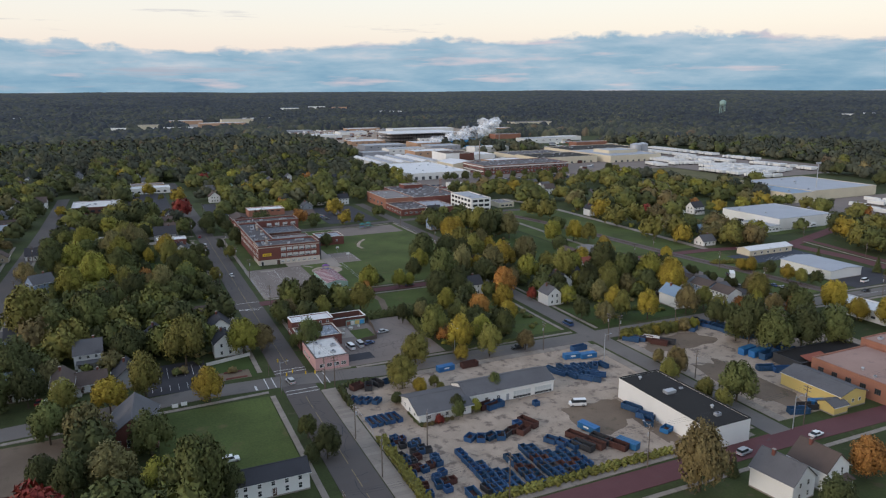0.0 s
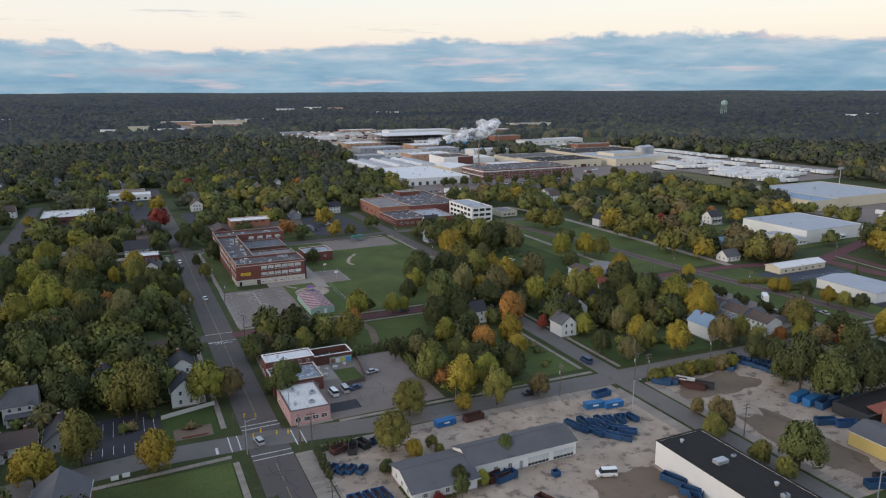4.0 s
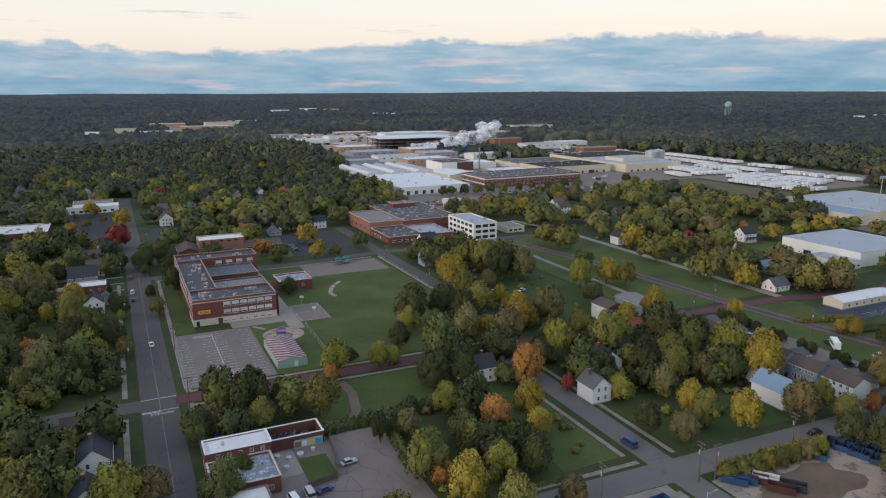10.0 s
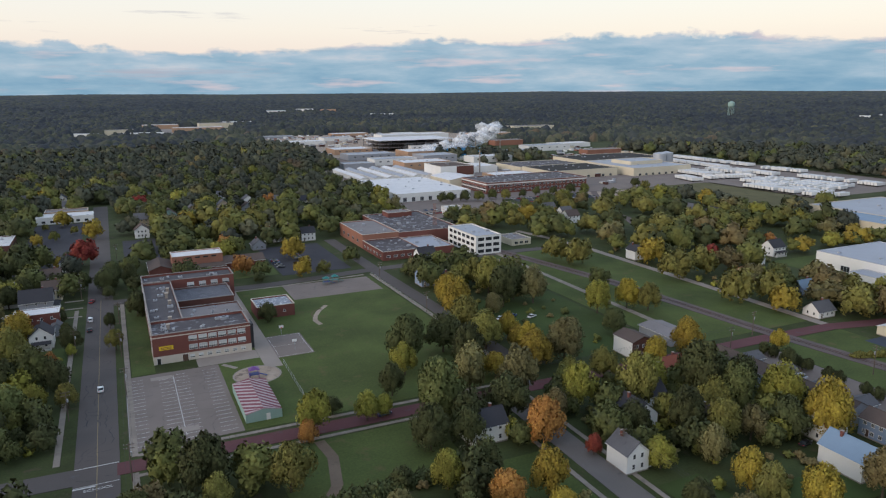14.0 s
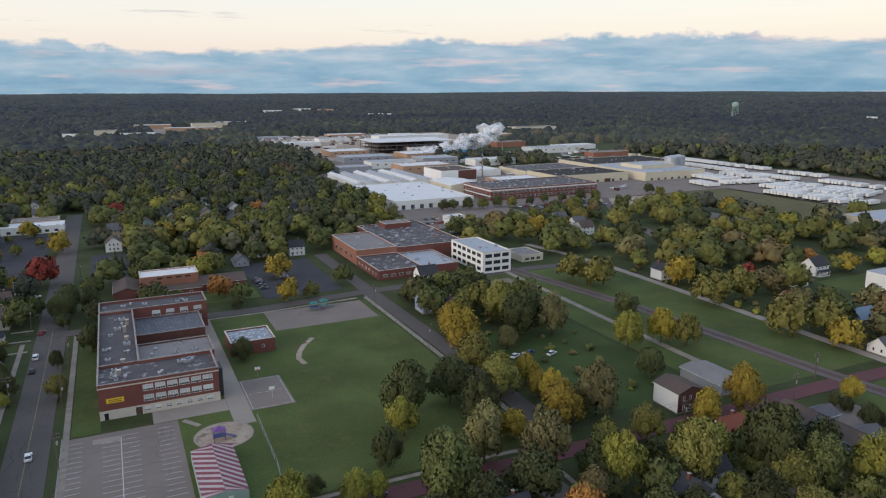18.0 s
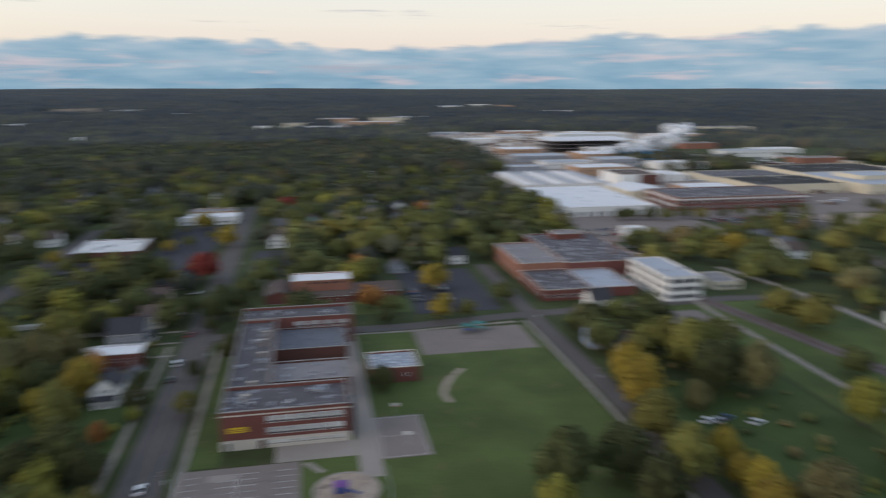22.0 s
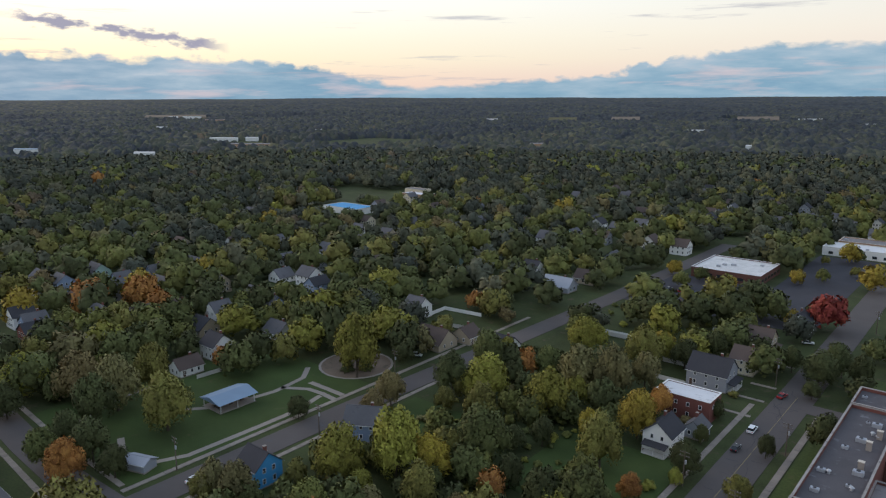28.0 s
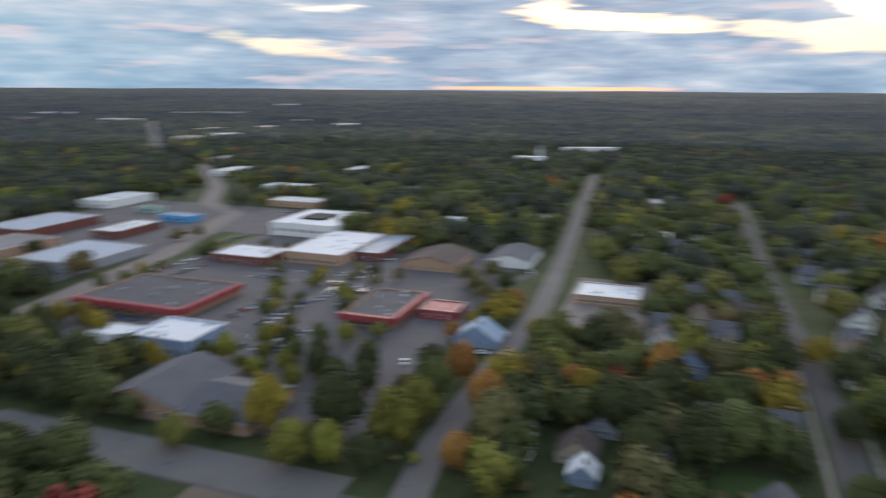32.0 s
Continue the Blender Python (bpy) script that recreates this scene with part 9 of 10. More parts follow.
# steam over the mill
def steam_plume():
    rng = np.random.RandomState(4)
    Vs, Fs, n = [], [], 0
    for i in range(56):
        u = rng.uniform(0, 1)
        c = np.array([462 + 150 * u + rng.normal() * 8, 1010 + 60 * u + rng.normal() * 10, 12 + 20 * u ** 1.5 + rng.normal() * (2 + 4 * u)])
        V = ICO2[0] * (1 + rng.uniform(-0.3, 0.3, (len(ICO2[0]), 1))) * rng.uniform(4, 6 + 6 * u) * np.array([1.3, 1, 0.8]) + c
        V[:, 2] = np.maximum(V[:, 2], 4)
        Vs.append(V)
        Fs.append(ICO2[1] + n)
        n += len(V)
    F = np.concatenate(Fs)
    tagged(new("steam_cloud", np_mesh("steam_cloud", np.concatenate(Vs), F, np.zeros(len(F), int), ["steam"])), "white steam drifting off the mill roofs", "steam", kind="stuff")


steam_plume()
for x, y in ((251, 230), (251, 226), (251, 216), (251, 212), (250.6, 204), (250.6, 200), (250, 190), (250, 186), (250, 177), (250, 173), (250, 166), (250, 162)):
    tree(x, y, 2.4, "leaf_dark", 5.0, 2, "bush")
for x, y, h in ((-93, 343, 10), (-97, 338, 9), (58, 512, 8), (55, 520, 9), (340, 162, 9), (343, 158, 8), (339, 156, 7), (344, 200, 6), (116, 46, 6), (48.5, 392, 7), (46.5, 380, 7)):
    tree(x, y, h * 0.32, "leaf_dark", h, 6, "spruce")

for x, y, r, c, k in ((55, 121, 1.8, "leaf_green", "bush"), (57, 109.4, 1.3, "leaf_olive", "bush"), (61, 102.6, 1.6, "leaf_red", "bush"), (67, 102.4, 2.2, "leaf_green", "tree"), (73.6, 104.8, 2.0, "leaf_lime", "tree"), (71, 124, 1.6, "leaf_olive", "bush"), (64, 124, 2.4, "leaf_yellow", "bush"), (42, 176, 2.6, "leaf_mid", "tree"), (36.6, 182, 2.2, "leaf_green", "tree")):
    tree(x, y, r, c, None, None, k)
for parent_, geo_ in FAR_WINDOWS.values():
    geo_.obj("windows", parent_, kind="stuff")

# ---- single trees, as they stand ----
trees("leaf_dark", [(54, 221, 7.3), (118, 198, 5.2), (112, 218, 6.6), (139, 223, 8.2), (122, 216, 5.6), (108, 172, 5.5), (84, 191, 3.8), (167, 201, 5.7), (179, 194, 6.3), (154, 164, 4.5), (204, 182, 7.1), (199, 134, 5.2), (202, 128, 5.7), (204, 330, 8.0), (215, 271, 5.6), (198, 208, 8.5), (214, 207, 7.0), (94, 250, 3.5), (130, 279, 8.4), (146, 283, 8.5), (148, 266, 7.3), (125, 221, 6.6), (115, 255, 5.0)])
trees("leaf_dark", [(94, 346, 4.6), (-20, 190, 7.0), (-53, 179, 7.9), (22, 97, 2.5), (0, 86, 3.8), (-40, 108, 5.1), (-34, 103, 5.0), (-49, 165, 5.4), (69, 110, 2.2), (26, 97, 3.9), (54, 120, 1.8), (68, 106, 2.6), (123, 23, 5.5), (191, 110, 8.5), (208, 101, 8.5), (-80, 303, 3.6)])
trees("leaf_dark", [(194, 322, 8.5), (206, 213, 8.4), (246, 216, 3.7), (244, 136, 6.2), (283, 181, 3.8), (-105, 112, 8.5), (-89, 128, 5.2), (-114, 207, 8.5), (-133, 184, 8.5), (-108, 193, 7.0), (-116, -40, 5.5), (-146, 84, 4.4), (-160, 64, 3.5)])
trees("leaf_green", [(38, 212, 5.5), (41, 177, 5.2), (104, 179, 5.7), (114, 159, 5.4), (192, 117, 5.9), (120, 230, 8.5), (-41, 136, 5.7), (-16, 118, 6.6), (-7, 84, 8.2), (-45, 218, 8.5), (-32, 220, 7.7), (24, 110, 3.0), (84, 112, 3.6), (46, 187, 3.4), (150, 77, 7.4), (194, 101, 8.5), (220, 98, 8.5), (202, 198, 7.0), (230, 120, 8.1), (-94, 164, 4.2)])
trees("leaf_green", [(-132, 130, 6.8), (-126, 215, 8.5), (-134, 46, 4.0), (-120, -14, 5.5), (-112, -4, 5.0), (-150, 72, 4.0), (-185, 37, 3.2), (-167, 73, 3.9), (-211, -60, 3.2), (-197, -61, 3.2), (-138, 66, 2.8), (-141, 77, 2.3)])
trees("leaf_lime", [(86, 241, 6.7), (102, 242, 4.2), (108, 243, 3.4), (105, 160, 5.3), (108, 199, 5.1), (127, 240, 6.1), (162, 221, 6.7), (161, 184, 4.8), (228, 140, 4.1), (226, 296, 6.9), (226, 210, 3.7), (214, 192, 7.9), (125, 269, 6.2), (-15, 94, 4.7), (18, 182, 6.3), (-90, 336, 8.1)])
trees("leaf_lime", [(185, 217, 7.8), (-86, 108, 6.5), (-88, 118, 5.3), (-120, 130, 7.1), (-101, 130, 7.1), (-158, 55, 4.0), (-140, 50, 4.4), (-171, 82, 3.8)])
trees("leaf_olive", [(73, 214, 6.4), (56, 213, 4.1), (72, 148, 5.4), (99, 143, 5.2), (186, 188, 6.9), (171, 159, 5.1), (210, 152, 5.1), (212, 145, 5.0), (198, 343, 8.5), (248, 289, 6.6), (169, 236, 5.0), (184, 237, 5.8), (178, 213, 7.9), (195, 200, 6.5), (180, 203, 5.2), (144, 211, 5.2), (163, 299, 8.5), (-16, 158, 6.2), (-2, 180, 8.4), (-39, 157, 4.2)])
trees("leaf_olive", [(60, 130, 5.1), (70, 127, 1.9), (142, 98, 4.1), (143, 83, 3.9), (141, 74, 3.3), (162, 279, 8.0), (238, 148, 6.1), (284, 163, 3.8), (-84, 74, 5.2), (-178, 53, 3.2), (-160, -36, 3.6)])
trees("leaf_orange", [(83, 236, 3.4), (116, 184, 5.4), (140, 206, 6.1), (222, 144, 3.5), (145, 31, 6.5), (-126, 149, 6.5), (-99, 149, 5.2)])
trees("leaf_mid", [(88, 167, 6.5), (-128, -28, 5.0), (-124, 0, 4.5), (-156, 98, 4.0), (-136, 59, 2.7)])
trees("leaf_yellow", [(92, 153, 6.6), (88, 144, 3.2), (128, 185, 5.6), (125, 175, 4.9), (172, 166, 5.2), (179, 152, 6.2), (219, 181, 7.4), (242, 296, 6.3), (167, 288, 5.3), (174, 284, 5.3), (173, 274, 4.9), (172, 265, 5.6), (176, 261, 3.7), (152, 254, 5.1), (146, 256, 4.5), (207, 238, 6.2), (222, 239, 7.1), (258, 230, 4.3), (168, 316, 7.9), (173, 336, 7.2), (-26, 150, 5.5), (2, 146, 5.0), (64, 126, 2.3), (75, 112, 2.0)])
trees("leaf_yellow", [(169, 255, 7.4), (212, 176, 7.7), (258, 126, 6.6), (257, 114, 5.9), (258, 101, 6.7), (282, 169, 4.8), (282, 192, 3.8), (279, 196, 3.3), (-99, 93, 6.5), (-140, 176, 6.8), (-168, 54, 3.0), (-146, -12, 4.2), (-152, -22, 4.5), (-126, 30, 4.0)])
trees("leaf_grey", [(92, 190, 4.3), (175, 180, 4.9), (159, 155, 4.9), (194, 185, 5.8), (209, 321, 8.5), (182, 257, 8.5), (149, 234, 7.8), (185, 315, 5.2), (138, 246, 7.5), (-31, 122, 6.7), (-25, 104, 6.6), (-112, 156, 7.3)])
trees("leaf_brown", [(114, 143, 4.1), (199, 151, 6.0), (245, 156, 6.3), (152, 106, 3.4), (152, 219, 5.0), (25, 184, 5.2), (148, 100, 4.4), (150, 112, 3.0), (103, 44, 8.4), (230, 133, 5.2)])
trees("leaf_red", [(150, 197, 2.7)])
far_trees("leaf_olive", [(269, 370, 8.5), (293, 282, 8.5), (308, 276, 7.9), (295, 323, 8.5), (313, 324, 8.5), (137, 413, 4.0), (-141, 381, 6.9), (-186, 302, 7.6), (-275, 293, 8.5), (-121, 329, 5.8), (-22, 492, 8.5), (264, 385, 7.7), (424, 220, 8.5), (427, 130, 8.2), (402, 175, 8.5), (321, 243, 8.5), (-258, 198, 8.5), (-274, 218, 8.5), (-292, 175, 8.5), (-262, 264, 8.5), (-240, 31, 3.4), (-200, 42, 2.6), (356, 600, 5.0)])
far_trees("leaf_olive", [(300, 534, 5.0), (352, 540, 5.5), (470, 552, 6.0), (505, 590, 5.0), (-208, 30, 3.3), (-180, 91, 3.8), (-267, 42, 3.3), (13, 596, 2.9), (-6, 618, 2.6)])
far_trees("leaf_green", [(251, 328, 5.6), (158, 431, 5.1), (-158, 257, 8.5), (-121, 310, 7.0), (-180, 320, 8.5), (1, 491, 7.6), (379, 191, 8.5), (426, 187, 8.5), (-243, 319, 8.5), (-158, 300, 8.5), (-212, 38, 2.6), (-280, -60, 4.4), (306, 610, 4.5), (346, 606, 5.0), (392, 606, 4.5), (316, 530, 6.0), (370, 556, 6.0), (430, 552, 6.0), (490, 548, 6.0), (-312, 48, 3.7), (-322, 50, 2.5), (-44, 487, 3.2), (13, 504, 3.3)])
far_trees("leaf_green", [(-11, 520, 3.9), (-33, 515, 2.7), (7, 634, 4.3), (-46, 536, 4.2)])
far_trees("leaf_yellow", [(299, 261, 6.7), (308, 355, 8.1), (126, 412, 6.0), (131, 457, 7.1), (-236, 334, 8.0), (-246, 286, 8.5), (25, 569, 7.3), (4, 629, 6.3), (377, 167, 7.2), (396, 222, 8.5), (-147, 150, 7.8), (-215, 132, 7.3), (-197, 150, 5.1), (-159, 200, 7.3), (-159, 231, 6.6), (-206, 248, 6.2), (-249, 29, 4.0), (-207, 121, 3.4), (-197, 35, 2.7), (-228, -64, 3.3), (-331, 49, 3.3), (-30, 485, 3.4), (10, 488, 3.8), (-62, 541, 4.5)])
far_trees("leaf_yellow", [(-7, 562, 4.1), (-30, 532, 3.5)])
far_trees("leaf_brown", [(332, 266, 8.3), (331, 236, 7.6)])
far_trees("leaf_red", [(341, 344, 5.3), (22, 491, 8.2)])
far_trees("leaf_dark", [(103, 412, 3.1), (-86, 356, 5.0), (-127, 322, 6.6), (-149, 307, 6.1), (-195, 345, 8.5), (-192, 276, 8.3), (-174, 357, 8.0), (-171, 301, 6.4), (-8, 493, 8.5), (-22, 463, 7.1), (-9, 472, 8.5), (290, 159, 3.8), (413, 165, 8.5), (412, 239, 8.3), (-192, 232, 8.5), (-364, 319, 8.5), (-187, 257, 8.3), (-268, -56, 4.0)])
far_trees("leaf_dark", [(-240, -150, 5.0), (296, 606, 5.0), (318, 606, 5.5), (376, 604, 4.0), (410, 605, 4.0), (430, 606, 5.0), (512, 612, 5.0), (-205, 64, 3.2), (-263, 53, 3.9), (-59, 490, 3.3)])
far_trees("leaf_orange", [(98, 433, 5.8), (-132, 311, 4.4), (-207, 328, 6.5), (-235, 310, 8.5), (450, 112, 6.2), (-156, 186, 5.0), (-163, 223, 6.7), (-224, 329, 8.5), (-190, 118, 4.0)])
far_trees("leaf_grey", [(-168, 275, 8.5), (-300, -100, 4.5), (-316, -96, 4.0), (-352, 10, 6.0), (-366, 24, 6.5), (-380, 8, 7.0), (-396, 20, 7.0), (-360, 46, 6.5), (-378, 50, 7.0), (-346, 60, 6.0), (-300, -36, 3.2), (-298, -20, 3.0), (-258, -4, 3.0), (-252, 4, 2.8), (-250, 46, 3.0), (-246, 60, 3.2), (-262, 66, 3.4), (-270, 100, 5.0), (-256, 108, 5.4), (-244, 116, 4.6), (-282, 110, 5.2)])
far_trees("leaf_lime", [(-143, 365, 8.5), (-149, 408, 8.5), (-154, 332, 8.0), (-175, 289, 7.2), (-121, 339, 7.4), (-103, 366, 8.3), (-27, 444, 6.8), (-189, 206, 8.5), (-234, 32, 3.0), (-222, 122, 3.2), (390, 560, 6.0), (-215, 23, 3.7), (-224, 54, 3.9), (-217, 61, 3.7)])
far_trees("leaf_mid", [(330, 602, 5.0), (446, 606, 4.5), (336, 534, 6.0), (410, 560, 6.0), (-225, 19, 3.7), (-234, 47, 2.2), (-240, -63, 2.2), (-7, 488, 4.2), (-50, 519, 4.4), (2, 575, 3.6)])
trees("leaf_orange", [(-45, 309, 4.2), (2, 373, 4.0), (15, 326, 3.2), (-95, 243, 4.7)])
trees("leaf_dark", [(-55, 345, 6.1), (-20, 329, 3.7), (-15, 335, 3.7), (-11, 362, 5.7), (21, 345, 4.0), (15, 382, 3.0), (34, 367, 2.5), (45, 380, 5.1), (34, 415, 3.2), (23, 435, 3.9), (33, 428, 6.3), (36, 439, 5.0), (19, 434, 3.5), (44, 436, 4.4), (-2, 433, 4.5), (-7, 415, 5.5), (-10, 312, 3.8), (-36, 263, 4.9), (4, 305, 5.0), (18, 305, 5.3), (-17, 267, 5.6), (-36, 252, 5.6), (-47, 254, 5.1), (-56, 265, 3.9), (-101, 252, 5.7), (-113, 251, 4.8), (-89, 252, 4.2), (-120, 261, 6.2), (-147, 247, 5.2)])
trees("leaf_olive", [(-50, 335, 3.8), (-35, 333, 5.4), (-19, 407, 7.6), (3, 334, 6.3), (36, 339, 3.7), (-20, 290, 5.1), (22, 290, 3.6), (-61, 260, 3.9), (-54, 228, 9.9), (-103, 274, 8.6), (-130, 284, 6.8)])
trees("leaf_lime", [(-44, 348, 7.4), (-58, 380, 3.7), (-21, 348, 6.9), (-41, 408, 7.2), (-16, 417, 4.5), (-20, 362, 4.9), (21, 339, 2.0), (-43, 286, 7.1), (-33, 296, 7.2), (-33, 284, 4.0), (13, 292, 4.3), (-48, 229, 5.1), (-160, 257, 7.5)])
trees("leaf_green", [(-57, 367, 6.2), (-39, 377, 5.0), (18, 364, 2.3), (-21, 316, 7.5), (-16, 306, 4.4), (7, 280, 5.9), (12, 309, 7.0), (-106, 242, 4.6)])
trees("leaf_grey", [(-25, 373, 7.6), (-15, 375, 7.1), (-10, 389, 5.5), (-25, 279, 4.8), (-4, 276, 6.1), (-1, 294, 4.0), (-127, 271, 7.6)])
trees("leaf_yellow", [(3, 356, 6.6), (-7, 346, 3.5), (-27, 303, 5.5), (-81, 223, 2.8)])
trees("leaf_mid", [(9, 313, 5.8), (-35, 270, 5.8), (-8, 263, 4.6)])
trees("leaf_brown", [(-65, 327, 5.2), (-62, 316, 4.0), (-9, 291, 3.6), (-20, 258, 3.2), (-141, 266, 7.4)])
for x, y, r, c in ((155.5, 136.5, 3.0, "leaf_olive"), (160, 136, 2.6, "leaf_lime"), (164.5, 135.5, 3.2, "leaf_olive"), (169, 135.8, 2.4, "leaf_yellow"), (173.5, 135.2, 3.0, "leaf_mid"), (178, 135.6, 2.8, "leaf_olive"), (183, 135, 3.4, "leaf_brown"), (187.5, 134.8, 2.8, "leaf_lime")):
    tree(x, y, r, c, r * 1.7, None, "bush")

# autumn trees along the western street and round its lots
trees("leaf_orange", ((-150, 134, 6.0), (-148, 171, 5.6), (-166, 197, 6.0), (-169, 233, 5.0), (-230, 133, 5.4)))
trees("leaf_brown", ((-153, 157, 5.2), (-236, 126, 4.4), (-128, 122, 4.0)))
trees("leaf_grey", ((-54, 264, 5.0), (-60, 262, 4.4)))
trees("leaf_red", ((-156, 184, 4.8), (-168, 222, 4.8)))
trees("leaf_yellow", ((-152, -38, 4.4), (-148, -46, 4.0), (-156, -30, 3.6), (-124, 36, 3.8), (-106, 14, 4.0), (-100, 4, 3.6)))
trees("leaf_lime", ((-132, 66, 3.6), (-140, 74, 3.4), (-146, 62, 3.2), (-128, 84, 3.6)))
trees("leaf_dark", ((-130, -20, 5.0), (-136, -30, 5.4), (-126, -34, 5.2), (-122, -14, 4.6), (-142, -56, 5.0), (-134, 96, 5.2), (-142, 104, 5.4), (-132, 108, 5.0), (-138, 88, 4.8)))
disc("oval_bed", -226, 170, 7.5, 0.07, "asphalt_dark", "dark oval of fresh asphalt in the lot", 0.6)

# ---- woods between and beyond the built land ----
clear((-108, 172, -90, 186), (-122, 190, -98, 200))
clear((-118, 388, -96, 418), (-48, 420, -24, 433), (-14, 390, 4, 401))
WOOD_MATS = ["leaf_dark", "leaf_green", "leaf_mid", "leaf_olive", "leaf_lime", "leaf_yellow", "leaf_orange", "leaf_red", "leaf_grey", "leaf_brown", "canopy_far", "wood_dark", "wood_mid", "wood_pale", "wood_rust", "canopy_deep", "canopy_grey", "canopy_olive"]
WOOD_P = np.array([0.25, 0.36, 0.20, 0.09, 0.035, 0.014, 0.008, 0.002, 0.05, 0.012, 0, 0, 0, 0, 0])
EAST_P = np.array([0.08, 0.24, 0.26, 0.18, 0.09, 0.045, 0.008, 0.001, 0.08, 0.05, 0, 0, 0, 0, 0])
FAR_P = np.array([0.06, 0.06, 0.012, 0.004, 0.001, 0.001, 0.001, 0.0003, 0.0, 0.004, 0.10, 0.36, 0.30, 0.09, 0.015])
# open yards beside some of the houses
for i, (x, y) in enumerate(HOMES):
    if i % 5 < 1:
        d = Vector((57 - x, 197 - y)).normalized()
        for k in (5, 11, 17):
            CLEAR.append((x + d.x * k - 5, y + d.y * k - 5, x + d.x * k + 5, y + d.y * k + 5))
BUILT = np.array(CLEAR)
# blocks whose trees stand one by one above
clear((-420, 124, -60, 150), (-250, 90, -168, 150), (84, 150, 262, 345), (-62, 256, 18, 400), (-150, 240, -84, 340), (-84, 216, -62, 250))
CR = np.array(CLEAR)
FAR_OPEN.append((-1120, 1060, -860, 1360))
FAR_OPEN.extend((920 + 24 * i - 26, 404 + 11.4 * i - 26, 920 + 24 * i + 26, 404 + 11.4 * i + 26) for i in range(41))
FAR_CLEAR = np.array(FAR_OPEN)


def open_at(x, y, pad):
    return bool(((CR[:, 0] - pad < x) & (x < CR[:, 2] + pad) & (CR[:, 1] - pad < y) & (y < CR[:, 3] + pad)).any())


def far_open(X, Y):
    m = np.zeros(X.shape, bool)
    for x0, y0, x1, y1 in FAR_CLEAR:
        m |= (X > x0) & (X < x1) & (Y > y0) & (Y < y1)
    for x0, y0, x1, y1 in CR:
        if max(abs(x0 - CX), abs(y0 - CY), abs(x1 - CX), abs(y1 - CY)) > 500:
            m |= (X > x0) & (X < x1) & (Y > y0) & (Y < y1)
    return m


def in_sight(x, y):
    a = math.degrees(math.atan2(-(x - 55), y - 170))
    return -104 < a < 148


wrng = np.random.RandomState(7)
mid_spots, far_spots, edge_spots = [], [], []
MIDS = [crown(40 + i, (9, 11, 8, 12)[i], 640, 0.088, ICO1, (0.88, 0.96, 1.02, 0.92)[i], lift=0.12, loose=0.6) for i in range(4)]
FARS = [crown(60 + i, (6, 7, 5, 8)[i], 190, 0.115, ICO1, (0.86, 0.94, 1.0, 0.9)[i], 0.92, lift=0.22, loose=0.1) for i in range(4)]
EDGES = [crown(80 + i, 4, 56, 0.19, ICO1, 0.85, 1.0, lift=0.26, loose=0.0) for i in range(4)]
TA = np.array(TREES)


def wood_colour(x, y, v):
    # with distance the trees change over to the haze-greyed colours
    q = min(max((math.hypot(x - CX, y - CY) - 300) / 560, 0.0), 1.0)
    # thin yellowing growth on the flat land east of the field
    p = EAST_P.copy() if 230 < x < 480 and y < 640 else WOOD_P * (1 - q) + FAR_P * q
    clump = noise.noise(Vector((x / 90, y / 90, 0)))
    p[[0, 1, 11]] *= 1 + clump
    p[[3, 4, 5, 6, 13, 14]] *= max(0.15, 1 - 1.3 * clump)
    return min(int(np.searchsorted(np.cumsum(p / p.sum()), v)), 14)


def grow(cell, r_in, r_out, size, spread):
    for gx in np.arange(-r_out + CX, r_out + CX, cell):
        for gy in np.arange(-r_out + CY, r_out + CY, cell):
            x, y = gx + wrng.uniform(0, cell), gy + wrng.uniform(0, cell)
            u, q, v = wrng.uniform(0, 1), wrng.uniform(0, 1), wrng.uniform(0, 1)
            r0 = math.hypot(x - CX, y - CY)
            if r0 < r_in or r0 > r_out or not in_sight(x, y) or u > (0.60 if 230 < x < 480 and y < 640 else 0.95 if x < 22 or r0 > 430 else 0.8):
                continue
            r = size + spread * q
            if open_at(x, y, r * 0.38):
                continue
            if r0 < 600 and ((TA[:, 0] - x) ** 2 + (TA[:, 1] - y) ** 2 < (TA[:, 2] * 0.52 + r * 0.42) ** 2).any():
                continue
            if r0 > 600 and bool(((FAR_CLEAR[:, 0] < x) & (x < FAR_CLEAR[:, 2]) & (FAR_CLEAR[:, 1] < y) & (y < FAR_CLEAR[:, 3])).any()):
                continue
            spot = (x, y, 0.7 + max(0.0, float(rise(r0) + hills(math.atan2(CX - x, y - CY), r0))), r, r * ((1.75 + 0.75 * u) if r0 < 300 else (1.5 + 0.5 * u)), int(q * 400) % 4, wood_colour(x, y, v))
            near = min((x - 30) ** 2 + (y - 60) ** 2, (x - 65) ** 2 + (y - 150) ** 2) ** 0.5
            (mid_spots if near < 330 else edge_spots if r_in > 800 else far_spots).append(spot)


grow(8.8, 0, 330, 4.1, 3.6)
grow(13.8, 330, 860, 5.4, 4.6)
grow(14.6, 860, 1165, 6.2, 4.8)
for x, y, r, col in EXTRA:
    mid_spots.append((x, y, 0.5, r, r * 1.9, int(x + y) % 4, WOOD_MATS.index(col)))
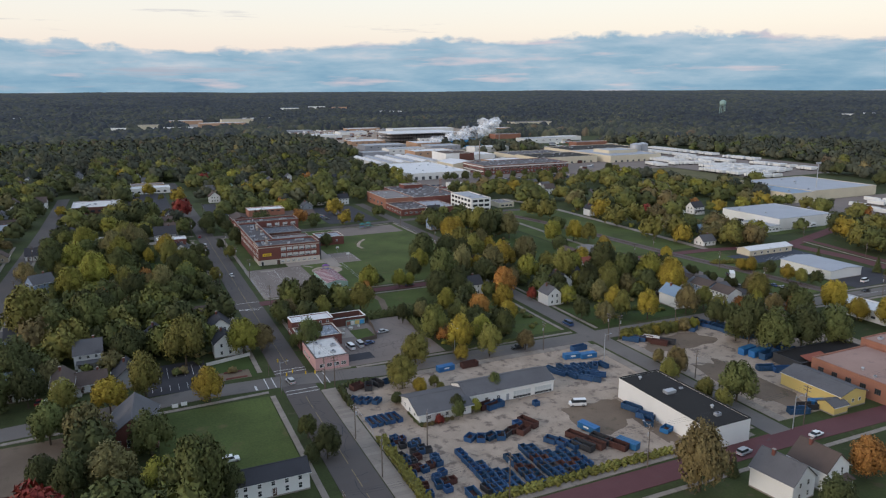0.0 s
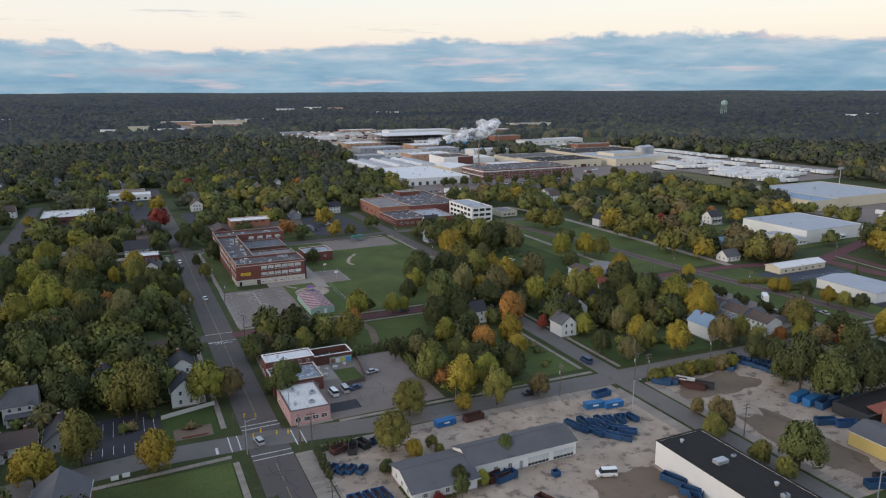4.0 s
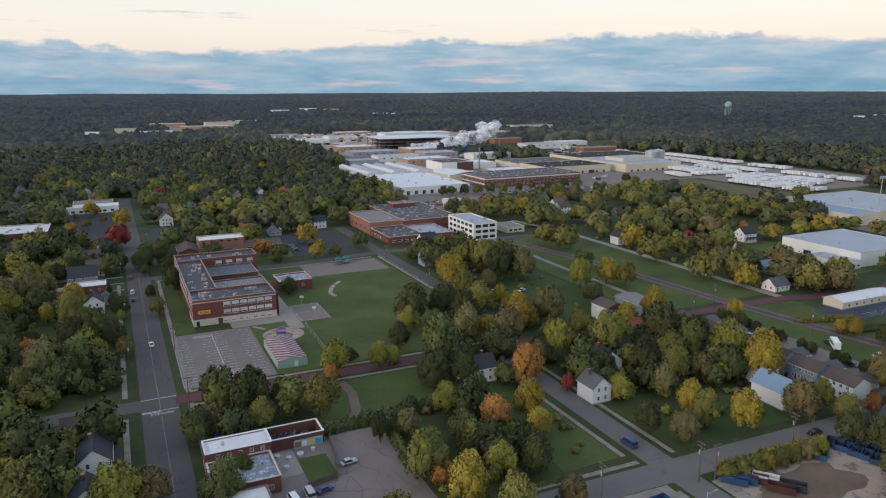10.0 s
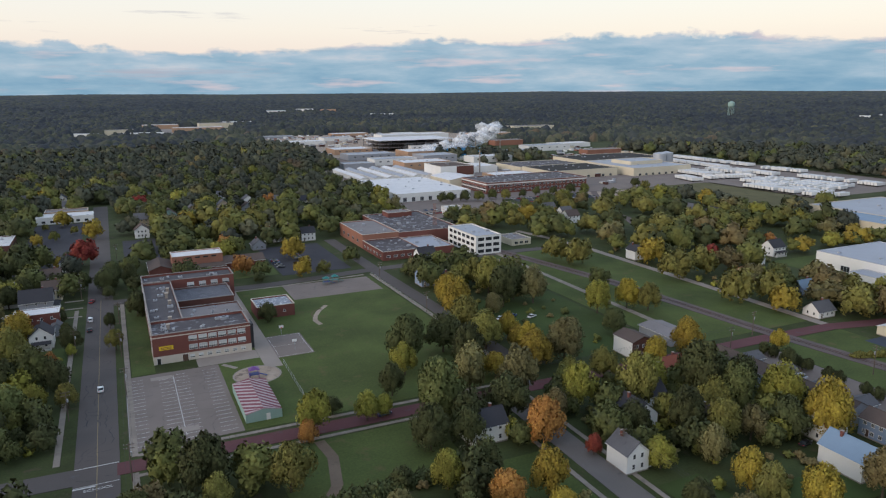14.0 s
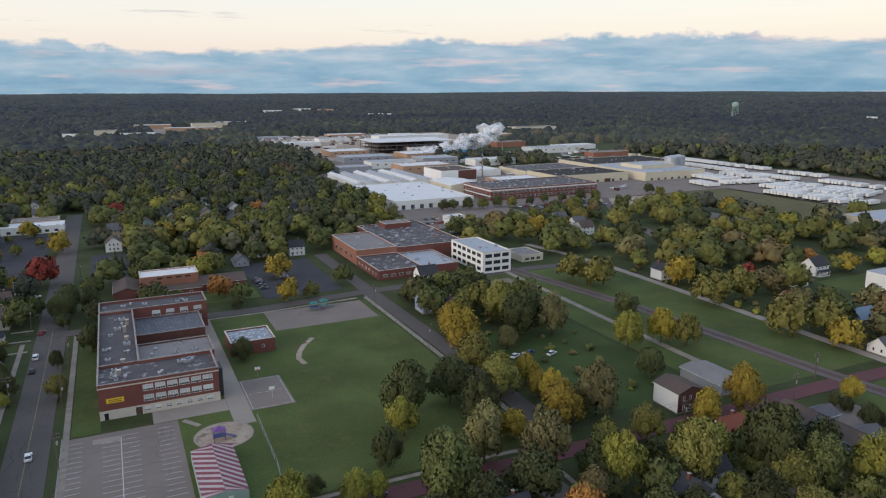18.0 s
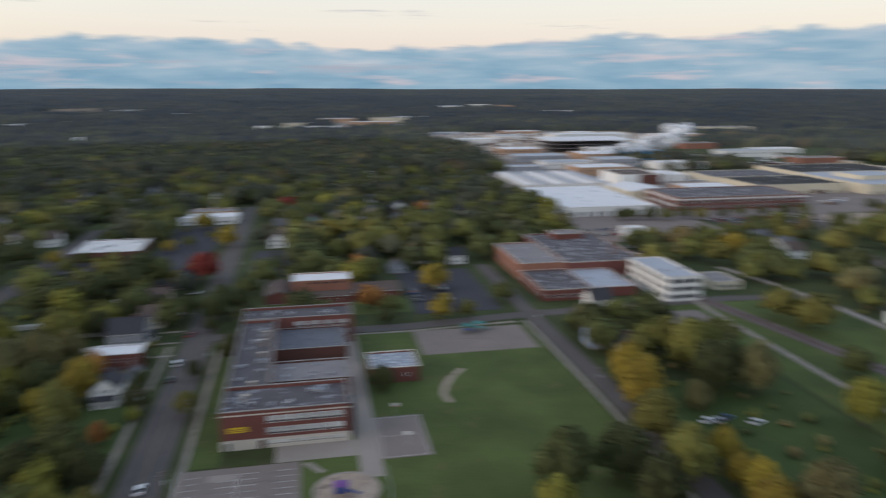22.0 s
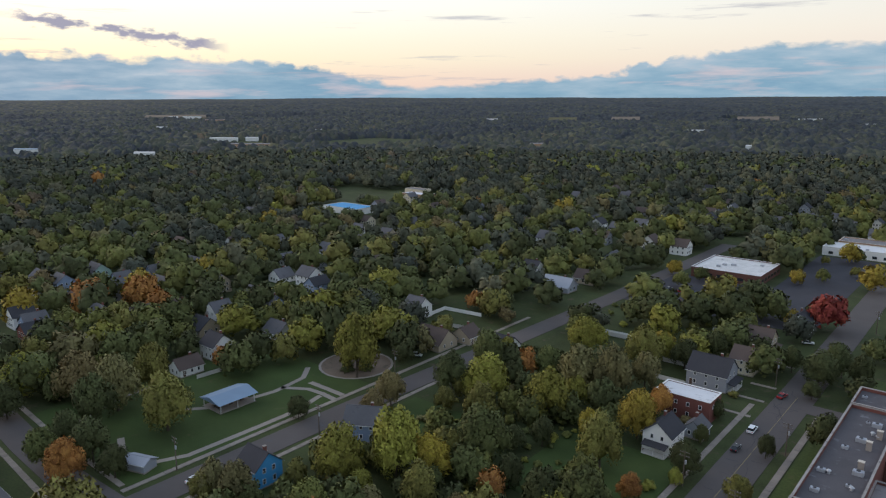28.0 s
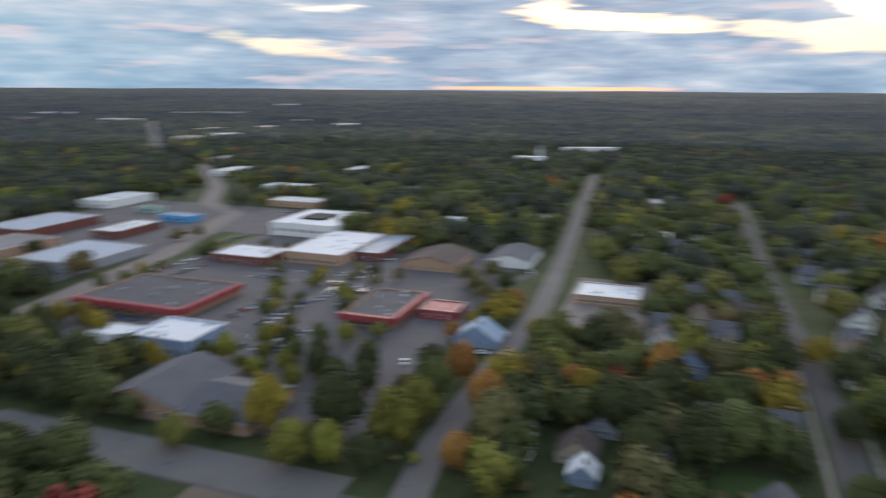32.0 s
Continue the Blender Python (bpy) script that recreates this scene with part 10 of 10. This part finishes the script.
# groves that fill in between the single trees: x0, y0, x1, y1 and how many
for x0, y0, x1, y1, n in ((86, 157, 121, 204, 26), (116, 186, 142, 238, 26), (158, 176, 226, 238, 70), (170, 244, 226, 300, 46), (-60, 254, 17, 326, 120), (-62, 342, 16, 390, 40), (-162, 256, -112, 300, 40), (-118, 326, -84, 372, 12), (-62, 190, 16, 234, 24), (-170, 160, -94, 234, 12)):
    for _ in range(n):
        x, y, r, u = wrng.uniform(x0, x1), wrng.uniform(y0, y1), wrng.uniform(2.4, 5.4), wrng.uniform(0, 1)
        if ((BUILT[:, 0] - r * 0.6 < x) & (x < BUILT[:, 2] + r * 0.6) & (BUILT[:, 1] - r * 0.6 < y) & (y < BUILT[:, 3] + r * 0.6)).any() or ((TA[:, 0] - x) ** 2 + (TA[:, 1] - y) ** 2 < (TA[:, 2] * 0.34 + r * 0.3) ** 2).any():
            continue
        mid_spots.append((x, y, 0.2, r, r * (1.7 + 0.7 * u), int(u * 400) % 4, wood_colour(x, y, wrng.uniform(0, 0.94))))
# undergrowth and garden bushes
brush = []
for x0, y0, x1, y1, n in ((157, 156, 223, 238, 90), (-60, 160, 17, 234, 70), (-62, 256, 17, 402, 110), (-170, 160, -92, 232, 60), (176, 340, 224, 402, 50), (303, 256, 372, 400, 80), (176, 256, 224, 338, 24), (86, 156, 138, 204, 30), (-62, 420, 18, 480, 30), (-110, 130, -92, 140, 6)):
    for _ in range(n):
        r = wrng.uniform(0.9, 2.3)
        brush.append((wrng.uniform(x0, x1), wrng.uniform(y0, y1), -0.1, r, r * wrng.uniform(1.2, 1.8), wrng.randint(0, 4), [0, 1, 2, 3, 8, 2, 4, 9][wrng.randint(0, 8)]))
scatter("undergrowth", FARS, brush, WOOD_MATS, "garden bushes and undergrowth between the houses")
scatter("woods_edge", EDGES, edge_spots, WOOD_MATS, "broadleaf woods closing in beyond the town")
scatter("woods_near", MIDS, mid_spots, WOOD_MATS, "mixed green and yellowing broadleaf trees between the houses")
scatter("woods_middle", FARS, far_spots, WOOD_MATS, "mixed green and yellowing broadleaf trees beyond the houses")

# the closed canopy out to the horizon: one dome for each tree, on a jittered grid
crng = np.random.RandomState(3)
ang = np.radians(np.arange(-104, 148, 0.125))
rad = [1130.0]
while rad[-1] < 4850:
    rad.append(rad[-1] + 5.4 * (rad[-1] / 1000) ** 1.05)
rad = np.array(rad)
GRID, TABLE = 15.0, crng.uniform(0, 1, (256, 256, 5))
CROWN_OF = {}


def land(A, R):
    return np.maximum(rise(R) + hills(A, R), 0)


def canopy_height(A, R, X, Y):
    A2 = A + crng.uniform(-1, 1, A.shape) * 0.0008
    X[:], Y[:] = CX - np.sin(A2) * R, CY + np.cos(A2) * R
    gx, gy = np.floor(X / GRID).astype(int), np.floor(Y / GRID).astype(int)
    top, pick, tone = np.full(A.shape, -2.0), np.zeros(A.shape), np.zeros(A.shape)
    for i in (-1, 0, 1):
        for j in (-1, 0, 1):
            T = TABLE[(gx + i) % 256, (gy + j) % 256]
            dx, dy = X - (gx + i + T[..., 0]) * GRID, Y - (gy + j + T[..., 1]) * GRID
            h, w = 6.0 + 12.0 * T[..., 2], 6.0 + 6.0 * T[..., 3]
            dome = (h - 9.0 * (dx * dx + dy * dy) / (w * w)) * np.clip((EYE_Z - rise(R)) / EYE_Z, 0.12, 1)
            hit = dome > top
            top, pick, tone = np.where(hit, dome, top), np.where(hit, T[..., 4], pick), np.where(hit, T[..., 2], tone)
    z = land(A, R) + top + crng.uniform(-0.45, 0.45, A.shape)
    CROWN_OF["pick"], CROWN_OF["tone"] = pick.ravel(), tone.ravel()
    return np.where(far_open(X, Y) | (R < 1131), -3.0, z)


def stands(u, v):
    i, j = np.floor(u).astype(int), np.floor(v).astype(int)
    f, g = u - i, v - j
    f, g = f * f * (3 - 2 * f), g * g * (3 - 2 * g)
    T = TABLE[..., 2]
    return (T[i % 256, j % 256] * (1 - f) + T[(i + 1) % 256, j % 256] * f) * (1 - g) + (T[i % 256, (j + 1) % 256] * (1 - f) + T[(i + 1) % 256, (j + 1) % 256] * f) * g


def canopy_pick(V, F):
    c = V[F].mean(1)
    r = np.hypot(c[:, 0] - CX, c[:, 1] - CY)
    pick, tone = CROWN_OF["pick"][F[:, 0]], CROWN_OF["tone"][F[:, 0]]
    a = np.arctan2(CX - c[:, 0], c[:, 1] - CY)
    # long stands of lighter and darker wood, lying across the view
    v = 0.62 * pick + 0.38 * stands(a * 17, np.log(r * EYE_Z / (EYE_Z - rise(r))) * 13) + 0.24 * (stands(a * 6 + 40, np.log(r) * 5) - 0.5) + 0.05
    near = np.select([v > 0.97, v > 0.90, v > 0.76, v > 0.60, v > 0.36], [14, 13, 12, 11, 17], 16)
    # from about 2 km out the haze-blue canopy colours take over
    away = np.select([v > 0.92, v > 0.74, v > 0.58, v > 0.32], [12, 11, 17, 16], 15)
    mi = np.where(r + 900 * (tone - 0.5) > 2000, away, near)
    keep = V[F][:, :, 2].max(1) > 0
    return keep, mi


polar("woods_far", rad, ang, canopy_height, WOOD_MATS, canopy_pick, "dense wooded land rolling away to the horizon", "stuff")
